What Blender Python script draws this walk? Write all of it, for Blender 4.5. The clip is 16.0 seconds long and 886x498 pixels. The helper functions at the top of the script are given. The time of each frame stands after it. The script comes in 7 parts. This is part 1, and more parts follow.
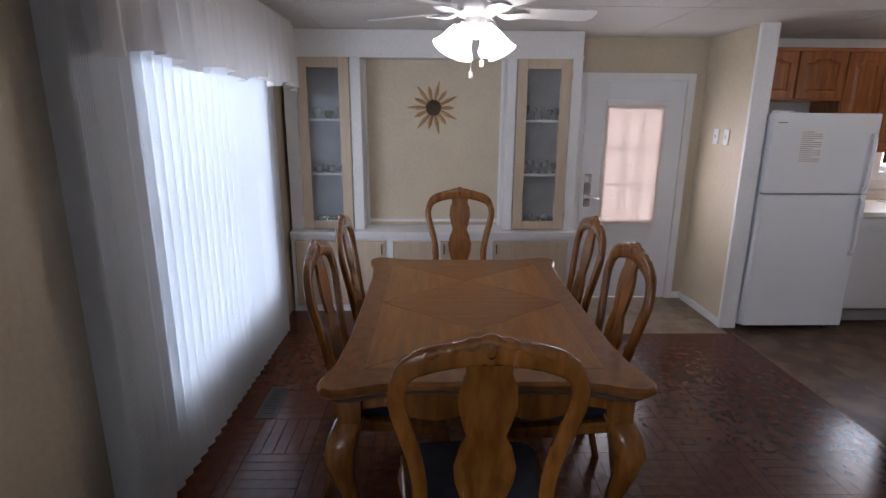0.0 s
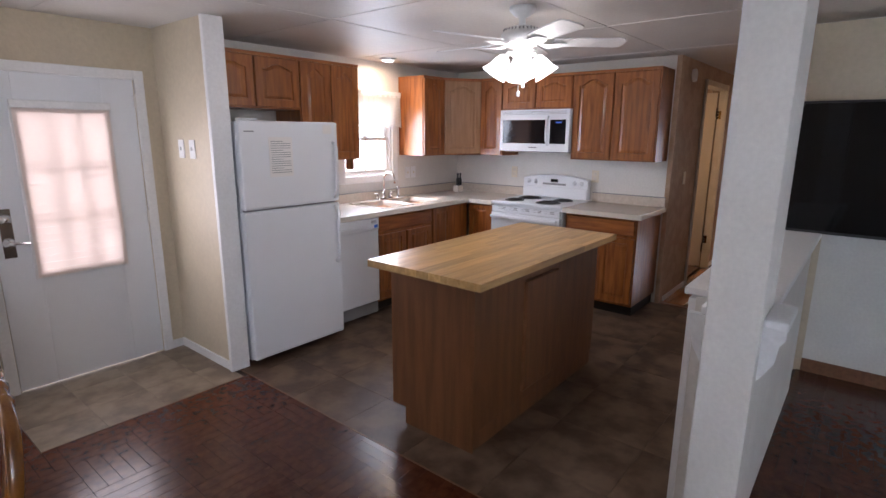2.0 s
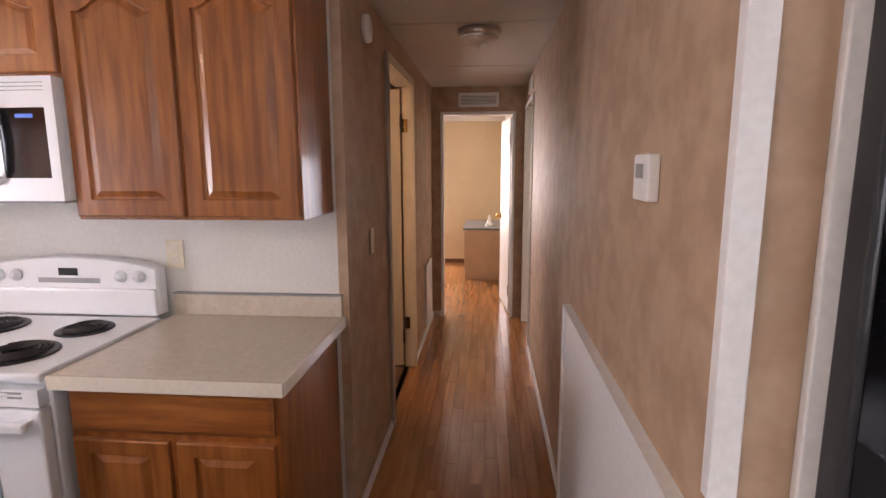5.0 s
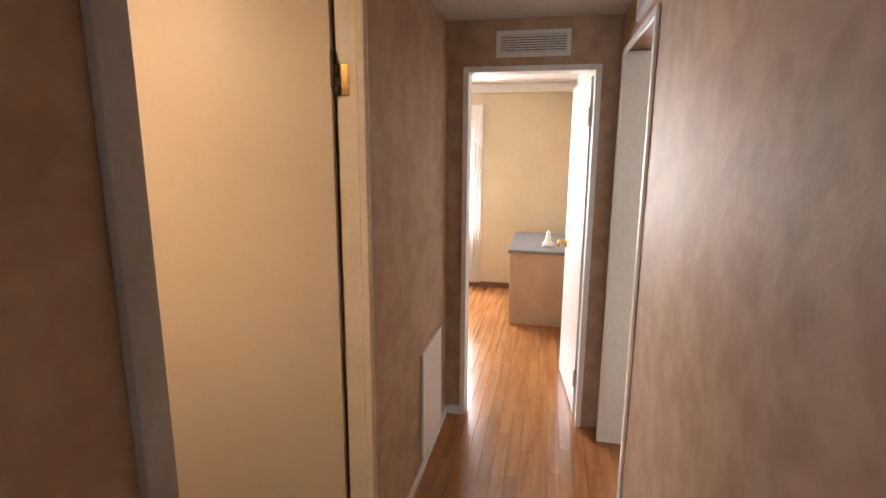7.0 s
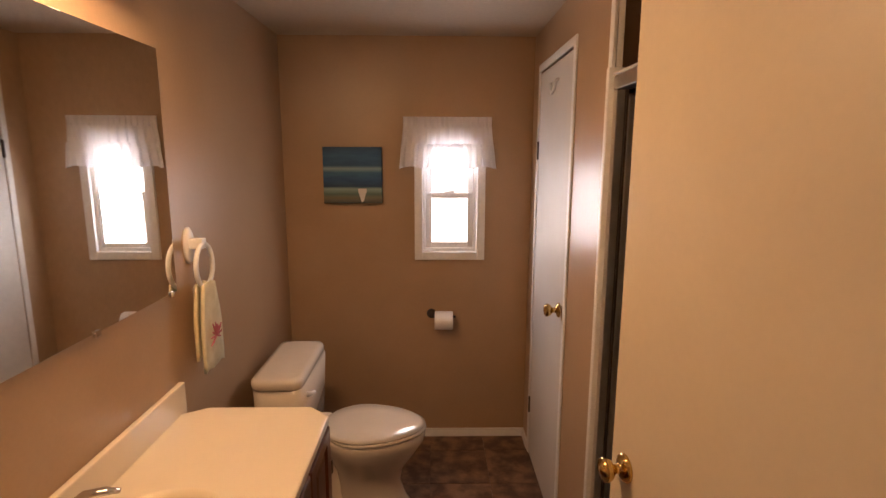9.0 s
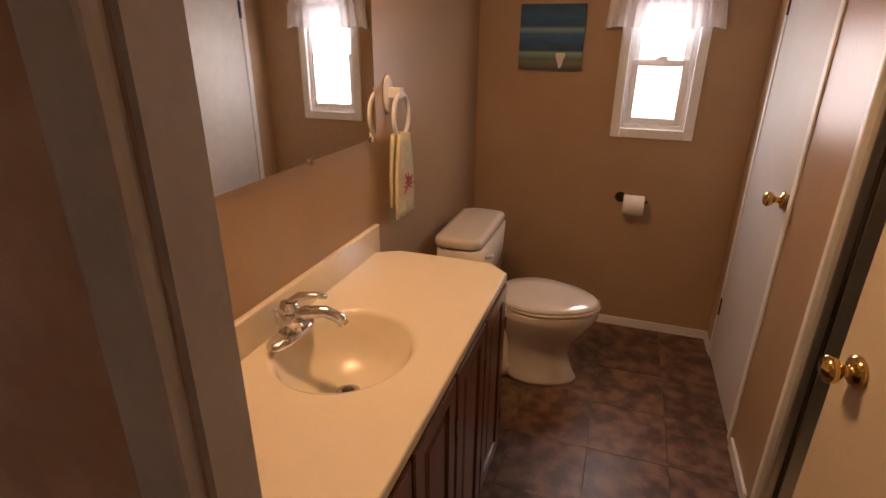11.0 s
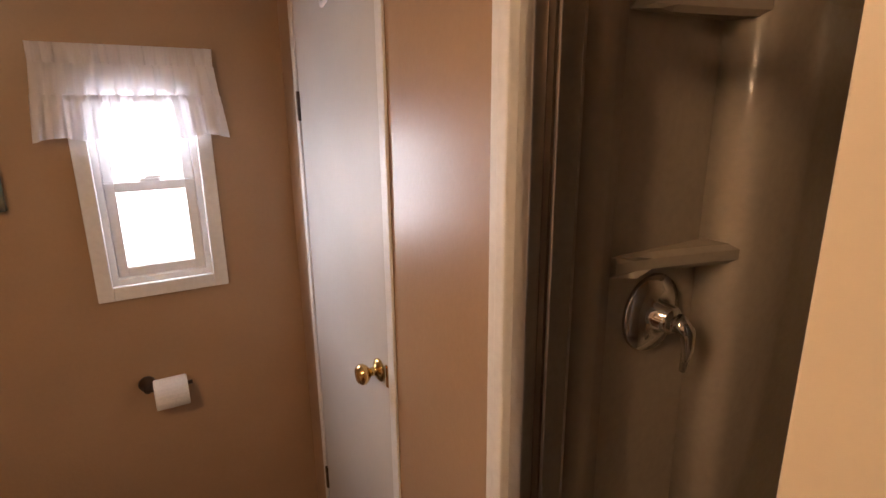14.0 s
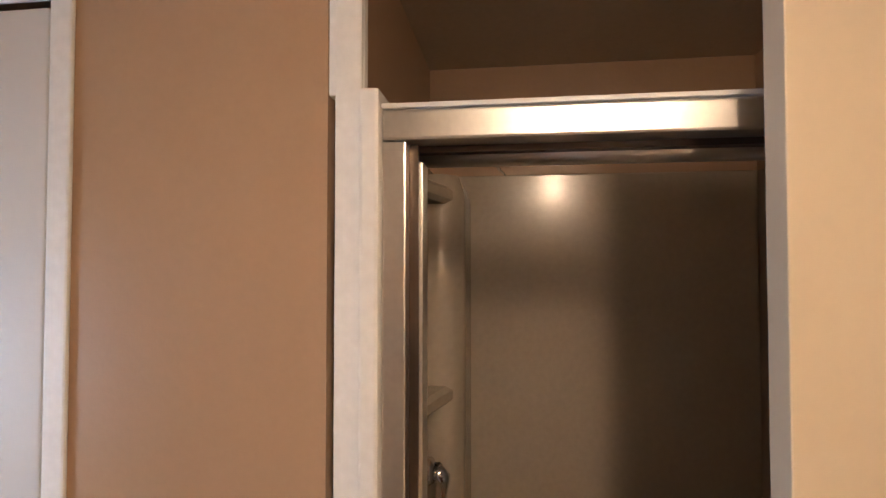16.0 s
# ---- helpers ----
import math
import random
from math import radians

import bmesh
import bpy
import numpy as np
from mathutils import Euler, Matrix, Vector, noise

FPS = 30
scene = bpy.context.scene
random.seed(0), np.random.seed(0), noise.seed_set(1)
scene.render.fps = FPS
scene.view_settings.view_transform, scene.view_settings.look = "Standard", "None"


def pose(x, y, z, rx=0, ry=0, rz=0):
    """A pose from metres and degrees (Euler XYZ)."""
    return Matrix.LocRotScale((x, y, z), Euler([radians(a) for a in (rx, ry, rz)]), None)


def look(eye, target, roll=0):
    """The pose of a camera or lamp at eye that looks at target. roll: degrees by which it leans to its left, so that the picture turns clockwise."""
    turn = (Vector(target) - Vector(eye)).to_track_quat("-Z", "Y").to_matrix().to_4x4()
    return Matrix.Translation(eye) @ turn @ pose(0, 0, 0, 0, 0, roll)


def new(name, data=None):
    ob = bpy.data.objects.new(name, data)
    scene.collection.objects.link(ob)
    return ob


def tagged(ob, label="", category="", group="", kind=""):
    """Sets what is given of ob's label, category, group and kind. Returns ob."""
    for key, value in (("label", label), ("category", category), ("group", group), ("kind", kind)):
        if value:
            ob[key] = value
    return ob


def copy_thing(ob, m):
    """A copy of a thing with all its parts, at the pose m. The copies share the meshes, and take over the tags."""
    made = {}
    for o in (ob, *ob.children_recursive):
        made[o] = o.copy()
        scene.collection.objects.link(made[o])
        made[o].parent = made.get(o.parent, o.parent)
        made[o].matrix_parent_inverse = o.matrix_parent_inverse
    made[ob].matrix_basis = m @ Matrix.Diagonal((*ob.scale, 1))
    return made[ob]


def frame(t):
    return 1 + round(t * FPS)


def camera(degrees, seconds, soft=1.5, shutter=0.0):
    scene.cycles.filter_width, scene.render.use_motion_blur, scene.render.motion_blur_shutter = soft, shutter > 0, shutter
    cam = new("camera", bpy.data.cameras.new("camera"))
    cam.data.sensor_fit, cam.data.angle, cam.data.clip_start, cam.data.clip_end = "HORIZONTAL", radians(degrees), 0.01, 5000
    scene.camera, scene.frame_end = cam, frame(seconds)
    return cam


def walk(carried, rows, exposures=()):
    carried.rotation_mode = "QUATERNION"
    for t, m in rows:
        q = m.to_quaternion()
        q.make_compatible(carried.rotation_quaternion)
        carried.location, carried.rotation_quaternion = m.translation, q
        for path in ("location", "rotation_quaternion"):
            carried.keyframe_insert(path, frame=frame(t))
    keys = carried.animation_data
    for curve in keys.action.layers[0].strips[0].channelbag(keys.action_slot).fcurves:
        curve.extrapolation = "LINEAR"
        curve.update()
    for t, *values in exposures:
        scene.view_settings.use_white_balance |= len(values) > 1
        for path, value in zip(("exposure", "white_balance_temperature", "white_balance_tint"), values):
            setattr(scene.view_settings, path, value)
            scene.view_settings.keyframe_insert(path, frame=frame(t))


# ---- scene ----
cam = camera(80.6, 16.0)
PATH = [
    (0, (1.19, 0.509, 1.599), (1.228, 2.448, 1.108), 0.4),
    (0.5, (1.28, 0.563, 1.613), (1.781, 2.444, 1.156), 0.4),
    (1, (1.391, 0.705, 1.597), (2.307, 2.427, 1.156), 0.5),
    (1.5, (1.568, 0.932, 1.585), (2.833, 2.417, 1.146), 0.4),
    (2, (1.829, 1.173, 1.572), (3.34, 2.41, 1.138), 0.3),
    (2.5, (2.17, 1.44, 1.565), (3.855, 2.429, 1.136), 0.1),
    (3, (2.583, 1.698, 1.57), (4.389, 2.45, 1.157), 0.1),
    (3.5, (3.084, 1.842, 1.578), (4.963, 2.402, 1.184), -0.1),
    (4, (3.653, 1.962, 1.556), (5.578, 2.365, 1.194), -0.1),
    (4.5, (4.204, 2.036, 1.526), (6.165, 2.253, 1.197), -0.2),
    (4.7, (4.444, 2.045, 1.515), (6.411, 2.214, 1.195), -0.2),
    (6.8, (6.871, 2.012, 1.583), (8.811, 2.308, 1.198), 0.4),
    (7, (7.044, 2.022, 1.6), (8.966, 2.414, 1.209), 0.3),
    (7.5, (7.415, 2.107, 1.606), (9.214, 2.886, 1.211), 0.1),
    (8, (7.659, 2.213, 1.64), (9.109, 3.535, 1.251), -0.2),
    (8.5, (7.871, 2.263, 1.632), (8.658, 4.068, 1.281), 0.0),
    (9, (8.018, 2.292, 1.633), (8.053, 4.262, 1.285), 0.2),
    (9.5, (8.049, 2.293, 1.589), (7.64, 4.215, 1.219), 0.3),
    (10, (8.033, 2.313, 1.514), (7.474, 4.177, 1.051), 0.6),
    (10.2, (8.021, 2.316, 1.497), (7.441, 4.157, 0.973), 0.5),
    (12.3, (7.948, 2.53, 1.599), (7.375, 4.224, 0.705), 0.9),
    (12.5, (7.946, 2.609, 1.616), (7.423, 4.339, 0.76), 0.8),
    (13, (7.955, 2.807, 1.627), (7.832, 4.662, 0.889), 0.3),
    (13.5, (8.025, 3.023, 1.643), (8.474, 4.869, 1.017), 0.2),
    (14, (8.069, 3.256, 1.642), (9.044, 4.928, 1.135), -0.6),
    (14.5, (7.952, 3.415, 1.626), (9.503, 4.646, 1.343), 0.4),
    (15, (7.897, 3.57, 1.644), (9.76, 4.285, 1.514), -1.0),
    (15.5, (7.879, 3.651, 1.662), (9.837, 4.059, 1.622), 0.1),
    (16, (7.878, 3.686, 1.664), (9.861, 3.944, 1.718), -0.0),
]
EXPOSURES = [(0, -0.6, 5900, 18), (0.6, -0.4, 5900, 18), (1.5, -0.2, 5800, 18), (3, -0.05, 6200, 22), (3.5, -0.15, 6300, 23), (4.7, 0.2, 6700, 26), (6.8, 0.8, 6200, 14), (7.6, 0.8, 5900, 14), (8.5, 0.4, 7200, 20), (9.5, 0.15, 7500, 26), (10, 0.1, 7700, 26), (12.5, 0.0, 7100, 24), (14, 0.25, 6600, 20), (15, 0.22, 5700, 16), (16, 0.55, 5500, 12)]
walk(cam, [(t, look(eye, target, roll)) for t, eye, target, roll in PATH], EXPOSURES)

# ---- world and daylight ----
world = bpy.data.worlds.new("world")
scene.world = world
world.use_nodes = True
wn = world.node_tree.nodes
sky = wn.new("ShaderNodeTexSky")
sky.sky_type, sky.sun_disc = "NISHITA", False
sky.sun_elevation, sky.sun_rotation = radians(48), radians(155)
world.node_tree.links.new(sky.outputs[0], wn["Background"].inputs[0])
wn["Background"].inputs[1].default_value = 0.12
sun = new("sun", bpy.data.lights.new("sun", "SUN"))
sun.data.energy, sun.data.angle, sun.data.color = 3.0, radians(0.5), (1, 0.95, 0.87)
sun.matrix_world = look((0, 0, 0), (-0.35, 0.75, -0.95))


def area(name, eye, target, w, h, power, color=(1, 1, 1), spec=0.3):
    d = bpy.data.lights.new(name, "AREA")
    d.shape, d.size, d.size_y, d.energy, d.color = "RECTANGLE", w, h, power, color
    ob = new(name, d)
    ob.matrix_world = look(eye, target)
    d.specular_factor = spec
    return ob


def bulb(name, x, y, z, power, color, size=0.04):
    d = bpy.data.lights.new(name, "POINT")
    d.energy, d.color, d.shadow_soft_size = power, color, size
    ob = new(name, d)
    ob.location = (x, y, z)
    return ob


DAY = (0.86, 0.93, 1.0)
WARM = (1.0, 0.65, 0.35)
area("dining_window_light", (0.06, 3.3, 1.1), (3, 3.3, 1.0), 1.5, 1.4, 17, DAY)
area("kitchen_window_light", (5.37, 4.97, 1.45), (5.37, 0, 0.6), 0.6, 0.6, 17, DAY)
area("door_window_light", (2.88, 4.98, 1.2), (2.88, 0, 1.2), 0.45, 0.85, 9, (1, 0.94, 0.92), 0.1)
area("bath_window_light", (8.105, 5.16, 1.42), (8.105, 0, 1.42), 0.22, 0.52, 4.5, DAY, 0.05)
area("living_window_light", (0.1, -3.0, 1.4), (5, -1.6, 0.9), 2.6, 1.3, 45, DAY)
area("bedroom_window_light", (12.75, 3.4, 1.3), (10.2, 2.9, 0.8), 0.9, 1.2, 80, (1, 0.95, 0.88), 0.12)
area("side_room_window_light", (12.75, 0.77, 1.1), (9.5, 1.3, 1.0), 0.8, 1.0, 45, DAY, 0.12)
area("vanity_light_glow", (7.33, 3.4, 2.12), (7.72, 3.45, 0.9), 0.09, 0.55, 16, WARM)

# ---- materials ----
MATS = {}


def material(name, c1, c2=None, rough=0.6, metal=0.0, scale=6.0, stretch=(1, 1, 1), fine=60.0, bump=0.05,
             coat=0.0, vary=0.0, mix=(0.35, 0.65), detail=4.0, spec=0.5, grain=0.1):
    """Two colours mixed by large noise, darkened a little by a fine one, with bump and varied gloss."""
    m = bpy.data.materials.new(name)
    m.use_nodes = True
    n, l = m.node_tree.nodes, m.node_tree.links
    b = n["Principled BSDF"]
    tc, mp = n.new("ShaderNodeTexCoord"), n.new("ShaderNodeMapping")
    mp.inputs["Scale"].default_value = stretch
    l.new(tc.outputs["Object"], mp.inputs[0])
    big, small = n.new("ShaderNodeTexNoise"), n.new("ShaderNodeTexNoise")
    big.inputs["Scale"].default_value, big.inputs["Detail"].default_value = scale, detail
    small.inputs["Scale"].default_value, small.inputs["Detail"].default_value = fine, 3
    info = n.new("ShaderNodeObjectInfo")
    off = n.new("ShaderNodeVectorMath")
    off.operation = "SCALE"
    off.inputs[0].default_value = (7.1, 3.3, 5.7)
    l.new(info.outputs["Random"], off.inputs["Scale"])
    add = n.new("ShaderNodeVectorMath")
    l.new(mp.outputs[0], add.inputs[0]), l.new(off.outputs[0], add.inputs[1])
    l.new(add.outputs[0], big.inputs[0]), l.new(add.outputs[0], small.inputs[0])
    ramp = n.new("ShaderNodeMapRange")
    ramp.inputs[1].default_value, ramp.inputs[2].default_value = mix
    l.new(big.outputs[0], ramp.inputs[0])
    mixc = n.new("ShaderNodeMix")
    mixc.data_type = "RGBA"
    mixc.inputs[6].default_value, mixc.inputs[7].default_value = (*c1, 1), (*(c2 or c1), 1)
    l.new(ramp.outputs[0], mixc.inputs[0])
    hsv = n.new("ShaderNodeHueSaturation")
    l.new(mixc.outputs[2], hsv.inputs["Color"])
    val = n.new("ShaderNodeMapRange")
    val.inputs[3].default_value, val.inputs[4].default_value = 1 - grain, 1 + grain
    l.new(small.outputs[0], val.inputs[0])
    rnd = n.new("ShaderNodeMapRange")
    rnd.inputs[3].default_value, rnd.inputs[4].default_value = 1 - vary, 1 + vary
    l.new(info.outputs["Random"], rnd.inputs[0])
    mul = n.new("ShaderNodeMath")
    mul.operation = "MULTIPLY"
    l.new(val.outputs[0], mul.inputs[0]), l.new(rnd.outputs[0], mul.inputs[1])
    l.new(mul.outputs[0], hsv.inputs["Value"])
    l.new(hsv.outputs[0], b.inputs["Base Color"])
    rr = n.new("ShaderNodeMapRange")
    rr.inputs[3].default_value, rr.inputs[4].default_value = max(0.02, rough * 0.9), min(1, rough * 1.12)
    l.new(big.outputs[0], rr.inputs[0]), l.new(rr.outputs[0], b.inputs["Roughness"])
    bp = n.new("ShaderNodeBump")
    bp.inputs["Strength"].default_value, bp.inputs["Distance"].default_value = bump, 0.01
    l.new(small.outputs[0], bp.inputs["Height"]), l.new(bp.outputs[0], b.inputs["Normal"])
    b.inputs["Metallic"].default_value = metal
    b.inputs["Coat Weight"].default_value = coat
    b.inputs["Coat Roughness"].default_value = 0.12
    b.inputs["Specular IOR Level"].default_value = spec
    MATS[name] = m
    return m


def glow(name, color, strength, base=(0.8, 0.8, 0.8)):
    m = bpy.data.materials.new(name)
    m.use_nodes = True
    b = m.node_tree.nodes["Principled BSDF"]
    b.inputs["Base Color"].default_value = (*base, 1)
    b.inputs["Emission Color"].default_value = (*color, 1)
    b.inputs["Emission Strength"].default_value = strength
    return m


def sheer(name, color, through_part=0.5, clear=0.0):
    """Cloth or plastic that daylight passes."""
    m = bpy.data.materials.new(name)
    m.use_nodes = True
    n, l = m.node_tree.nodes, m.node_tree.links
    out = n["Material Output"]
    n.remove(n["Principled BSDF"])
    d, t, mx = n.new("ShaderNodeBsdfDiffuse"), n.new("ShaderNodeBsdfTranslucent"), n.new("ShaderNodeMixShader")
    tc, no, bp = n.new("ShaderNodeTexCoord"), n.new("ShaderNodeTexNoise"), n.new("ShaderNodeBump")
    no.inputs["Scale"].default_value = 300
    l.new(tc.outputs["Object"], no.inputs[0]), l.new(no.outputs[0], bp.inputs["Height"])
    bp.inputs["Strength"].default_value = 0.1
    d.inputs[0].default_value = t.inputs[0].default_value = (*color, 1)
    l.new(bp.outputs[0], d.inputs["Normal"])
    mx.inputs[0].default_value = through_part
    l.new(d.outputs[0], mx.inputs[1]), l.new(t.outputs[0], mx.inputs[2])
    if clear:
        tr, m2 = n.new("ShaderNodeBsdfTransparent"), n.new("ShaderNodeMixShader")
        m2.inputs[0].default_value = clear
        l.new(mx.outputs[0], m2.inputs[1]), l.new(tr.outputs[0], m2.inputs[2]), l.new(m2.outputs[0], out.inputs[0])
    else:
        l.new(mx.outputs[0], out.inputs[0])
    return m


def glassy(name, color=(1, 1, 1), gloss=0.1):
    m = bpy.data.materials.new(name)
    m.use_nodes = True
    n, l = m.node_tree.nodes, m.node_tree.links
    n.remove(n["Principled BSDF"])
    t, g, mx, fr = n.new("ShaderNodeBsdfTransparent"), n.new("ShaderNodeBsdfGlossy"), n.new("ShaderNodeMixShader"), n.new("ShaderNodeMath")
    t.inputs[0].default_value = (*color, 1)
    g.inputs["Roughness"].default_value = 0.02
    fr.operation, fr.use_clamp = "MULTIPLY_ADD", True
    fr.inputs[1].default_value, fr.inputs[2].default_value = 0.5, 0.03
    lw, pw = n.new("ShaderNodeLayerWeight"), n.new("ShaderNodeMath")
    pw.operation = "POWER"
    pw.inputs[1].default_value = 4.0
    l.new(lw.outputs["Facing"], pw.inputs[0]), l.new(pw.outputs[0], fr.inputs[0])
    l.new(fr.outputs[0], mx.inputs[0]), l.new(t.outputs[0], mx.inputs[1]), l.new(g.outputs[0], mx.inputs[2])
    l.new(mx.outputs[0], n["Material Output"].inputs[0])
    return m


TAN = material("tan_wallboard", (0.54, 0.46, 0.335), (0.61, 0.525, 0.39), 0.42, scale=2.5, fine=35, bump=0.25, mix=(0.3, 0.7))
HALLTAN = material("mottled_hall_wallboard", (0.42, 0.285, 0.19), (0.50, 0.355, 0.245), 0.6, scale=9, fine=28, bump=0.15, spec=0.22, mix=(0.4, 0.6))
BATHTAN = material("semi_gloss_tan_paint", (0.41, 0.275, 0.17), (0.44, 0.30, 0.19), 0.36, scale=3, fine=90, bump=0.06, grain=0.04)
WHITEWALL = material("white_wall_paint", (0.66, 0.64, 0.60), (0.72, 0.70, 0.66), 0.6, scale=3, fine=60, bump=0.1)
BEDWALL = material("cream_wall_paint", (0.62, 0.52, 0.36), (0.66, 0.56, 0.40), 0.6, scale=3, bump=0.1)
TRIM = material("white_trim_paint", (0.77, 0.77, 0.77), (0.80, 0.80, 0.80), 0.42, scale=5, bump=0.05, mix=(0, 1), detail=1)
CLOSETW = material("satin_white_closet_door", (0.60, 0.58, 0.56), (0.64, 0.62, 0.60), 0.5, scale=4, fine=60, bump=0.05, grain=0.02)
# white trim with its shade put into the colour, for the bathroom doorway's west side
SHADEDTRIM = material("shaded_white_trim_paint", (0.40, 0.375, 0.355), (0.46, 0.43, 0.41), 0.5, scale=6, bump=0.06)
CREAMTRIM = material("cream_trim_paint", (0.68, 0.60, 0.46), (0.74, 0.66, 0.52), 0.4, scale=8, bump=0.06)
CEIL = material("ceiling_panel_paint", (0.60, 0.57, 0.54), (0.65, 0.62, 0.58), 0.5, scale=2, fine=50, bump=0.12)
BATHCEIL = material("bath_ceiling_paint", (0.50, 0.43, 0.34), (0.54, 0.46, 0.37), 0.5, scale=2, bump=0.1)
OAK = material("golden_oak", (0.21, 0.063, 0.013), (0.36, 0.125, 0.028), 0.34, scale=5, stretch=(7, 7, 0.7), fine=45, bump=0.1, coat=0.25, vary=0.12)
OAKX = material("golden_oak_rail_grain", (0.21, 0.063, 0.013), (0.36, 0.125, 0.028), 0.34, scale=5, stretch=(0.8, 0.8, 7), fine=45, bump=0.1, coat=0.25, vary=0.12)
BLOCK = material("butcher_block_maple", (0.42, 0.25, 0.09), (0.56, 0.36, 0.15), 0.32, scale=4, stretch=(0.8, 9, 9), fine=50, bump=0.05, coat=0.1, vary=0.2)
ISLAND = material("light_oak_panel", (0.11, 0.042, 0.014), (0.165, 0.067, 0.023), 0.45, scale=4, stretch=(6, 6, 0.6), fine=60, bump=0.08, vary=0.04)
DARKGAP = material("dark_toe_kick", (0.02, 0.017, 0.014), (0.03, 0.025, 0.02), 0.7)
LAMINATE = material("beige_speckled_laminate", (0.53, 0.46, 0.38), (0.60, 0.53, 0.45), 0.3, scale=40, fine=220, bump=0.02)
SINKW = material("almond_sink_enamel", (0.70, 0.64, 0.55), (0.74, 0.68, 0.59), 0.2, scale=4, bump=0.02, coat=0.4)
APPL = material("white_appliance_enamel", (0.76, 0.78, 0.81), (0.78, 0.80, 0.83), 0.33, scale=2, fine=260, bump=0.03, coat=0.15, mix=(0, 1), detail=1)
BLACKG = material("black_glass", (0.006, 0.006, 0.007), (0.01, 0.01, 0.012), 0.09, scale=3, bump=0.0, coat=0.1, spec=0.3)
TVSCREEN = material("tv_screen_glass", (0.004, 0.004, 0.005), (0.006, 0.006, 0.007), 0.05, scale=3, bump=0.0, spec=0.3)
BLACKP = material("black_plastic", (0.015, 0.015, 0.017), (0.025, 0.025, 0.027), 0.4, bump=0.05)
GREY = material("grey_plastic", (0.25, 0.26, 0.27), (0.3, 0.3, 0.31), 0.45)
COIL = material("burner_coil_metal", (0.03, 0.028, 0.027), (0.06, 0.05, 0.045), 0.5, metal=0.5, bump=0.1)
CHROME = material("chrome", (0.75, 0.75, 0.76), (0.8, 0.8, 0.8), 0.12, metal=1.0, bump=0.0)
NICKEL = material("brushed_aluminium", (0.66, 0.64, 0.61), (0.74, 0.72, 0.69), 0.3, metal=1.0, scale=2, fine=90, bump=0.0, mix=(0, 1), detail=1)
BRASS = material("polished_brass", (0.70, 0.48, 0.18), (0.78, 0.55, 0.22), 0.16, metal=1.0, bump=0.0)
DARKMETAL = material("dark_bronze_metal", (0.08, 0.06, 0.05), (0.12, 0.09, 0.07), 0.35, metal=0.8)
CHERRY = material("cherry_vanity_wood", (0.10, 0.032, 0.014), (0.16, 0.055, 0.024), 0.3, scale=5, stretch=(7, 7, 0.7), fine=45, coat=0.3, vary=0.08)
TABLEW = material("table_oak_veneer", (0.20, 0.080, 0.014), (0.29, 0.125, 0.024), 0.34, scale=5, stretch=(7, 0.8, 7), fine=40, bump=0.06, coat=0.12, spec=0.35)
TABLEX = material("table_oak_cross_veneer", (0.155, 0.058, 0.010), (0.23, 0.093, 0.018), 0.34, scale=5, stretch=(0.8, 7, 7), fine=40, bump=0.06, coat=0.12, spec=0.35)
TABLEB = material("table_oak_border", (0.14, 0.05, 0.009), (0.21, 0.083, 0.016), 0.34, scale=6, stretch=(4, 4, 4), fine=40, bump=0.06, coat=0.12, spec=0.35)
CHAIRW = material("honey_oak_chair", (0.15, 0.052, 0.009), (0.25, 0.098, 0.020), 0.26, scale=6, stretch=(5, 5, 0.9), fine=40, bump=0.08, coat=0.4, vary=0.1)
SEATF = material("navy_upholstery", (0.012, 0.014, 0.025), (0.022, 0.025, 0.042), 0.9, scale=30, fine=300, bump=0.3)
PARQ = material("red_brown_parquet", (0.056, 0.015, 0.0065), (0.09, 0.027, 0.012), 0.24, scale=9, stretch=(2.5, 2.5, 2.5), fine=60, bump=0.04, coat=0.08, spec=0.3, vary=0.13)
GROUT = material("dark_floor_joint", (0.035, 0.02, 0.012), (0.05, 0.028, 0.018), 0.6)
TILE = material("brown_mottled_vinyl_tile", (0.062, 0.037, 0.023), (0.15, 0.10, 0.066), 0.42, scale=5.5, fine=24, bump=0.12, vary=0.08, spec=0.3, mix=(0.38, 0.62), detail=8)
BTILE = material("rust_mottled_vinyl_tile", (0.075, 0.036, 0.02), (0.235, 0.13, 0.078), 0.38, scale=13, fine=70, bump=0.12, vary=0.08, mix=(0.38, 0.62), detail=8)
TGROUT = material("tile_joint", (0.07, 0.045, 0.03), (0.09, 0.06, 0.04), 0.6)
LAM = material("orange_laminate_plank", (0.27, 0.105, 0.032), (0.38, 0.17, 0.058), 0.2, scale=4, stretch=(0.6, 6, 6), fine=50, bump=0.03, coat=0.3, vary=0.12)
BASEW = material("brown_baseboard_wood", (0.13, 0.06, 0.03), (0.18, 0.085, 0.04), 0.4, scale=6, stretch=(1, 6, 6))
ENTRYT = material("grey_brown_entry_tile", (0.15, 0.11, 0.075), (0.27, 0.21, 0.15), 0.4, scale=7, fine=24, bump=0.12, mix=(0.38, 0.62), detail=8)
BLIND = sheer("vertical_blind_vinyl", (0.82, 0.85, 0.88), 0.55)
LACE = sheer("white_lace_fabric", (0.90, 0.89, 0.89), 0.34, 0.02)
LACE2 = sheer("thin_lace_fabric", (0.86, 0.84, 0.80), 0.5, 0.16)
RUFFLE = sheer("white_ruffle_cotton", (0.86, 0.85, 0.88), 0.16)
DOORSHADE = sheer("pleated_door_shade", (0.86, 0.79, 0.75), 0.65)
MILK = glow("lit_milk_glass", (1.0, 0.95, 0.86), 7.0)
MILKW = glow("lit_warm_globe", (1.0, 0.78, 0.5), 10.0)
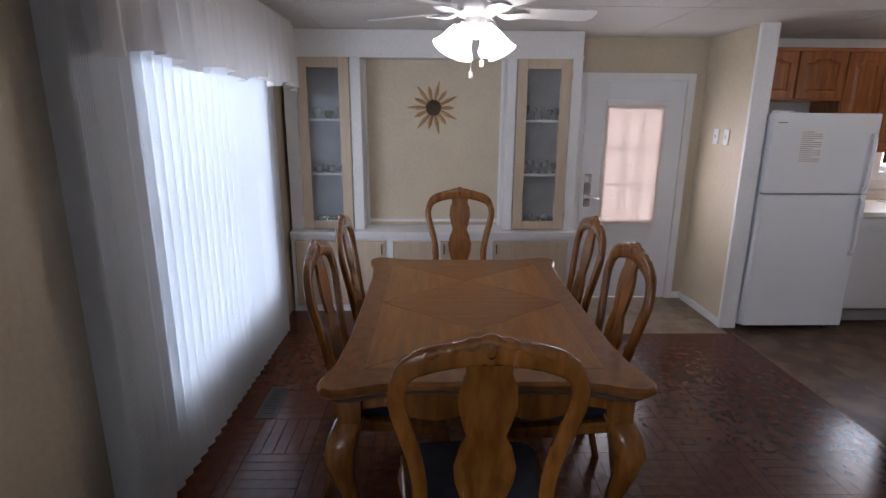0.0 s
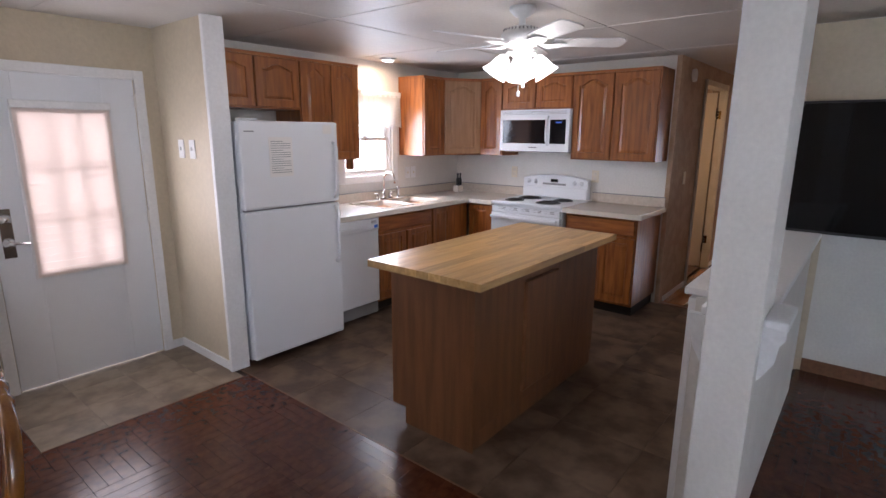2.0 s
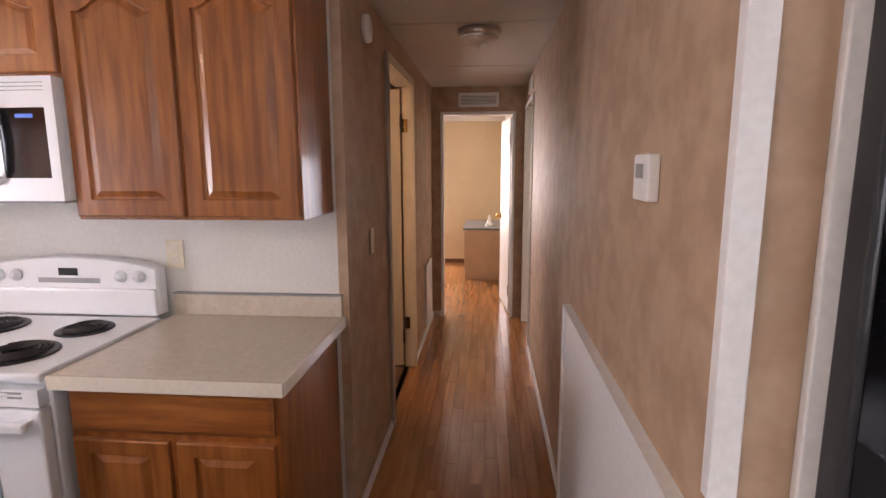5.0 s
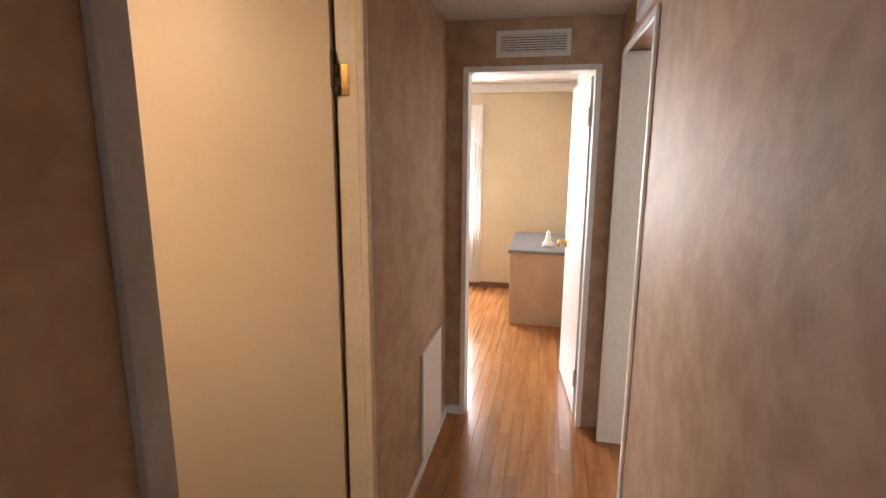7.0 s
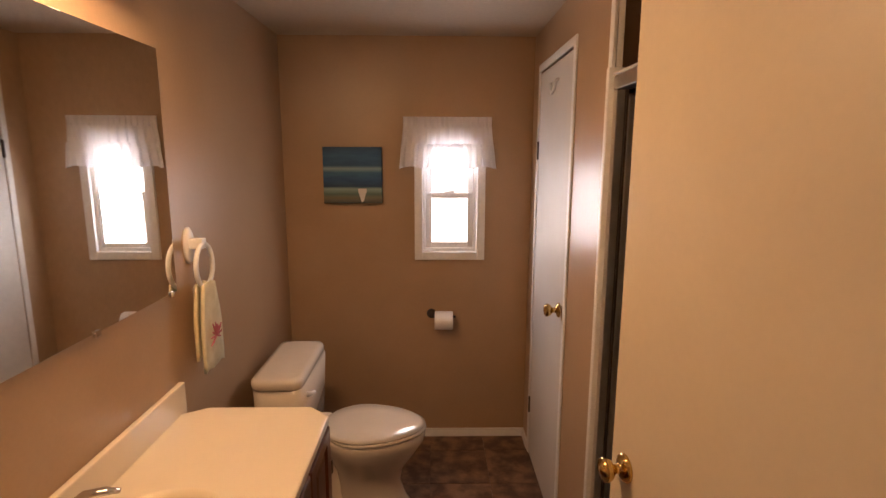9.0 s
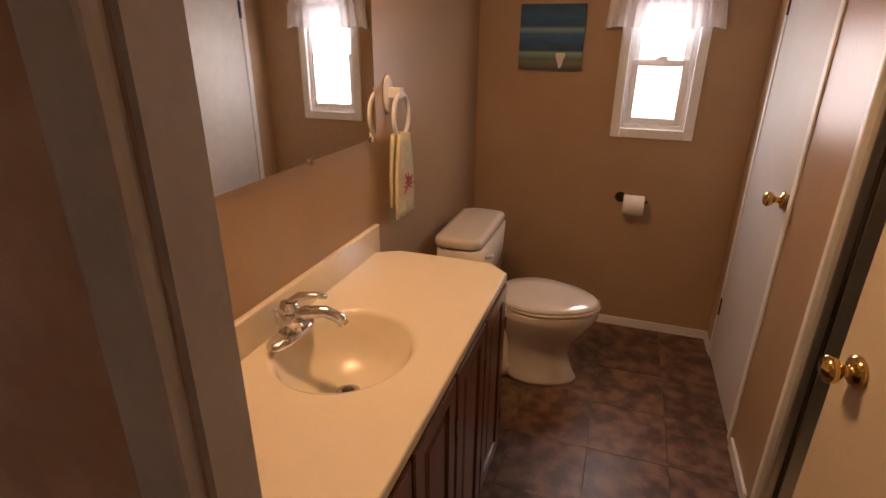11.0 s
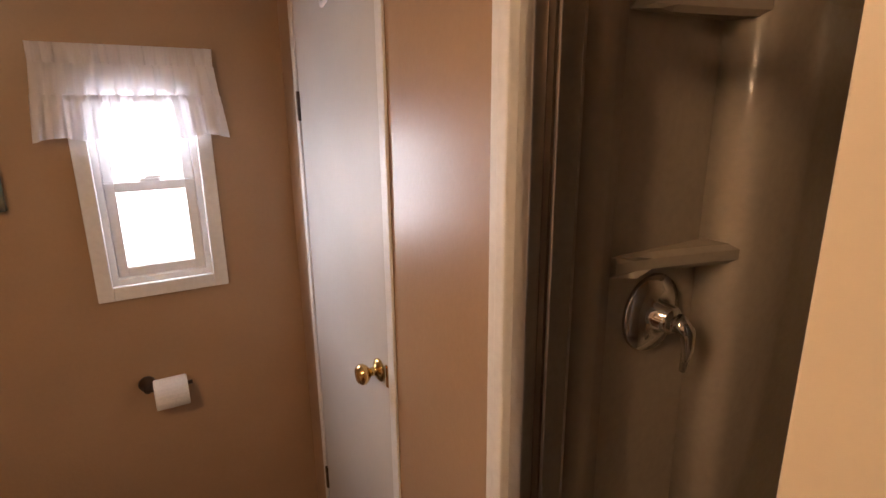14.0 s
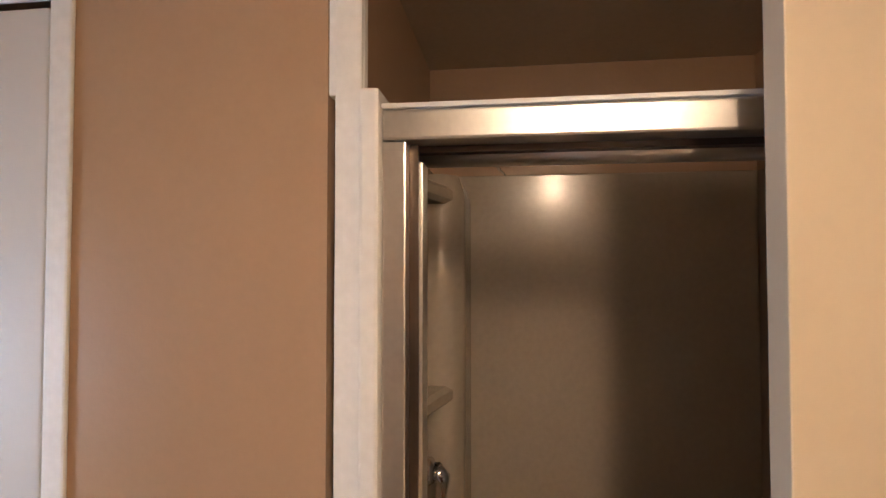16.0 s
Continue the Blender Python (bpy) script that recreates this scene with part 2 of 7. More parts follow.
DULLMILK = material("unlit_milk_glass", (0.72, 0.66, 0.58), (0.76, 0.70, 0.62), 0.3, coat=0.3)
OUTSIDE = glow("bright_outdoors", (0.95, 0.98, 1.0), 3.2)
OUTWEST = glow("bright_outdoors_west", (0.92, 0.97, 1.0), 14.0)
OUTSOFT = glow("bright_outdoors_shaded", (1.0, 0.93, 0.90), 3.0)
MIRROR = material("mirror_silver", (0.86, 0.86, 0.84), (0.86, 0.86, 0.84), 0.02, metal=1.0, bump=0.0)
PANE = glassy("window_glass")
MARBLE = material("cream_cultured_marble", (0.75, 0.66, 0.51), (0.78, 0.69, 0.54), 0.22, scale=3, fine=20, bump=0.0, coat=0.3, mix=(0, 1), detail=1, grain=0.015)
CHINA = material("ivory_toilet_china", (0.66, 0.60, 0.52), (0.70, 0.64, 0.56), 0.14, scale=3, bump=0.01, coat=0.5, grain=0.02)
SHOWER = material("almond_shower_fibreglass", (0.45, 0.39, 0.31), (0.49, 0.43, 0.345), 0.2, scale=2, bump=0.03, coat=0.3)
BDOOR = material("cream_painted_door", (0.63, 0.54, 0.41), (0.67, 0.58, 0.445), 0.42, scale=2.5, fine=50, bump=0.06, grain=0.03)
PAPER = material("white_paper", (0.78, 0.76, 0.74), (0.82, 0.80, 0.78), 0.85, fine=150)
TOWEL = material("cream_terry_towel", (0.70, 0.63, 0.42), (0.78, 0.72, 0.52), 0.95, scale=30, fine=400, bump=0.5)
PINK = material("pink_embroidery", (0.55, 0.16, 0.18), (0.35, 0.10, 0.16), 0.9)
GREENP = material("green_pottery", (0.10, 0.16, 0.05), (0.20, 0.25, 0.09), 0.4, scale=30)
SILVERW = material("silver_glassware", (0.35, 0.36, 0.38), (0.55, 0.56, 0.58), 0.2, metal=0.4)
RATTAN = material("dried_rattan", (0.36, 0.22, 0.10), (0.44, 0.28, 0.13), 0.8, scale=40)
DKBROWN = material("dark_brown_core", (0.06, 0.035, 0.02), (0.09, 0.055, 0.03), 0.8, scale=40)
HUTCHD = material("beige_cabinet_door", (0.52, 0.42, 0.30), (0.58, 0.47, 0.35), 0.45, scale=6, stretch=(6, 6, 0.8), bump=0.08)
HUTCHIN = material("pale_blue_grey_lining", (0.42, 0.44, 0.46), (0.5, 0.52, 0.53), 0.6)
DRESS = material("pinkish_beige_laminate", (0.42, 0.29, 0.20), (0.47, 0.33, 0.23), 0.4, bump=0.05)
DRESST = material("slate_grey_top", (0.12, 0.13, 0.15), (0.16, 0.17, 0.19), 0.3)
SOFA = material("dark_sofa_fabric", (0.03, 0.028, 0.027), (0.045, 0.04, 0.038), 0.9, scale=40, fine=200, bump=0.3)


def seascape():
    """Painted canvas: cloudy blue sky over a pale shore, by height."""
    m = material("painted_canvas", (0.01, 0.06, 0.12), (0.06, 0.22, 0.32), 0.5, scale=7, stretch=(1.2, 1, 7), fine=90, bump=0.25, mix=(0.4, 0.6))
    n, l = m.node_tree.nodes, m.node_tree.links
    b = n["Principled BSDF"]
    tc, sep, ramp, mx = n.new("ShaderNodeTexCoord"), n.new("ShaderNodeSeparateXYZ"), n.new("ShaderNodeValToRGB"), n.new("ShaderNodeMix")
    l.new(tc.outputs["Generated"], sep.inputs[0]), l.new(sep.outputs["Z"], ramp.inputs[0])
    e = ramp.color_ramp.elements
    e[0].position, e[0].color = 0.0, (0.045, 0.045, 0.03, 1)
    e[1].position, e[1].color = 1.0, (0.01, 0.06, 0.16, 1)
    for p, c in ((0.10, (0.20, 0.17, 0.10)), (0.17, (0.10, 0.17, 0.13)), (0.26, (0.30, 0.45, 0.42)), (0.30, (0.006, 0.045, 0.12)), (0.42, (0.008, 0.075, 0.22)), (0.55, (0.03, 0.14, 0.30)),
                 (0.62, (0.26, 0.42, 0.50)), (0.67, (0.012, 0.08, 0.20)), (0.85, (0.02, 0.11, 0.26))):
        x = e.new(p)
        x.color = (*c, 1)
    mx.data_type = "RGBA"
    mx.inputs[0].default_value = 0.15
    src = b.inputs["Base Color"].links[0].from_socket
    l.new(ramp.outputs[0], mx.inputs[6]), l.new(src, mx.inputs[7]), l.new(mx.outputs[2], b.inputs["Base Color"])
    return m


CANVAS = seascape()


# ---- mesh helpers ----
def world_of(ob):
    m = Matrix()
    while ob:
        m = ob.matrix_basis @ m
        ob = ob.parent
    return m


def part(name, bm, mat, parent=None, label="", smooth=False, kind=""):
    """Links a bmesh, drawn in world places, as one mesh object under its parent."""
    me = bpy.data.meshes.new(name)
    bmesh.ops.recalc_face_normals(bm, faces=bm.faces)
    if parent is not None:
        bm.transform(world_of(parent).inverted())
    bm.to_mesh(me)
    bm.free()
    for p in me.polygons:
        p.use_smooth = smooth
    me.materials.append(mat)
    ob = new(name, me)
    ob.parent = parent
    return tagged(ob, label, "", "", kind)


def thing(name, x, y, z, label, category, group=""):
    ob = new(name)
    ob.empty_display_size = 0.1
    ob.location = (x, y, z)
    return tagged(ob, label, category, group)


def box(bm, x0, x1, y0, y1, z0, z1, bev=0.0):
    x0, x1 = sorted((x0, x1)); y0, y1 = sorted((y0, y1)); z0, z1 = sorted((z0, z1))
    v = [bm.verts.new((x, y, z)) for x in (x0, x1) for y in (y0, y1) for z in (z0, z1)]
    f = [bm.faces.new([v[i] for i in q]) for q in ((0, 1, 3, 2), (4, 6, 7, 5), (0, 4, 5, 1), (2, 3, 7, 6), (0, 2, 6, 4), (1, 5, 7, 3))]
    if bev:
        edges = list({e for q in f for e in q.edges})
        bmesh.ops.bevel(bm, geom=edges, offset=bev, segments=2, affect="EDGES", profile=0.6)
    return bm


def B(*boxes, bev=0.0):
    bm = bmesh.new()
    for b in boxes:
        box(bm, *b, bev=bev)
    return bm


def loft(bm, loops, start=True, end=True):
    """Skins loops of equal length into one closed surface."""
    rows = [[bm.verts.new(p) for p in loop] for loop in loops]
    n = len(rows[0])
    for a, b in zip(rows, rows[1:]):
        for i in range(n):
            bm.faces.new((a[i], a[(i + 1) % n], b[(i + 1) % n], b[i]))
    if start:
        bm.faces.new(rows[0][::-1])
    if end:
        bm.faces.new(rows[-1])
    return bm


def ring(c, rx, ry, n, axis="z", power=1.0):
    pts = []
    for i in range(n):
        a = 2 * math.pi * i / n
        u = math.copysign(abs(math.cos(a)) ** power, math.cos(a)) * rx
        v = math.copysign(abs(math.sin(a)) ** power, math.sin(a)) * ry
        d = {"z": (u, v, 0), "x": (0, u, v), "y": (v, 0, u)}[axis]
        pts.append((c[0] + d[0], c[1] + d[1], c[2] + d[2]))
    return pts


def lathe(bm, c, profile, n=20, axis="z"):
    """Profile: radius and height along the axis."""
    k = "xyz".index(axis)
    loops = []
    for r, h in profile:
        q = list(c)
        q[k] += h
        loops.append(ring(q, max(r, 1e-4), max(r, 1e-4), n, axis))
    return loft(bm, loops)


def tube(bm, pts, r, n=8, flat=1.0, up=(0, 0, 1)):
    """A round bar along points; r is one radius or one for each point."""
    pts = [Vector(p) for p in pts]
    rs = r if isinstance(r, (list, tuple)) else [r] * len(pts)
    loops, side = [], None
    for i, p in enumerate(pts):
        t = (pts[min(i + 1, len(pts) - 1)] - pts[max(i - 1, 0)]).normalized()
        if side is None:
            side = t.cross(Vector(up))
            if side.length < 0.1:
                side = t.cross(Vector((1, 0.1, 0)))
        side = (side - t * side.dot(t)).normalized()
        o = t.cross(side)
        loops.append([p + side * (math.cos(a) * rs[i]) + o * (math.sin(a) * rs[i] * flat) for a in [2 * math.pi * (k + 0.5) / n for k in range(n)]])
    return loft(bm, loops)


def slab(bm, outline, z0, z1, bev=0.0):
    """An outline in plan, standing from z0 to z1, with eased edges."""
    c = Vector((sum(p[0] for p in outline) / len(outline), sum(p[1] for p in outline) / len(outline)))

    def inset(d):
        out = []
        n = len(outline)
        for i, p in enumerate(outline):
            a, b = Vector(outline[i - 1][:2]), Vector(outline[(i + 1) % n][:2])
            t = (b - a).normalized()
            nrm = Vector((-t.y, t.x))
            if nrm.dot(c - Vector(p[:2])) < 0:
                nrm = -nrm
            out.append(Vector(p[:2]) + nrm * d)
        return out
    if bev:
        ls = [[(*p, z0) for p in inset(bev)], [(*p, z0 + bev) for p in outline], [(*p, z1 - bev) for p in outline], [(*p, z1) for p in inset(bev)]]
    else:
        ls = [[(p[0], p[1], z0) for p in outline], [(p[0], p[1], z1) for p in outline]]
    ls = [[(q[0], q[1], q[-1]) if len(q) == 3 else q for q in l] for l in ls]
    return loft(bm, ls)


def plane_map(kind, base):
    """Maps width u, height v and depth d off a face: 's' faces south, 'w' west, 'n' north, 'e' east."""
    if kind == "s":
        return lambda u, v, d: (u, base - d, v)
    if kind == "n":
        return lambda u, v, d: (u, base + d, v)
    if kind == "w":
        return lambda u, v, d: (base - d, u, v)
    return lambda u, v, d: (base + d, u, v)


def panel_door(bm, f, u0, u1, v0, v1, arch=0.045, stile=0.055, t=0.02):
    """A frame and raised panel door with a cathedral arch."""
    u0, u1 = sorted((u0, u1))
    a, b = u0 + stile, u1 - stile
    top = v1 - stile * 0.8
    n = 12
    inner, outer = [(a, v0 + stile), (b, v0 + stile)], [(u0, v0), (u1, v0)]
    for i in range(n + 1):
        s = 1 - 2 * i / n
        bump = max(0.0, math.cos(s * math.pi / 2 / 0.82)) ** 1.3 if abs(s) < 0.82 else 0.0
        inner.append(((a + b) / 2 + s * (b - a) / 2, top - arch * (1 - bump)))
        outer.append(((u0 + u1) / 2 + s * (u1 - u0) / 2, v1))
    cu, cv = (a + b) / 2, (v0 + v1) / 2

    def shrink(k):
        fu, fv = 1 - 2 * k / (b - a), 1 - 2 * k / (v1 - v0)
        return [(cu + (p - cu) * fu, cv + (q - cv) * fv) for p, q in inner]
    e = 0.004
    outi = [(p + e * (1 if p < cu else -1), q + e * (1 if q < cv else -1)) for p, q in outer]
    loops = [[f(p, q, 0) for p, q in outer], [f(p, q, t - e) for p, q in outer], [f(p, q, t) for p, q in outi], [f(p, q, t) for p, q in inner],
             [f(p, q, t - 0.009) for p, q in shrink(0.004)], [f(p, q, t - 0.009) for p, q in shrink(0.010)], [f(p, q, t - 0.002) for p, q in shrink(0.034)]]
    return loft(bm, loops)


def knob(parent, x, y, z, direction, mat=BRASS, k=1.0, name="door_knob"):
    """A round knob on its rose, that points along +-x or +-y."""
    ax, sg = ("x", direction[0]) if direction[0] else ("y", direction[1])
    prof = [(0.0, 0), (0.031, 0.001), (0.031, 0.006), (0.024, 0.011), (0.012, 0.014), (0.011, 0.03), (0.020, 0.036), (0.027, 0.046), (0.027, 0.055), (0.020, 0.063), (0.0, 0.065)]
    bm = bmesh.new()
    lathe(bm, (x, y, z), [(r * k, h * sg * k) for r, h in prof], 18, ax)
    return part(name, bm, mat, parent, "polished brass knob" if mat is BRASS else "chrome knob", smooth=True)


def wall(name, boxes, mat, label, **kw):
    return tagged(part(name, B(*boxes), mat, kind="structure"), label, "wall")


def holed(axis, a0, a1, c0, c1, z0, z1, holes):
    """Boxes of a wall along an axis ('x' or 'y') from a0 to a1, c0 to c1 thick, with holes (a, a, z, z)."""
    out, cuts = [], sorted({a0, a1, *[h[0] for h in holes], *[h[1] for h in holes]})
    for p, q in zip(cuts, cuts[1:]):
        spans, z = [], z0
        for h in sorted((h for h in holes if h[0] <= p and h[1] >= q), key=lambda h: h[2]):
            if h[2] > z:
                spans.append((z, h[2]))
            z = h[3]
        if z < z1:
            spans.append((z, z1))
        for s in spans:
            out.append((p, q, c0, c1, *s) if axis == "x" else (c0, c1, p, q, *s))
    return out


# ---- the shell ----
NY, KX, H = 5.03, 6.80, 2.24
tagged(part("ground", B((-30, 45, -30, 40, -0.5, -0.45)), TGROUT, kind="structure"), "bare ground outside", "ground")
tagged(part("floor", B((-0.15, 13.1, -5.74, 5.35, -0.2, -0.012)), GROUT, kind="structure"), "dark sub-floor under the coverings", "floor")
WKIT = (5.06, 5.70, 1.16, 1.86)
wall("wall_north", holed("x", -0.15, 3.60, NY, NY + 0.12, -0.01, 2.4, [(2.47, 3.30, 0, 1.92)]), TAN, "tan wallboard wall by the entry")
wall("wall_kitchen_north", holed("x", 3.60, 6.92, NY, NY + 0.12, -0.01, 2.4, [WKIT]), WHITEWALL, "off-white kitchen wall with a window")
wall("wall_kitchen_east", [(KX, KX + 0.10, 2.63, NY, -0.01, 2.4)], WHITEWALL, "off-white kitchen wall behind the stove")
wall("wall_kitchen_end", [(KX, 7.68, 2.59, 2.63, -0.01, 2.4), (7.68, 8.575, 2.59, 2.66, 2.07, 2.4), (8.575, 9.93, 2.59, 2.66, -0.01, 2.4)], HALLTAN, "mottled tan hall wall")
wall("wall_west", holed("y", -5.74, NY, -0.14, 0, -0.01, 2.4, [(2.55, 4.05, 0.35, 1.95), (-4.4, -1.6, 0.6, 2.0), (-1.1, -0.5, 0.6, 2.0)]), TAN, "tan wallboard wall with the tall window")
wall("wall_south", [(0, 5.96, -5.74, -5.6, -0.01, 2.4)], TAN, "tan wallboard living room wall")
wall("wall_living_east", [(5.96, 6.08, -5.74, 1.58, -0.01, 2.4)], TAN, "tan wall behind the television")
wall("wall_hall_south", [(5.57, 8.95, 1.58, 1.70, -0.01, 2.4), (8.95, 9.81, 1.58, 1.70, 2.05, 2.4), (9.81, 9.93, 1.58, 1.70, -0.01, 2.4)], HALLTAN, "mottled tan hall wall with a semi-gloss sheen")
wall("wall_hall_end", [(9.93, 10.03, 2.498, 2.90, -0.01, 2.4), (9.93, 10.03, 1.58, 1.795, -0.01, 2.4), (9.93, 10.03, 1.795, 2.498, 2.0, 2.4)], HALLTAN, "mottled tan wall at the end of the hall")
wall("wall_stub", [(3.46, 3.55, 4.34, NY, -0.01, 2.4)], TAN, "short tan wall between entry and fridge")
tagged(part("stub_trim", B((3.44, 3.57, 4.305, 4.338, 0, H), bev=0.004), TRIM, kind="structure"), "white end trim of the short wall", "trim")
# bathroom shell
BW, BE, BN = 7.205, 8.55, 5.16
wall("wall_bath_west", [(BW - 0.1, BW, 2.631, BN + 0.1, -0.01, 2.4)], BATHTAN, "tan painted bathroom wall")
wall("wall_bath_north", holed("x", BW, BE, BN, BN + 0.12, -0.01, 2.4, [(7.957, 8.253, 1.113, 1.73)]), BATHTAN, "tan painted bathroom wall with a small window")
wall("wall_bath_east", [(BE, BE + 0.08, 3.93, 4.343, -0.01, 2.4), (BE, BE + 0.08, 4.343, 4.972, 2.06, 2.4), (BE, BE + 0.08, 4.972, BN, -0.01, 2.4), (BE + 0.085, BE + 0.12, 4.2, 5.0, -0.01, 2.1),
                        (BE, BE + 0.08, 2.73, 3.0, -0.01, 2.4)], BATHTAN, "semi-gloss tan bathroom wall")
wall("wall_bath_south", [(BW, 8.60, 2.66, 2.70, 2.07, 2.4), (BW, 7.68, 2.631, 2.64, -0.01, 2.07), (8.60, 9.5, 2.66, 2.70, -0.01, 2.4)], BATHTAN, "tan painted bathroom wall by the door")
wall("wall_shower_upper", [(9.44, 9.5, 2.73, 4.12, -0.01, 2.4), (BE + 0.08, 9.44, 3.93, 4.02, -0.01, 2.4), (BE + 0.08, 9.44, 2.93, 3.0, -0.01, 2.4)], BATHTAN, "tan painted wall above the shower")
# bedroom shells
wall("wall_bed_east", holed("y", -0.3, 5.2, 12.85, 12.97, -0.01, 2.4, [(2.87, 4.05, 0.62, 1.75), (0.44, 1.10, 0.5, 1.62)]), BEDWALL, "cream bedroom wall with windows")
wall("wall_bed_partition", [(10.03, 12.85, 1.67, 1.765, -0.01, 2.4)], BEDWALL, "cream wall between the bedrooms")
wall("wall_bed_north", [(9.5, 12.97, 5.08, 5.2, -0.01, 2.4), (9.5, 9.58, 2.66, 5.08, -0.01, 2.4)], BEDWALL, "cream bedroom wall")
wall("wall_side_room", [(8.7, 12.85, -0.3, -0.2, -0.01, 2.4), (8.6, 8.7, -0.3, 1.58, -0.01, 2.4)], BEDWALL, "cream side room wall")

# ceiling with batten seams
bm = B((-0.15, 6.92, -5.74, 5.15, H, H + 0.1), (6.92, 13.0, -3.8, 2.66, H, H + 0.1), (9.5, 13.0, 2.66, 5.2, H, H + 0.1))
for k in range(11):
    box(bm, 0.35 + 1.22 * k, 0.362 + 1.22 * k, -5.5, NY if 0.35 + 1.22 * k < 6.8 else 2.6, H - 0.003, H + 0.02)
for yy in (0.2, 2.62, 3.84):
    box(bm, 0, 6.8, yy, yy + 0.012, H - 0.003, H + 0.02)
tagged(part("ceiling", bm, CEIL, kind="structure"), "pinkish white panel ceiling with thin seams", "ceiling")
tagged(part("ceiling_bath", B((7.17, 9.5, 2.66, 5.3, H + 0.012, H + 0.1)), BATHCEIL, kind="structure"), "beige bathroom ceiling", "ceiling")
tagged(part("crown_trim", B((10.2, 12.84, 5.02, 5.07, 2.15, 2.238), (12.80, 12.845, 1.77, 5.0, 2.15, 2.238), (12.80, 12.845, -0.1, 1.66, 2.15, 2.238), (10.04, 12.80, 1.766, 1.80, 2.15, 2.238)), TRIM, kind="structure"), "white crown trim", "trim")


def casing(name, axis, c, d, a0, a1, z0, z1, w=0.06, mat=TRIM, sill=False, label="white painted casing"):
    """A frame of boards round an opening on the wall face c, d proud of it (signed)."""
    bs = [(a0 - w, a0, z0, z1 + w), (a1, a1 + w, z0, z1 + w), (a0, a1, z1, z1 + w)]
    if sill:
        bs.append((a0, a1, z0, z0 + w))
    bm = bmesh.new()
    for p, q, r, s in bs:
        if axis == "x":
            box(bm, p, q, c, c + d, r, s, bev=0.004)
        else:
            box(bm, c, c + d, p, q, r, s, bev=0.004)
    return tagged(part(name, bm, mat, kind="structure"), label, "trim")


casing("door_casing", "x", NY, -0.022, 2.46, 3.31, 0, 1.90, label="white casing of the entry door")
tagged(part("bath_casing", B((8.555, 8.568, 2.566, 2.59, 0, 2.105), (8.5685, 8.584, 2.574, 2.59, 0, 2.105), (8.5845, 8.598, 2.568, 2.59, 0, 2.105), (7.68, 8.5545, 2.572, 2.59, 2.05, 2.105), bev=0.004), CREAMTRIM, kind="structure"), "cream casing of the bathroom doorway", "trim")
# west casing: white trim, its grey stands in for shade
tagged(part("bath_casing", B((7.618, 7.679, 2.572, 2.59, 0, 2.105), bev=0.006), SHADEDTRIM, kind="structure"), "narrow white casing strip of the bathroom doorway, coloured grey for shade", "trim")
tagged(part("door_jamb", B((8.556, 8.5745, 2.5905, 2.652, 0, 2.05), (7.681, 8.5745, 2.5905, 2.702, 2.05, 2.069)), CREAMTRIM, kind="structure"), "cream door jamb", "trim")
tagged(part("door_jamb", B((7.6805, 7.688, 2.5905, 2.642, 0, 2.049)), SHADEDTRIM, kind="structure"), "white door jamb coloured grey for shade", "trim")
casing("bedroom_casing", "y", 9.93, -0.016, 1.82, 2.473, 0, 1.977, w=0.030, label="white casing of the bedroom door")
casing("side_room_casing", "x", 1.70, 0.012, 8.975, 9.78, 0, 2.02, w=0.03, label="white casing of the side room door")
tagged(part("door_jamb", B((9.932, 10.04, 2.474, 2.496, 0, 1.998), (9.932, 10.04, 1.797, 1.819, 0, 1.998), (9.932, 10.04, 1.82, 2.473, 1.978, 1.998), (8.952, 8.974, 1.57, 1.699, 0, 2.04), (9.781, 9.808, 1.57, 1.699, 0, 2.04)), TRIM, kind="structure"), "white door jamb", "trim")
BB = [("s", 3.31 + 0.06, 3.46, NY), ("w", 4.34, NY - 0.02, 3.46)]
tagged(part("baseboard", B((3.372, 3.445, NY - 0.014, NY, 0, 0.06), (3.446, 3.46, 4.34, NY, 0, 0.06), bev=0.003), TRIM, kind="structure"), "white baseboard by the entry", "trim")
tagged(part("baseboard", B((BW, BE, BN - 0.012, BN, 0, 0.05), (BE - 0.012, BE, 5.01, BN - 0.012, 0, 0.05), (BE - 0.012, BE, 3.98, 4.28, 0, 0.05), bev=0.003), TRIM, kind="structure"), "white bathroom baseboard", "trim")
tagged(part("baseboard", B((3.87, 5.56, 1.648, 1.662, 0, 0.075), (5.58, 6.9, 1.7225, 1.736, 0, 0.075), bev=0.003), BASEW, kind="structure"), "brown wooden baseboard", "trim")
tagged(part("baseboard", B((6.95, 8.94, 1.70, 1.712, 0, 0.05), (6.9, 7.617, 2.578, 2.59, 0, 0.045), (8.60, 9.915, 2.578, 2.59, 0, 0.045), (9.916, 9.93, 2.505, 2.577, 0, 0.05)), TRIM, kind="structure"), "thin white hall baseboard", "trim")
tagged(part("baseboard", B((5.945, 5.96, -5.6, 1.38, 0, 0.09), (0.0, 0.015, -5.6, 2.2, 0, 0.07)), BASEW, kind="structure"), "brown wooden baseboard of the living room", "trim")
tagged(part("baseboard", B((12.83, 12.85, 1.77, 5.0, 0, 0.06), (10.8, 12.82, 1.766, 1.778, 0, 0.06)), BASEW, kind="structure"), "brown wooden baseboard of the bedroom", "trim")
tagged(part("corner_trim", B((5.552, 5.578, 1.672, 1.715, 1.02, H), (5.552, 5.570, 1.553, 1.59, 1.02, H), bev=0.003), TRIM, kind="structure"), "white corner battens on the wall end", "trim")
tagged(part("floor_threshold", B((6.80, 6.85, 1.70, 2.59, -0.008, 0.006), bev=0.002), BASEW, kind="structure"), "brown wooden threshold strip", "trim")
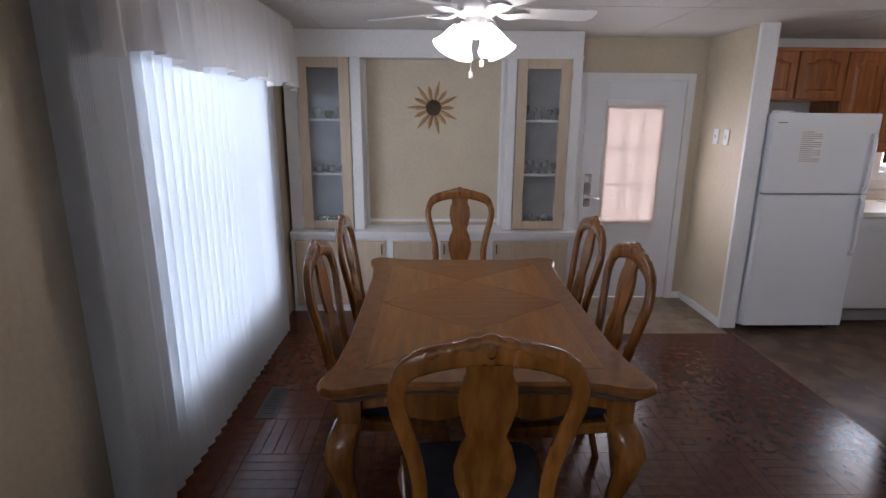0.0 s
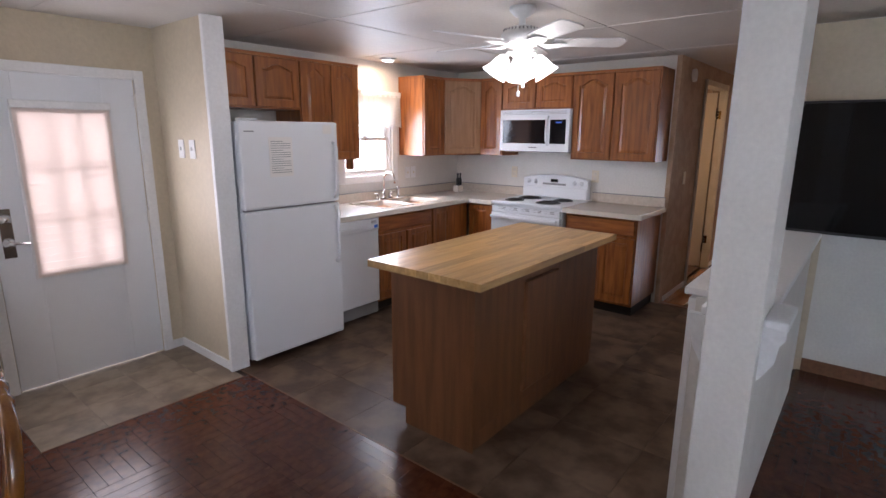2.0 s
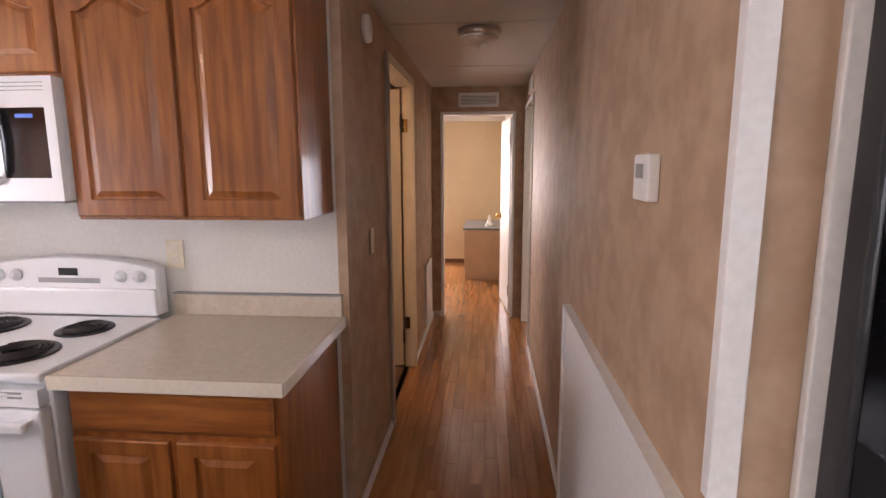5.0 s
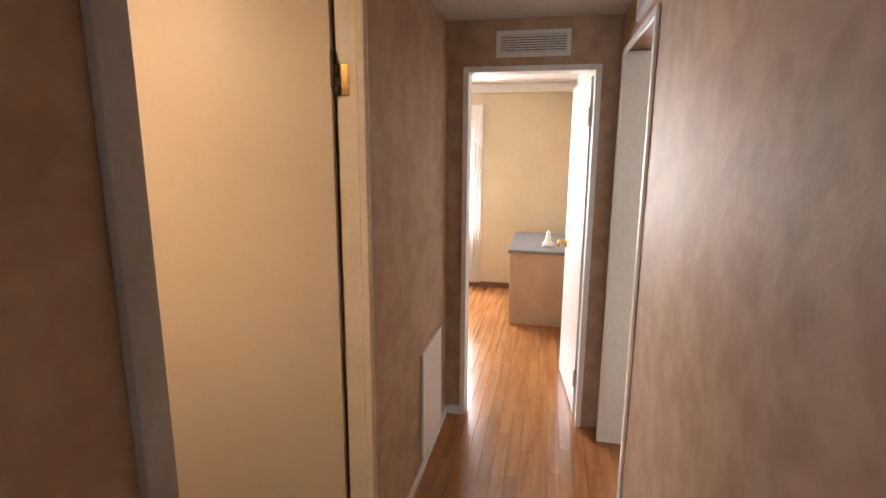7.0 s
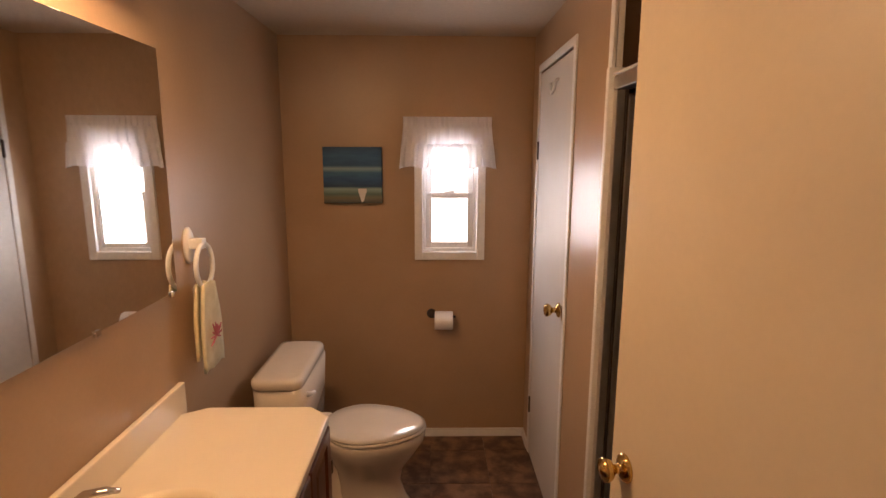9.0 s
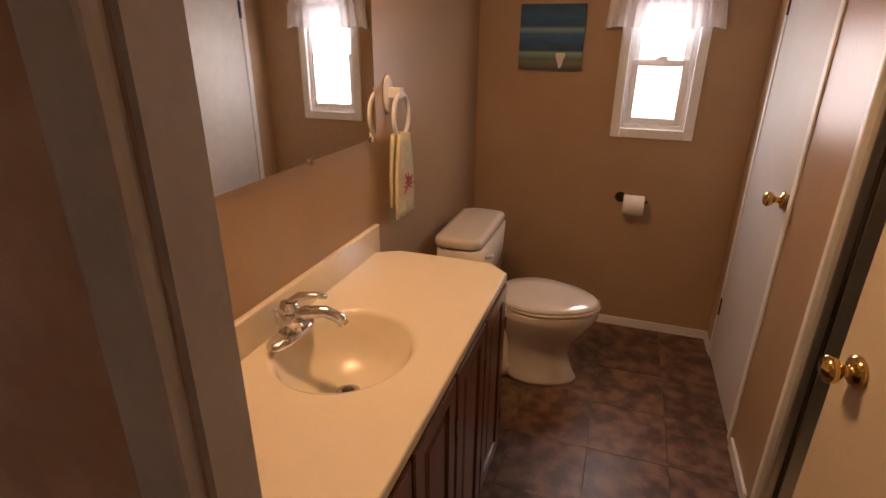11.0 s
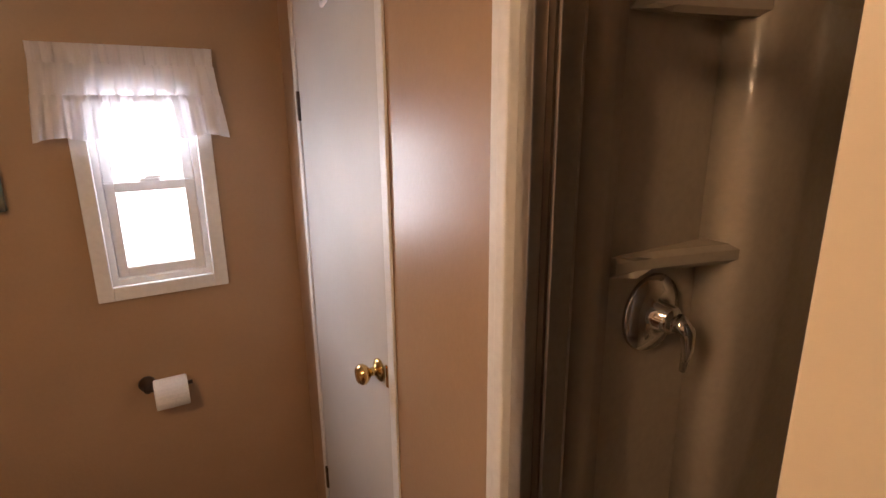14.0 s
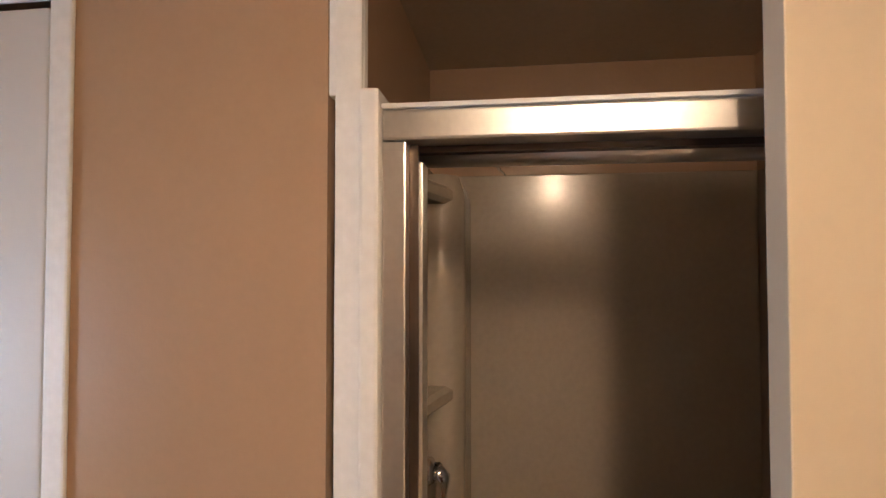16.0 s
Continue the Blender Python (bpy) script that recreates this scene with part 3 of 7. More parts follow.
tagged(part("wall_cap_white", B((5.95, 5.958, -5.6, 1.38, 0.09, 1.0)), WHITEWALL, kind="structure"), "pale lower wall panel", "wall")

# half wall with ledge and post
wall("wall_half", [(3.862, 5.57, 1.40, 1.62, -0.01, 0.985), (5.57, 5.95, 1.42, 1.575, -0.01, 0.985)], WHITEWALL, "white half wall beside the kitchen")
bm = B((3.862, 5.565, 1.621, 1.645, 0, 0.975), (5.556, 5.569, 1.6455, 1.722, 0, 0.984), (5.57, 6.93, 1.70, 1.722, 0, 0.93))
for k in range(44):
    xx = 3.88 + 0.045 * k
    if xx < 5.55:
        box(bm, xx, xx + 0.003, 1.6451, 1.6475, 0.08, 0.95)
tagged(part("panel_wainscot", bm, TRIM, kind="structure"), "white grooved wainscot board", "wall")
tagged(part("trim_wainscot", B((6.91, 6.94, 1.70, 1.732, 0, 0.945), (5.58, 6.91, 1.70, 1.732, 0.93, 0.945)), TRIM, kind="structure"), "white cap of the wainscot", "trim")
led = part("ledge", B((3.862, 5.5515, 1.36, 1.665, 0.985, 1.015), (3.66, 3.861, 1.531, 1.558, 0.985, 1.015), (3.64, 3.861, 1.305, 1.374, 0.985, 1.015), (5.56, 5.94, 1.375, 1.56, 0.985, 1.015), bev=0.008), TRIM, kind="structure")
tagged(led, "white painted ledge on the half wall", "shelf")
post = thing("post", 3.66, 1.45, 0, "white square post at the end of the half wall", "post")
part("shaft", B((3.598, 3.86, 1.375, 1.53, 0.0, H), bev=0.003), WHITEWALL, post)
for y0 in (1.355, 1.56):
    bm = bmesh.new()
    sy = 1 if y0 > 1.5 else -1
    out = [(0.09, 0.984), (0.09, 0.95), (0.07, 0.93), (0.06, 0.87), (0.02, 0.82), (0.0, 0.80), (0.0, 0.984)]
    yb = 1.5305 if sy > 0 else 1.3745
    loft(bm, [[(3.66, yb + sy * u * 0.7, v) for u, v in out], [(3.685, yb + sy * u * 0.7, v) for u, v in out]])
    part("ledge_bracket", bm, TRIM, post, "small scrolled white bracket")


# ---- doors ----
def entry_door():
    d = thing("entry_door", 2.88, NY, 0, "white entry door with a nine-pane window behind a pleated shade", "door")
    y1 = NY - 0.006
    part("leaf", B((2.465, 2.66, y1, NY + 0.035, 0.01, 1.90), (3.115, 3.305, y1, NY + 0.035, 0.01, 1.90), (2.66, 3.115, y1, NY + 0.035, 0.01, 0.72), (2.66, 3.115, y1, NY + 0.035, 1.68, 1.90), bev=0.003), APPL, d)
    fr = part("glass_frame", B((2.63, 2.665, y1 - 0.016, y1, 0.69, 1.71), (3.11, 3.145, y1 - 0.016, y1, 0.69, 1.71), (2.665, 3.11, y1 - 0.016, y1, 0.69, 0.725), (2.665, 3.11, y1 - 0.016, y1, 1.675, 1.71), bev=0.004), TRIM, d)
    bars = bmesh.new()
    for k in (1, 2):
        u = 2.665 + 0.445 * k / 3
        v = 0.725 + 0.95 * k / 3
        box(bars, u - 0.009, u + 0.009, NY + 0.004, NY + 0.018, 0.725, 1.675)
        box(bars, 2.665, 3.11, NY + 0.005, NY + 0.017, v - 0.009, v + 0.009)
    part("glazing_bar", bars, TRIM, fr, "white glazing bars")
    for i in range(3):
        for j in range(3):
            u, v = 2.665 + 0.148 * i, 0.725 + 0.3167 * j
            p = part("pane", B((u + 0.01, u + 0.14, NY + 0.009, NY + 0.012, v + 0.01, v + 0.306)), PANE, fr)
            p.visible_shadow = False
    sh = bmesh.new()
    n = 46
    for k in range(n):
        z = 0.70 + 1.0 * k / n
        box(sh, 2.64, 3.135, y1 - 0.024 - 0.004 * (k % 2), y1 - 0.021 - 0.004 * (k % 2), z, z + 1.0 / n)
    s = part("shade", sh, DOORSHADE, d, "translucent pleated shade")
    part("shade_rail", B((2.63, 3.145, y1 - 0.04, y1 - 0.017, 1.70, 1.745), bev=0.004), TRIM, d)
    for z in (0.93, 1.07):
        bm = bmesh.new()
        lathe(bm, (2.53, y1, z), [(0, 0), (0.03, -0.002), (0.03, -0.012), (0.018, -0.02), (0.016, -0.035), (0, -0.036)], 18, "y")
        part("lock_rose", bm, CHROME, d, "chrome deadbolt" if z > 1 else "chrome lever rose", smooth=True)
    bm = bmesh.new()
    tube(bm, [(2.53, y1 - 0.03, 0.93), (2.53, y1 - 0.05, 0.93), (2.56, y1 - 0.055, 0.93), (2.62, y1 - 0.05, 0.925)], [0.01, 0.01, 0.009, 0.008])
    part("lever", bm, CHROME, d, "chrome lever handle", smooth=True)
    part("lock_plate", B((2.50, 2.56, y1 - 0.003, y1 - 0.0005, 0.84, 1.13), bev=0.001), CHROME, d)
    for z in (0.15, 0.95, 1.72):
        part("hinge", B((3.298, 3.318, y1 - 0.014, y1 - 0.002, z, z + 0.09), bev=0.003), NICKEL, d)


entry_door()


def flat_door(name, hinge, free, z1, mat, label, side, kn=BRASS, z0=0.012, knobs=(1,), gap=0.035):
    """A flush door leaf from its hinge edge to its free edge, in plan."""
    hx, hy = hinge
    fx, fy = free
    w = math.hypot(fx - hx, fy - hy)
    d = new(name)
    d.location, d.rotation_euler = (hx, hy, 0), (0, 0, math.atan2(fy - hy, fx - hx))
    tagged(d, label, "door")
    M = world_of(d)
    bm = B((0, w, -gap / 2, gap / 2, z0, z1), bev=0.002)
    bm.transform(M)
    part("leaf", bm, mat, d)
    for s in knobs:
        bm = bmesh.new()
        lathe(bm, (w - 0.065, s * gap / 2, 0.95), [(0, 0), (0.032, 0.001 * s), (0.032, 0.007 * s), (0.022, 0.013 * s), (0.011, 0.016 * s), (0.011, 0.03 * s), (0.021, 0.036 * s), (0.027, 0.046 * s), (0.026, 0.056 * s), (0, 0.064 * s)], 20, "y")
        bm.transform(M)
        part("door_knob", bm, kn, d, "round polished knob", smooth=True)
    for z in (0.2, z1 - 0.26):
        bm = B((-0.012, 0.002, side * gap / 2 - 0.003, side * gap / 2 + 0.003, z, z + 0.08), bev=0.001)
        lathe(bm, (-0.006, side * (gap / 2 + 0.004), z), [(0, -0.006), (0.007, -0.004), (0.007, 0.094), (0, 0.1)], 10)
        bm.transform(M)
        part("hinge", bm, DARKMETAL if mat is BDOOR else NICKEL, d, "door hinge")
    return d


flat_door("bathroom_door", (8.562, 2.668), (8.455, 3.415), 2.03, BDOOR, "cream flush door standing open against the shower", 1, knobs=(1, -1))
flat_door("bedroom_door", (10.04, 1.815), (10.705, 1.885), 1.965, TRIM, "white flush bedroom door standing open", 1, knobs=(1, -1))
flat_door("side_room_door", (9.81, 1.55), (10.48, 1.45), 2.0, TRIM, "white side room door standing open", -1, kn=DARKMETAL, knobs=(1, -1))
cd = thing("closet_door", BE, 4.66, 0, "white flush linen closet door, closed", "door")
part("leaf", B((BE - 0.004, BE + 0.03, 4.35, 4.965, 0.012, 2.035), bev=0.003), CLOSETW, cd)
knob(cd, BE - 0.005, 4.40, 1.0, (-1, 0))
part("strike_plate", B((BE - 0.006, BE - 0.0045, 4.352, 4.364, 0.97, 1.03)), BRASS, cd)
for z in (0.25, 1.62):
    part("hinge", B((BE - 0.012, BE - 0.002, 4.958, 4.972, z, z + 0.09), bev=0.002), DARKMETAL, cd)
bm = bmesh.new()
tube(bm, [(BE - 0.006, 4.58, 1.96), (BE - 0.02, 4.58, 1.95), (BE - 0.02, 4.60, 1.915), (BE - 0.02, 4.64, 1.905), (BE - 0.02, 4.66, 1.95)], 0.006)
part("hook", bm, TRIM, cd, "white over-door hook", smooth=True)
casing("closet_casing", "y", BE, -0.008, 4.344, 4.971, 0, 2.045, w=0.036, label="thin white closet trim")


# ---- windows ----
def window(name, f, u0, u1, v0, v1, label, depth=0.10, w=0.065, grid=(0, 0), mat=TRIM):
    """A single-hung window: casing, two sashes, panes; f maps u, v and the distance off the wall face."""
    g = thing(name, *f((u0 + u1) / 2, v0, -depth / 2), label, "window")

    def bx(bm, a, b, c, d, e0, e1, bev=0.003):
        p, q = f(a, c, e0), f(b, d, e1)
        return box(bm, p[0], q[0], p[1], q[1], p[2], q[2], bev=bev)
    bm = bmesh.new()
    for r in ((u0 - w, u0, v0 - w, v1 + w), (u1, u1 + w, v0 - w, v1 + w), (u0, u1, v0 - w, v0), (u0, u1, v1, v1 + w)):
        bx(bm, *r, 0.0005, 0.02)
    part("window_frame", bm, mat, g, "white casing")
    bm = bmesh.new()
    for r in ((u0, u0 + 0.018, v0, v1), (u1 - 0.018, u1, v0, v1), (u0 + 0.018, u1 - 0.018, v0, v0 + 0.018), (u0 + 0.018, u1 - 0.018, v1 - 0.018, v1)):
        bx(bm, *r, -depth, -0.002, 0)
    part("reveal", bm, mat, g)
    mid = (v0 + v1) / 2
    for s, (c, d, e) in enumerate(((v0 + 0.018, mid + 0.015, -0.05), (mid - 0.015, v1 - 0.018, -0.075))):
        a, b, t = u0 + 0.018, u1 - 0.018, 0.03
        bm = bmesh.new()
        for r in ((a, a + t, c, d), (b - t, b, c, d), (a + t, b - t, c, c + t), (a + t, b - t, d - t, d)):
            bx(bm, *r, e, e + 0.022)
        sash = part("sash", bm, mat, g)
        nx, ny = grid
        bm = bmesh.new()
        for k in range(1, nx + 1):
            u = a + t + (b - a - 2 * t) * k / (nx + 1)
            bx(bm, u - 0.006, u + 0.006, c + t, d - t, e + 0.006, e + 0.014, 0)
        for k in range(1, ny + 1):
            v = c + t + (d - c - 2 * t) * k / (ny + 1)
            bx(bm, a + t, b - t, v - 0.006, v + 0.006, e + 0.006, e + 0.014, 0)
        if nx or ny:
            part("glazing_bar", bm, mat, sash, "thin glazing bars")
        bm = bmesh.new()
        bx(bm, a + t, b - t, c + t, d - t, e + 0.009, e + 0.012, 0)
        p = part("pane", bm, PANE, sash)
        p.visible_shadow = False
    bm = bmesh.new()
    c = (u0 + u1) / 2
    bx(bm, c - 0.03, c + 0.03, mid + 0.015, mid + 0.024, -0.05, -0.03, 0.003)
    bx(bm, c - 0.012, c + 0.035, mid + 0.024, mid + 0.032, -0.046, -0.034, 0.003)
    part("sash_lock", bm, mat, g)
    return g


window("window_kitchen", plane_map("s", NY), *WKIT, "white kitchen window over the sink, blown out by daylight", grid=(3, 0), w=0.07)
window("window_bathroom", plane_map("s", BN), 7.957, 8.253, 1.113, 1.73, "small white bathroom window, bright with daylight", w=0.045)
window("window_dining", plane_map("e", 0.0), 2.55, 4.05, 0.35, 1.95, "tall dining window behind vertical blinds", depth=0.13, w=0.05)
window("window_living", plane_map("e", 0.0), -4.4, -1.6, 0.6, 2.0, "wide living room window", depth=0.13, w=0.05, grid=(1, 0))
window("window_living_small", plane_map("e", 0.0), -1.1, -0.5, 0.6, 2.0, "narrow living room window", depth=0.13, w=0.05)
window("window_bedroom", plane_map("w", 12.85), 2.87, 4.05, 0.62, 1.75, "bright white-framed bedroom window", w=0.06)
window("window_side_room", plane_map("w", 12.85), 0.44, 1.10, 0.5, 1.62, "bright side room window", w=0.06)
for k, (nm, b, m) in enumerate((("backdrop_north", (4.2, 6.5, 5.6, 5.62, 0.2, 2.8), OUTSIDE), ("backdrop_bath", (7.6, 8.9, 5.7, 5.72, 0.2, 2.8), OUTSIDE), ("backdrop_entry", (2.2, 3.7, 5.5, 5.52, -0.1, 2.6), OUTSOFT),
                                ("backdrop_west", (-0.8, -0.78, 1.6, 5.2, -0.2, 2.8), OUTSIDE), ("backdrop_living", (-0.8, -0.78, -6.5, 0.6, -0.2, 2.8), OUTWEST), ("backdrop_east", (13.6, 13.62, -0.6, 5.2, 0, 2.8), OUTSIDE))):
    tagged(part(nm, B(b), m, kind="structure"), "bright hazy daylight outside the window", "sky")


def cloth(name, f, u0, u1, v0, v1, mat, parent=None, waves=14, amp=0.015, flare=0.0, scallop=0.0, rows=10, seed=0, label="", gather=0.4):
    """Gathered hanging cloth on a face, with folds that deepen downwards."""
    rnd = random.Random(seed)
    n = waves * 8
    ph = [rnd.uniform(-0.5, 0.5) for _ in range(waves + 2)]
    bm = bmesh.new()
    grid = []
    for j in range(rows + 1):
        s = j / rows
        row = []
        for i in range(n + 1):
            p = i / n
            k = int(p * waves)
            q = p * waves * 2 * math.pi + ph[k] * (1 - (p * waves - k)) + ph[k + 1] * (p * waves - k)
            u = (u0 + u1) / 2 + (p - 0.5) * (u1 - u0) * (1 + flare * s) + 0.3 * amp * math.sin(q * 1.3) * s
            bottom = v0 + scallop * abs(math.sin(p * math.pi * 4)) - scallop * 0.5
            v = v1 + (bottom - v1) * s
            d = amp * (1.2 + math.sin(q) * (gather + (1 - gather) * s) + 0.35 * math.sin(q * 2.7 + 1.3 * k))
            row.append(bm.verts.new(f(u, v, d)))
        grid.append(row)
    for a, b in zip(grid, grid[1:]):
        for i in range(n):
            bm.faces.new((a[i], a[i + 1], b[i + 1], b[i]))
    return part(name, bm, mat, parent, label, smooth=True)


vb = thing("vertical_blinds", 0.10, 3.3, 0, "white vertical blinds glowing with daylight, drawn across the tall window", "blinds")
part("head_rail", B((0.05, 0.12, 2.24, 4.24, 1.98, 2.03), bev=0.005), TRIM, vb)
rnd = random.Random(4)
bm0 = bmesh.new()
sl = []
for k in range(25):
    y = 2.30 + 0.0775 * k
    bm = bmesh.new()
    ang = radians(28 + rnd.uniform(-4, 4))
    c, s = math.cos(ang) * 0.044, math.sin(ang) * 0.044
    pts = [(0.09 - s, y - c), (0.09 + 0.008 * math.cos(ang), y - 0.003), (0.09 + s, y + c)]
    loft(bm, [[(p[0], p[1], z) for p in pts] + [(p[0] - 0.0015, p[1], z) for p in pts[::-1]] for z in (0.03, 1.98)])
    part("slat", bm, BLIND, vb)
part("stacked_slats", B(*[(0.03, 0.125, 2.235 - 0.013 * k, 2.238 - 0.013 * k, 0.03, 1.98) for k in range(7)]), BLIND, vb, "stack of folded slats")
cloth_v = thing("window_valance", 0.2, 3.3, 1.8, "white gathered lace valance with a scalloped hem", "curtain")
cloth("valance_panel", lambda u, v, d: (0.17 + d * 1.6, u, v), 2.20, 4.42, 1.79, 2.19, LACE, cloth_v, waves=17, amp=0.022, scallop=0.05, seed=3)
part("curtain_rod", B((0.15, 0.17, 2.18, 4.43, 2.17, 2.19), (0.0, 0.15, 2.18, 2.2, 2.17, 2.19), (0.0, 0.15, 4.41, 4.43, 2.17, 2.19)), TRIM, cloth_v)
cloth("ruffle", lambda u, v, d: (0.18 + d * 1.4, u, v), 2.19, 4.43, 2.17, 2.225, LACE, cloth_v, waves=34, amp=0.012, seed=5, rows=3)

kv = thing("kitchen_valance", 5.38, NY - 0.03, 1.62, "short white lace valance over the kitchen window", "curtain")
cloth("lace_panel", lambda u, v, d: (u, NY - 0.03 - d, v), 4.98, 5.79, 1.63, 1.93, LACE2, kv, waves=12, amp=0.014, scallop=0.03, seed=7, flare=0.04)
cloth("ruffle", lambda u, v, d: (u, NY - 0.035 - d, v), 4.97, 5.80, 1.91, 1.965, LACE, kv, waves=26, amp=0.009, seed=8, rows=3)
bv = thing("bathroom_valance", 8.15, BN - 0.02, 1.55, "white tiered ruffle valance on the bathroom window", "curtain")
cloth("ruffle", lambda u, v, d: (u, BN - 0.03 - d, v), 7.855, 8.325, 1.785, 1.84, RUFFLE, bv, waves=16, amp=0.008, seed=9, rows=3)
cloth("ruffle", lambda u, v, d: (u, BN - 0.026 - d, v), 7.855, 8.325, 1.68, 1.787, RUFFLE, bv, waves=10, amp=0.012, seed=10, flare=0.05)
cloth("ruffle", lambda u, v, d: (u, BN - 0.03 - d * 1.3, v), 7.845, 8.335, 1.575, 1.70, RUFFLE, bv, waves=11, amp=0.014, seed=11, flare=0.05, scallop=0.012)
for nm, y0, y1, zb, zt in (("bedroom_curtain", 2.76, 2.95, 0.07, 1.97), ("side_room_curtain", 0.30, 0.46, 0.3, 1.95), ("side_room_curtain", 0.94, 1.10, 0.3, 1.95)):
    c = thing(nm, 12.8, y0, zb, "thin white curtain tied back beside the window", "curtain")
    cloth("curtain_panel", lambda u, v, d: (12.79 - d, u, v), y0, y1, zb, zt, LACE2, c, waves=6, amp=0.02, seed=12)
for y0, y1 in ((2.76, 4.25), (0.3, 1.2)):
    c = thing("bedroom_valance", 12.8, y0, 1.7, "white lace valance with a scalloped hem", "curtain")
    cloth("valance_panel", lambda u, v, d: (12.76 - d, u, v), y0, y1, 1.62, 2.02, LACE, c, waves=12, amp=0.022, seed=13, scallop=0.1)


# ---- kitchen ----
CY, CX = 4.38, 6.15     # counter fronts
FS, FW = plane_map("s", 4.41), plane_map("w", 6.18)


def pull_bar(bm, f, u, v):
    pass


def base_cabinet(u0, u1, kind, label, drawer=True, doors=2):
    """A base unit on the north ('s' faces south) or east ('w' faces west) run."""
    f = plane_map(kind, 4.43 if kind == "s" else 6.20)
    g = thing("base_cabinet", *f((u0 + u1) / 2, 0, 0), label, "cabinet", "kitchen base cabinets")
    back = NY - 0.003 if kind == "s" else KX - 0.003
    if kind == "s":
        part("body", B((u0, u1, 4.43, back, 0.10, 0.875)), OAK, g)
        part("toe_kick", B((u0, u1, 4.50, 4.52, 0, 0.10)), DARKGAP, g)
    else:
        part("body", B((6.20, back, u0, u1, 0.10, 0.875)), OAK, g)
        part("toe_kick", B((6.27, back, u0 + 0.02, u1, 0, 0.0995)), DARKGAP, g)
    top = 0.70 if drawer else 0.86
    for k in range(doors):
        a, b = u0 + (u1 - u0) * k / doors + 0.012, u0 + (u1 - u0) * (k + 1) / doors - 0.012
        bm = bmesh.new()
        panel_door(bm, f, a, b, 0.125, top, arch=0.0)
        part("door", bm, OAK, g)
    if drawer:
        bm = bmesh.new()
        a, b = u0 + 0.012, u1 - 0.012
        loft(bm, [[f(p, q, d) for p, q in ((a + i, 0.725 + i), (b - i, 0.725 + i), (b - i, 0.86 - i), (a + i, 0.86 - i))] for d, i in ((0, 0), (0.012, 0), (0.02, 0.012))])
        part("drawer_front", bm, OAKX, g)
    return g


base_cabinet(4.90, 5.62, "s", "honey oak sink cabinet under the beige worktop")
base_cabinet(5.62, 5.92, "s", "narrow honey oak corner cabinet", drawer=False, doors=1)
part("corner_filler", B((5.92, 6.20, 4.43, NY - 0.003, 0, 0.875)), OAK, kind="structure")
base_cabinet(4.10, 4.40, "w", "narrow honey oak cabinet beside the stove", drawer=False, doors=1)
base_cabinet(2.645, 3.30, "w", "honey oak base cabinet with one wide drawer and two doors", doors=2)


def wall_cabinet(u0, u1, v0, v1, kind, doors, label):
    base = NY - 0.33 if kind == "s" else KX - 0.33
    f = plane_map(kind, base)
    g = thing("wall_cabinet", *f((u0 + u1) / 2, v0, 0), label, "cabinet", "kitchen wall cabinets")
    if kind == "s":
        part("body", B((u0, u1, base, NY - 0.003, v0, v1), bev=0.002), OAK, g)
    else:
        part("body", B((base, KX - 0.003, u0, u1, v0, v1), bev=0.002), OAK, g)
    for k in range(doors):
        a, b = u0 + (u1 - u0) * k / doors + 0.008, u0 + (u1 - u0) * (k + 1) / doors - 0.008
        bm = bmesh.new()
        panel_door(bm, f, a, b, v0 + 0.012, v1 - 0.03, arch=0.05 if v1 - v0 > 0.4 else 0.035)
        part("door", bm, OAK, g)
    part("cornice", B(*([(u0, u1, base - 0.012, base + 0.0, v1 - 0.022, v1)] if kind == "s" else [(base - 0.012, base, u0, u1, v1 - 0.022, v1)])), OAKX, g)
    return g


wall_cabinet(3.60, 4.37, 1.74, 2.13, "s", 2, "short oak cabinet above the refrigerator")
wall_cabinet(4.37, 4.97, 1.345, 2.13, "s", 2, "tall oak wall cabinet beside the kitchen window")
wall_cabinet(5.81, 6.13, 1.345, 2.12, "s", 1, "oak wall cabinet with its side lit orange by the window")
wall_cabinet(4.19, 4.46, 1.345, 2.12, "w", 1, "narrow oak wall cabinet beside the microwave")
wall_cabinet(3.42, 4.19, 1.80, 2.12, "w", 2, "short oak cabinet above the microwave")
wall_cabinet(2.64, 3.42, 1.335, 2.12, "w", 2, "tall oak wall cabinet over the worktop end")
g = thing("corner_wall_cabinet", 6.4, 4.65, 1.345, "diagonal oak corner wall cabinet", "cabinet", "kitchen wall cabinets")
bm = bmesh.new()
slab(bm, [(6.13, NY - 0.003), (6.13, 4.70), (6.47, 4.46), (KX - 0.003, 4.46), (KX - 0.003, NY - 0.003)], 1.345, 2.12)
part("body", bm, OAK, g)
bm = bmesh.new()
p0, p1 = Vector((6.13, 4.70)), Vector((6.47, 4.46))
tt = (p1 - p0).normalized()
nn = Vector((-tt.y, tt.x)) * -1
L = (p1 - p0).length
panel_door(bm, lambda u, v, d: (*(p0 + tt * u + (nn if nn.y < 0 else -nn) * d), v), 0.015, L - 0.015, 1.36, 2.09, arch=0.05)
part("door", bm, material("pale_oak_door", (0.33, 0.18, 0.09), (0.42, 0.25, 0.14), 0.36, scale=5, stretch=(7, 7, 0.7), fine=45, bump=0.1, coat=0.25), g, "slightly paler door")

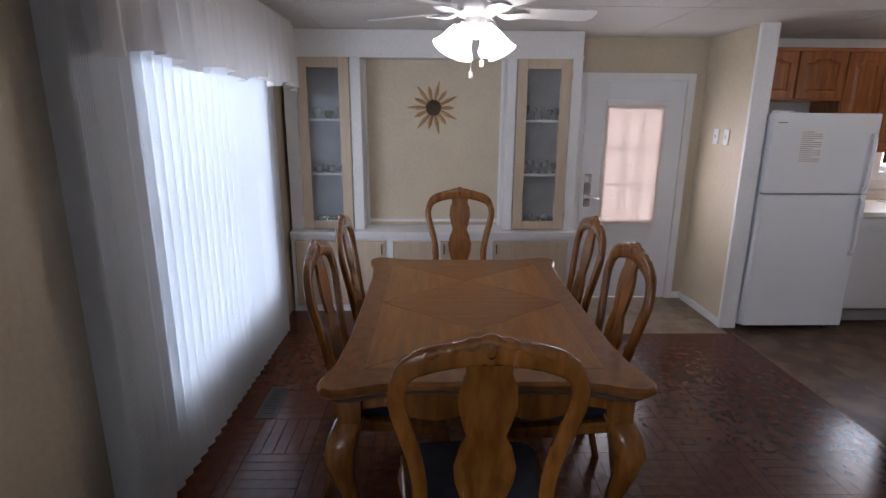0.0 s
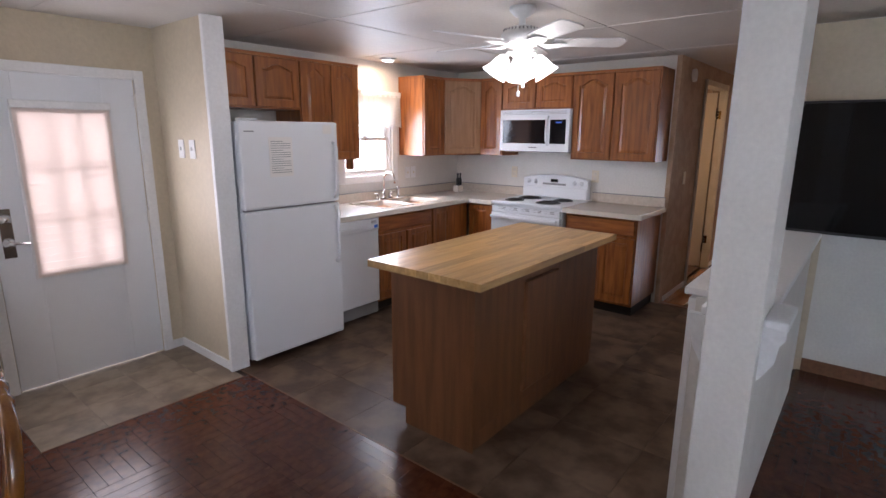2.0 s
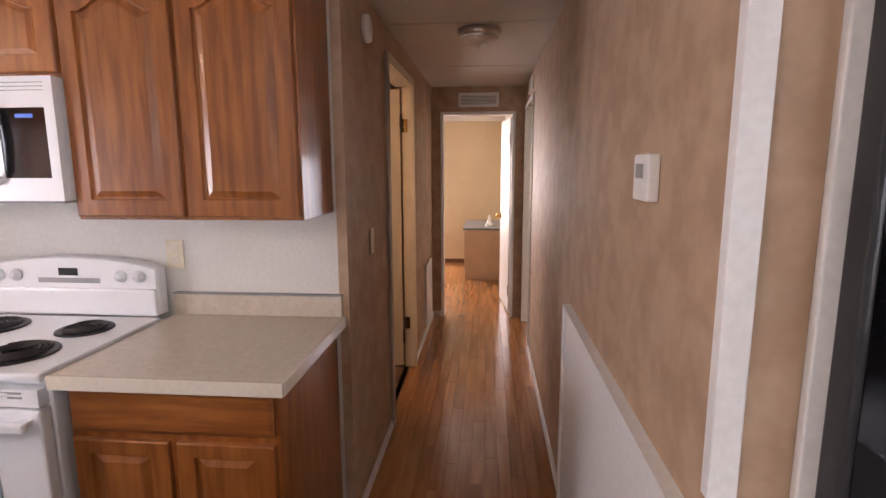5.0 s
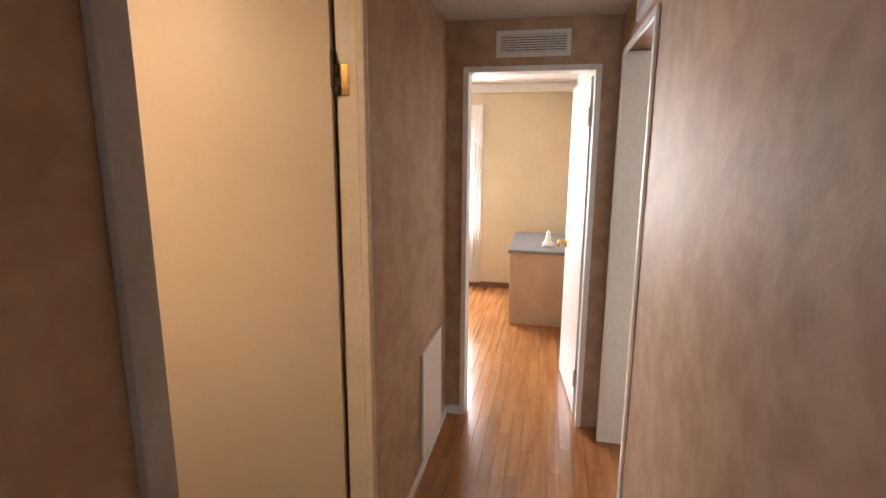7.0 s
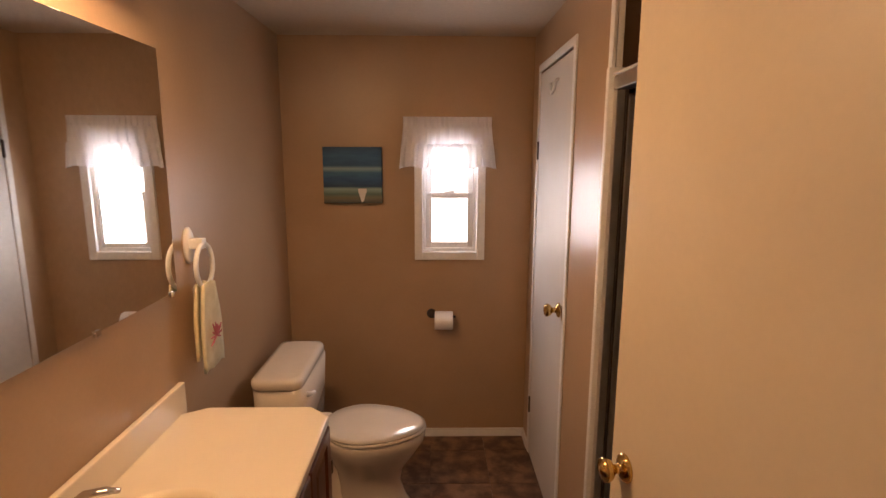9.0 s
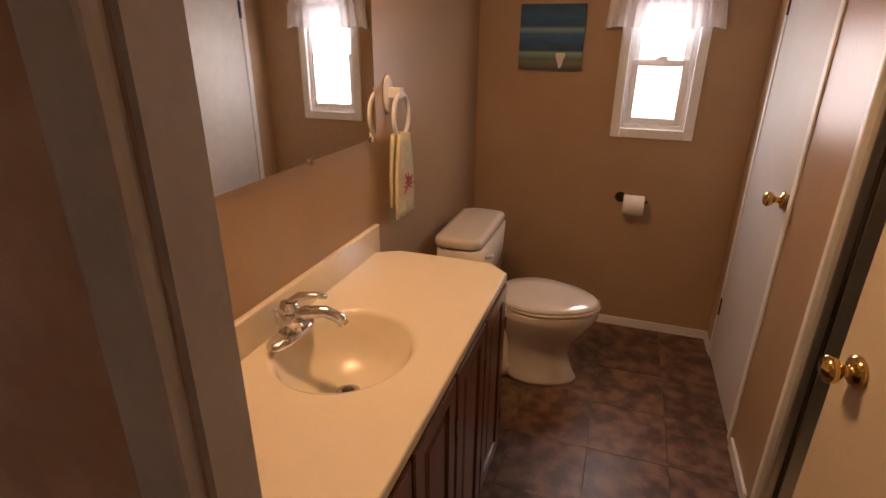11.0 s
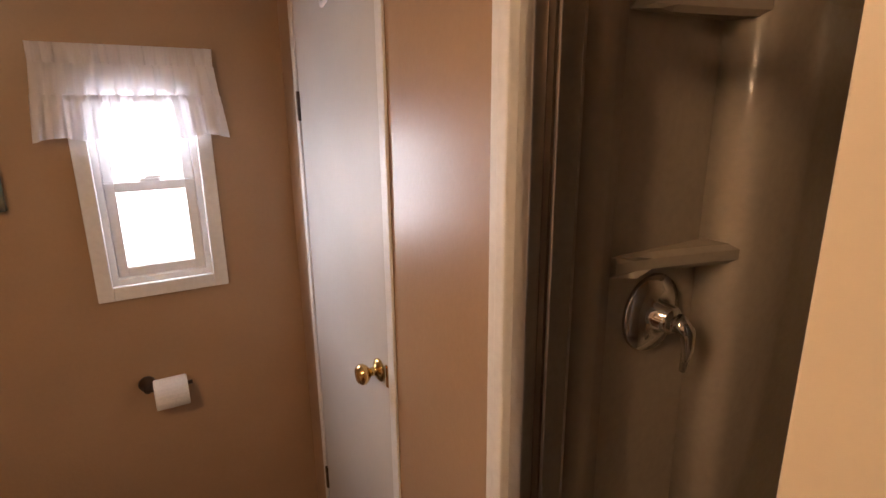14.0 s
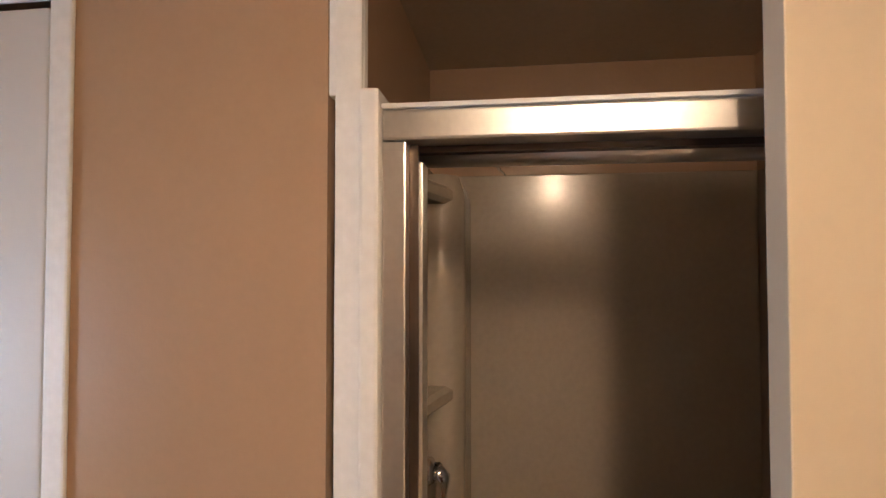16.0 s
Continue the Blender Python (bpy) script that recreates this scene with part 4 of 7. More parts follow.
# worktop round the corner, with a double sink let in
wt = thing("worktop", 5.5, 4.7, 0.876, "beige speckled laminate worktop with a low backsplash", "worktop")
bm = B((4.39, 5.02, CY, NY - 0.004, 0.877, 0.915), (5.86, KX - 0.004, CY, NY - 0.004, 0.877, 0.915), (5.02, 5.86, CY, 4.47, 0.877, 0.915), (5.02, 5.86, 4.93, NY - 0.004, 0.877, 0.915),
       (CX, KX - 0.004, 4.085, CY, 0.877, 0.915))
part("top", bm, LAMINATE, wt)
part("front_edge", B((4.39, CX, CY - 0.012, CY, 0.874, 0.917), (CX - 0.012, CX, 4.085, CY - 0.012, 0.874, 0.917), bev=0.003), SINKW, wt)
part("backsplash", B((4.39, KX - 0.004, NY - 0.024, NY - 0.004, 0.916, 1.0), (KX - 0.024, KX - 0.004, 4.085, NY - 0.024, 0.916, 1.0), bev=0.003), LAMINATE, wt)
part("edge_strip", B((4.97, 5.8, NY - 0.03, NY - 0.004, 1.0005, 1.004), (5.8, KX - 0.03, NY - 0.026, NY - 0.004, 1.001, 1.007), (KX - 0.026, KX - 0.004, 4.085, NY - 0.03, 1.001, 1.007)), GREY, wt, "thin dark edge line")
w2 = thing("worktop", 6.45, 2.95, 0.876, "beige laminate worktop end beside the stove", "worktop")
part("top", B((CX, KX - 0.004, 2.615, 3.31, 0.877, 0.915)), LAMINATE, w2)
part("front_edge", B((CX - 0.012, CX, 2.605, 3.31, 0.874, 0.917), (CX, KX - 0.004, 2.603, 2.614, 0.874, 0.917), bev=0.003), SINKW, w2)
part("backsplash", B((KX - 0.024, KX - 0.004, 2.615, 3.31, 0.916, 1.0), bev=0.003), LAMINATE, w2)
part("edge_strip", B((KX - 0.026, KX - 0.004, 2.615, 3.31, 1.001, 1.007)), GREY, w2, "thin dark edge line")


def rounded(x0, x1, y0, y1, r, n=5):
    out = []
    for cx, cy, a0 in ((x1 - r, y1 - r, 0), (x0 + r, y1 - r, 90), (x0 + r, y0 + r, 180), (x1 - r, y0 + r, 270)):
        for k in range(n + 1):
            a = radians(a0 + 90 * k / n)
            out.append((cx + r * math.cos(a), cy + r * math.sin(a)))
    return out


def basin(bm, x0, x1, y0, y1, z, depth, lip=0.02):
    ls = []
    for d, i in ((0, 0), (0.006, -0.004), (0.006, -0.012), (-0.01, -lip), (-depth * 0.7, -lip - 0.012), (-depth, -lip - 0.04)):
        ls.append([(x, y, z + d) for x, y in rounded(x0 - i * -1 * -1, x1 + i, y0 - i, y1 + i, 0.05)])
    return loft(bm, ls, start=False)


sk = thing("kitchen_sink", 5.44, 4.7, 0.915, "almond enamelled double-bowl sink", "sink")
for x0, x1 in ((5.03, 5.435), (5.437, 5.85)):
    bm = bmesh.new()
    basin(bm, x0, x1, 4.475, 4.925, 0.916, 0.16)
    part("bowl", bm, SINKW, sk, smooth=True)
    bm = bmesh.new()
    lathe(bm, ((x0 + x1) / 2, 4.70, 0.7565), [(0, 0.004), (0.035, 0.004), (0.042, 0.0), (0, 0)], 18)
    part("drain", bm, CHROME, sk, smooth=True)
part("deck", B((5.03, 5.85, 4.88, 4.935, 0.9155, 0.924), bev=0.003), SINKW, sk)
fa = thing("kitchen_faucet", 5.46, 4.91, 0.922, "chrome gooseneck faucet with two levers and a sprayer", "faucet")
bm = B((5.36, 5.57, 4.885, 4.935, 0.9245, 0.94), bev=0.006)
lathe(bm, (5.465, 4.91, 0.94), [(0.022, 0), (0.022, 0.02), (0.014, 0.05), (0.010, 0.06), (0, 0.06)], 14)
part("base", bm, CHROME, fa, smooth=True)
bm = bmesh.new()
tube(bm, [(5.465, 4.91, 0.97), (5.465, 4.91, 1.12)] + [(5.465 + 0.0, 4.91 - 0.075 + 0.075 * math.cos(a), 1.12 + 0.075 * math.sin(a)) for a in [math.pi * k / 8 for k in range(1, 9)]] + [(5.465, 4.76, 1.09)], 0.009, 10)
part("spout", bm, CHROME, fa, smooth=True)
for x in (5.375, 5.555):
    bm = bmesh.new()
    lathe(bm, (x, 4.91, 0.94), [(0.018, 0), (0.02, 0.02), (0.012, 0.035), (0.014, 0.05), (0, 0.055)], 12)
    tube(bm, [(x, 4.91, 0.985), (x + (0.05 if x > 5.5 else -0.05), 4.90, 0.99)], [0.007, 0.005])
    part("lever", bm, CHROME, fa, smooth=True)
bm = bmesh.new()
lathe(bm, (5.66, 4.91, 0.922), [(0.016, 0), (0.018, 0.01), (0.011, 0.03), (0.013, 0.07), (0.018, 0.10), (0.016, 0.115), (0, 0.118)], 12)
part("sprayer", bm, CHROME, fa, smooth=True)


def dishwasher():
    g = thing("dishwasher", 4.64, 4.4, 0, "white front-loading dishwasher under the worktop", "dishwasher")
    f = plane_map("s", 4.42)
    part("body", B((4.40, 4.89, 4.42, NY - 0.01, 0.02, 0.87)), GREY, g)
    part("door", B((4.402, 4.888, 4.395, 4.419, 0.13, 0.765), bev=0.004), APPL, g)
    part("control_panel", B((4.402, 4.888, 4.385, 4.419, 0.768, 0.868), bev=0.006), APPL, g)
    part("handle", B((4.47, 4.72, 4.372, 4.384, 0.79, 0.81), bev=0.004), APPL, g)
    part("toe_panel", B((4.41, 4.885, 4.44, 4.45, 0.02, 0.12), bev=0.002), APPL, g)
    part("vent_grille", B(*[(4.80 + 0.012 * k, 4.806 + 0.012 * k, 4.3835, 4.3845, 0.82, 0.85) for k in range(5)]), GREY, g)
    part("blue_label", B((4.83, 4.87, 4.3832, 4.3845, 0.785, 0.81)), material("blue_sticker", (0.02, 0.12, 0.5)), g)


dishwasher()


def fridge():
    g = thing("refrigerator", 3.96, 4.3, 0, "white top-freezer refrigerator with papers taped on the door", "refrigerator")
    X0, X1, Y = 3.585, 4.355, 4.245
    part("body", B((X0 + 0.005, X1 - 0.005, Y + 0.065, NY - 0.03, 0.03, 1.635), bev=0.006), APPL, g)
    up = part("freezer_door", B((X0, X1, Y, Y + 0.06, 1.075, 1.642), bev=0.012), APPL, g)
    lo = part("fridge_door", B((X0, X1, Y, Y + 0.06, 0.045, 1.062), bev=0.012), APPL, g)
    part("gasket", B((X0 + 0.02, X1 - 0.02, Y + 0.03, Y + 0.064, 1.0625, 1.0745)), GREY, g)
    for z0, z1, p in ((1.10, 1.50, up), (0.62, 1.045, lo)):
        bm = bmesh.new()
        x = X1 - 0.045
        tube(bm, [(x, Y - 0.002, z0), (x, Y - 0.035, z0 + 0.03), (x, Y - 0.04, (z0 + z1) / 2), (x, Y - 0.035, z1 - 0.03), (x, Y - 0.002, z1)], [0.013] * 5, 8, flat=1.0)
        part("handle", bm, APPL, p, "moulded white handle", smooth=True)
    part("hinge_cover", B((X0 + 0.03, X0 + 0.14, Y + 0.01, Y + 0.09, 1.643, 1.658), bev=0.004), APPL, g)
    part("paper_sheet", B((X0 + 0.20, X0 + 0.38, Y - 0.0022, Y - 0.001, 1.28, 1.54)), PAPER, up, "sheet of printed paper")
    bars = [(X0 + 0.215, X0 + 0.215 + (0.15 if k % 4 else 0.09), Y - 0.003, Y - 0.0024, 1.51 - 0.0145 * k, 1.514 - 0.0145 * k) for k in range(15)]
    part("print", B(*bars), GREY, up)
    part("small_note", B((X1 - 0.13, X1 - 0.055, Y - 0.0022, Y - 0.001, 1.56, 1.62)), PAPER, up)
    part("badge", B((X0 + 0.03, X0 + 0.10, Y - 0.003, Y - 0.001, 1.572, 1.58)), GREY, up)
    for x in (X0 + 0.06, X1 - 0.08):
        part("foot", B((x, x + 0.04, Y + 0.08, Y + 0.12, 0.0, 0.03), bev=0.003), DARKGAP, g)


fridge()


def stove():
    g = thing("stove", 6.45, 3.7, 0, "white electric range with four black coil burners", "stove")
    Y0, Y1 = 3.322, 4.075
    part("body", B((6.17, KX - 0.03, Y0, Y1, 0.08, 0.895), bev=0.004), APPL, g)
    part("cooktop", B((6.13, KX - 0.10, Y0 - 0.002, Y1 + 0.002, 0.897, 0.925), bev=0.008), APPL, g)
    d = part("oven_door", B((6.125, 6.168, Y0 + 0.005, Y1 - 0.005, 0.24, 0.815), bev=0.008), APPL, g)
    part("oven_window", B((6.1215, 6.1245, Y0 + 0.16, Y1 - 0.16, 0.40, 0.68), bev=0.001), material("grey_oven_glass", (0.28, 0.31, 0.36), (0.32, 0.35, 0.4), 0.15, coat=0.5), d)
    bm = bmesh.new()
    box(bm, 6.075, 6.10, Y0 + 0.02, Y1 - 0.02, 0.765, 0.795, bev=0.008)
    box(bm, 6.10, 6.126, Y0 + 0.03, Y0 + 0.06, 0.77, 0.79)
    box(bm, 6.10, 6.126, Y1 - 0.06, Y1 - 0.03, 0.77, 0.79)
    part("oven_handle", bm, APPL, d)
    part("vent_strip", B(*[(6.1245, 6.169, Y0 + 0.1 + 0.13 * k, Y0 + 0.19 + 0.13 * k, 0.862 - 0.012 * j, 0.866 - 0.012 * j) for k in range(5) for j in range(2)], (6.13, 6.168, Y0 + 0.01, Y1 - 0.01, 0.822, 0.875)), APPL, g)
    part("vent_grille", B(*[(6.1275, 6.1295, Y0 + 0.06 + 0.13 * k, Y0 + 0.15 + 0.13 * k, 0.862 - 0.014 * j, 0.868 - 0.014 * j) for k in range(5) for j in range(2)]), GREY, g)
    part("drawer", B((6.13, 6.168, Y0 + 0.005, Y1 - 0.005, 0.09, 0.23), bev=0.006), APPL, g)
    bm = bmesh.new()
    out = [(Y0 + 0.01, 0.93)] + [(Y0 + 0.01 + (Y1 - Y0 - 0.02) * k / 12, 1.115 + 0.045 * math.sin(math.pi * k / 12) ** 0.7) for k in range(13)] + [(Y1 - 0.01, 0.93)]
    loft(bm, [[(KX - 0.03, u, v) for u, v in out], [(KX - 0.075, u, v) for u, v in out], [(KX - 0.087, (u - 3.7) * 0.985 + 3.7, (v - 1) * 0.97 + 1) for u, v in out]])
    b = part("backguard", bm, APPL, g)
    part("backguard_base", B((KX - 0.10, KX - 0.03, Y0 + 0.015, Y1 - 0.015, 0.926, 1.035), bev=0.01), APPL, g)
    for y in (Y0 + 0.08, Y0 + 0.155, Y1 - 0.155, Y1 - 0.08):
        bm = bmesh.new()
        lathe(bm, (KX - 0.088, y, 1.085), [(0.024, 0), (0.024, -0.006), (0.017, -0.008), (0.015, -0.022), (0, -0.023)], 16, "x")
        part("control_knob", bm, APPL, b, "white control knob", smooth=True)
    part("clock", B((KX - 0.0895, KX - 0.087, 3.66, 3.74, 1.085, 1.115)), BLACKG, b)
    part("button_panel", B((KX - 0.0885, KX - 0.087, 3.57, 3.83, 1.055, 1.075)), GREY, b)
    for x, y, r in ((6.28, 3.90, 0.075), (6.53, 3.87, 0.098), (6.28, 3.53, 0.098), (6.53, 3.50, 0.075)):
        bm = bmesh.new()
        lathe(bm, (x, y, 0.925), [(r + 0.02, 0.001), (r + 0.018, 0.006), (r + 0.006, 0.004), (r * 0.4, 0.002), (0, 0.002)], 28)
        u = part("drip_pan", bm, BLACKP, g, "dark drip pan", smooth=True)
        bm = bmesh.new()
        n = 90
        tube(bm, [(x + (0.018 + (r - 0.018) * k / n) * math.cos(k * 0.36), y + (0.018 + (r - 0.018) * k / n) * math.sin(k * 0.36), 0.936) for k in range(n + 1)], 0.0042, 5)
        part("coil", bm, COIL, u, "black coil element", smooth=True)


stove()


def microwave():
    g = thing("microwave", 6.6, 3.8, 1.4, "white over-the-range microwave with a black glass door", "microwave")
    Y0, Y1, X = 3.425, 4.185, 6.42
    part("body", B((X + 0.02, KX - 0.01, Y0, Y1, 1.40, 1.797), bev=0.004), APPL, g)
    part("front_frame", B((X, X + 0.0195, Y0, Y1, 1.40, 1.475), (X, X + 0.0195, Y0, Y1, 1.70, 1.797), (X, X + 0.0195, Y0, Y0 + 0.035, 1.475, 1.70), (X, X + 0.0195, Y0 + 0.20, Y0 + 0.235, 1.475, 1.70), (X, X + 0.0195, Y1 - 0.03, Y1, 1.475, 1.70)), APPL, g)
    part("door_glass", B((X + 0.003, X + 0.018, Y0 + 0.235, Y1 - 0.03, 1.475, 1.70)), BLACKG, g)
    part("keypad", B((X + 0.003, X + 0.018, Y0 + 0.035, Y0 + 0.20, 1.475, 1.70)), BLACKG, g)
    part("display", B((X + 0.001, X + 0.0028, Y0 + 0.08, Y0 + 0.14, 1.668, 1.68)), glow("blue_display", (0.1, 0.25, 0.9), 0.6, (0, 0, 0.02)), g)
    bm = bmesh.new()
    tube(bm, [(X, Y0 + 0.218, 1.46), (X - 0.035, Y0 + 0.218, 1.50), (X - 0.042, Y0 + 0.218, 1.59), (X - 0.035, Y0 + 0.218, 1.69), (X, Y0 + 0.218, 1.73)], 0.012, 8)
    part("handle", bm, APPL, g, "curved white handle", smooth=True)
    part("vent_grille", B(*[(X - 0.0012, X, Y0 + 0.03, Y1 - 0.03, 1.752 + 0.012 * k, 1.755 + 0.012 * k) for k in range(3)]), GREY, g)
    part("badge", B((X - 0.0012, X, 3.76, 3.85, 1.432, 1.442)), GREY, g)
    part("underside", B((X + 0.03, KX - 0.05, Y0 + 0.03, Y1 - 0.03, 1.39, 1.399)), GREY, g)


microwave()


def island():
    g = thing("kitchen_island", 4.4, 2.78, 0, "light oak kitchen island with a butcher-block top", "island")
    part("body", B((3.745, 5.14, 2.54, 3.08, 0.10, 0.874), bev=0.002), ISLAND, g)
    part("end_panel", B((3.73, 3.744, 2.535, 3.085, 0.10, 0.874), (3.73, 3.744, 2.535, 2.99, 0.0, 0.0995), bev=0.001), ISLAND, g)
    part("plinth", B((3.75, 5.13, 2.545, 2.98, 0.0, 0.0995)), ISLAND, g)
    f = plane_map("s", 2.54)
    bm = bmesh.new()
    loft(bm, [[f(p, q, d) for p, q in ((4.19 + i, 0.16 + i), (4.56 - i, 0.16 + i), (4.56 - i, 0.80 - i), (4.19 + i, 0.80 - i))] for d, i in ((0, 0), (0.013, 0), (0.019, 0.008))])
    part("door", bm, ISLAND, g, "slab door")
    top = part("butcher_block", B((3.66, 5.235, 2.455, 3.19, 0.876, 0.880)), BLOCK, g, "maple butcher-block top")
    rnd = random.Random(9)
    n = 19
    w = (3.19 - 2.455) / n
    me = {}
    for k in range(n):
        x, cuts = 3.66, [3.66]
        while x < 5.235:
            x += rnd.uniform(0.35, 0.8)
            cuts.append(min(x, 5.235) if x < 5.0 else 5.235)
            if cuts[-1] == 5.235:
                break
        for a, b in zip(cuts, cuts[1:]):
            part("stave", B((a, b, 2.455 + w * k, 2.455 + w * (k + 1), 0.8805, 0.915), bev=0.0006), BLOCK, top)


island()

bk = thing("knife_holder", 6.58, 4.86, 0.916, "small white pot with dark bottles on the corner worktop", "holder")
part("pot", B((6.52, 6.62, 4.80, 4.87, 0.917, 0.99), bev=0.006), SINKW, bk)
for x, y in ((6.545, 4.82), (6.575, 4.85), (6.60, 4.83)):
    bm = bmesh.new()
    lathe(bm, (x, y, 0.99), [(0.016, 0), (0.017, 0.06), (0.009, 0.09), (0.008, 0.12), (0.011, 0.122), (0.011, 0.135), (0, 0.136)], 12)
    part("bottle", bm, BLACKP, bk, "dark bottle", smooth=True)
for y, z in ((3.30, 1.16), (4.23, 1.16)):
    o = thing("wall_outlet", KX, y, z, "cream outlet plate on the kitchen wall", "outlet", "outlet plates")
    part("plate", B((KX - 0.007, KX - 0.001, y - 0.036, y + 0.036, z - 0.058, z + 0.058), bev=0.002), CREAMTRIM, o)
    part("socket_face", B((KX - 0.009, KX - 0.0072, y - 0.017, y + 0.017, z + 0.008, z + 0.038), (KX - 0.009, KX - 0.0072, y - 0.017, y + 0.017, z - 0.038, z - 0.008), bev=0.0005), SINKW, o)
for x in (5.93, 6.02):
    o = thing("wall_outlet", x, NY, 1.16, "off-white switch plate beside the window", "outlet", "outlet plates")
    part("plate", B((x - 0.036, x + 0.036, NY - 0.007, NY - 0.001, 1.10, 1.22), bev=0.002), TRIM, o)
    part("toggle", B((x - 0.005, x + 0.005, NY - 0.016, NY - 0.0072, 1.15, 1.17)), CREAMTRIM, o)
for y in (4.60, 4.75):
    o = thing("light_switch", 3.46, y, 1.46, "white light switch on the short wall", "switch", "entry switches")
    part("plate", B((3.452, 3.4595, y - 0.036, y + 0.036, 1.40, 1.52), bev=0.002), TRIM, o)
    part("toggle", B((3.444, 3.4518, y - 0.006, y + 0.006, 1.45, 1.475)), TRIM, o)
o = thing("light_switch", 3.75, 1.655, 0.82, "cream switch plate on the post side", "switch")
part("plate", B((3.72, 3.79, 1.5305, 1.537, 1.10, 1.22), bev=0.002), CREAMTRIM, o)
th = thing("thermostat", 5.95, 1.70, 1.49, "small white digital wall thermostat", "thermostat")
part("case", B((5.90, 6.005, 1.701, 1.726, 1.438, 1.535), bev=0.006), TRIM, th)
part("display", B((5.93, 5.98, 1.7265, 1.728, 1.485, 1.515)), GREY, th)
sm = thing("smoke_alarm", 7.18, 2.59, 2.08, "round white smoke alarm on the hall wall", "alarm")
bm = bmesh.new()
lathe(bm, (7.18, 2.589, 2.10), [(0, 0), (0.06, -0.001), (0.058, -0.025), (0.03, -0.032), (0, -0.033)], 24, "y")
part("case", bm, TRIM, sm, smooth=True)
pth = thing("paper_towel_holder", 4.9, 4.9, 1.3, "wooden paper towel holder under the wall cabinet", "holder")
part("bracket", B((4.92, 4.95, 4.75, 4.83, 1.25, 1.344), bev=0.004), OAK, pth)


# ---- dining room ----
def hutch():
    g = thing("china_hutch", 1.22, 4.88, 0, "white built-in china hutch with beige doors and two glazed towers", "cabinet")
    X0, X1, F, BK = 0.03, 2.345, 4.75, NY - 0.003
    part("header", B((X0, X1, F, BK, 2.045, H - 0.003), bev=0.003), TRIM, g)
    part("header_lip", B((X0, X1 + 0.005, F - 0.012, F - 0.001, 2.035, 2.055), bev=0.002), TRIM, g)
    part("ledge", B((X0, X1 + 0.02, F - 0.10, BK, 0.66, 0.69), bev=0.005), TRIM, g)
    part("ledge_mould", B((X0, X1 + 0.01, F - 0.085, F - 0.07, 0.63, 0.659), bev=0.004), TRIM, g)
    part("base_body", B((X0, X1, F - 0.06, BK, 0.0, 0.659)), TRIM, g)
    for a, b in ((0.06, 0.80), (0.86, 1.22), (1.25, 1.62), (1.68, 2.30)):
        bm = bmesh.new()
        f = plane_map("s", F - 0.0605)
        loft(bm, [[f(p, q, d) for p, q in ((a + i, 0.06 + i), (b - i, 0.06 + i), (b - i, 0.61 - i), (a + i, 0.61 - i))] for d, i in ((0, 0), (0.012, 0), (0.018, 0.008))])
        d = part("lower_door", bm, HUTCHD, g, "beige slab door")
        x = b - 0.03 if a in (0.06, 0.86) else a + 0.03
        bm = bmesh.new()
        tube(bm, [(x, F - 0.079, 0.50), (x, F - 0.10, 0.51), (x, F - 0.10, 0.57), (x, F - 0.079, 0.58)], 0.006, 6)
        part("handle", bm, DARKMETAL, d, "dark pull handle", smooth=True)
    for a, b in ((X0, 0.13), (0.545, 0.625), (1.765, 1.835), (2.265, X1)):
        part("pilaster", B((a, b, F - 0.004, BK, 0.691, 2.044), bev=0.003), TRIM, g)
    part("bay_back", B((0.626, 1.764, 4.96, 4.97, 0.691, 2.044)), TAN, g, "tan wallboard back of the open bay")
    part("bay_mould", B((0.626, 0.65, 4.935, 4.959, 0.691, 2.044), (1.74, 1.764, 4.935, 4.959, 0.691, 2.044), (0.65, 1.74, 4.935, 4.959, 0.72, 0.745), bev=0.003), TRIM, g)
    for a, b in ((0.131, 0.544), (1.836, 2.264)):
        bk = part("tower_lining", B((a, b, 5.0, 5.01, 0.691, 2.044)), HUTCHIN, g, "pale lining")
        for z in (1.13, 1.56):
            part("shelf", B((a + 0.001, b - 0.001, F + 0.05, 4.999, z, z + 0.018)), TRIM, g)
        d = part("glass_door", B((a + 0.006, a + 0.085, F - 0.02, F, 0.70, 2.035), (b - 0.085, b - 0.006, F - 0.02, F, 0.70, 2.035), (a + 0.085, b - 0.085, F - 0.02, F, 0.70, 0.77), (a + 0.085, b - 0.085, F - 0.02, F, 1.96, 2.035), bev=0.004), HUTCHD, g, "beige framed glass door")
        p = part("pane", B((a + 0.085, b - 0.085, F - 0.012, F - 0.009, 0.77, 1.96)), PANE, d)
        p.visible_shadow = False
        for z in (0.80, 1.88):
            part("hinge", B((b - 0.004 if a > 1 else a - 0.01, b + 0.01 if a > 1 else a + 0.004, F - 0.026, F - 0.02, z, z + 0.05), bev=0.002), NICKEL, d)


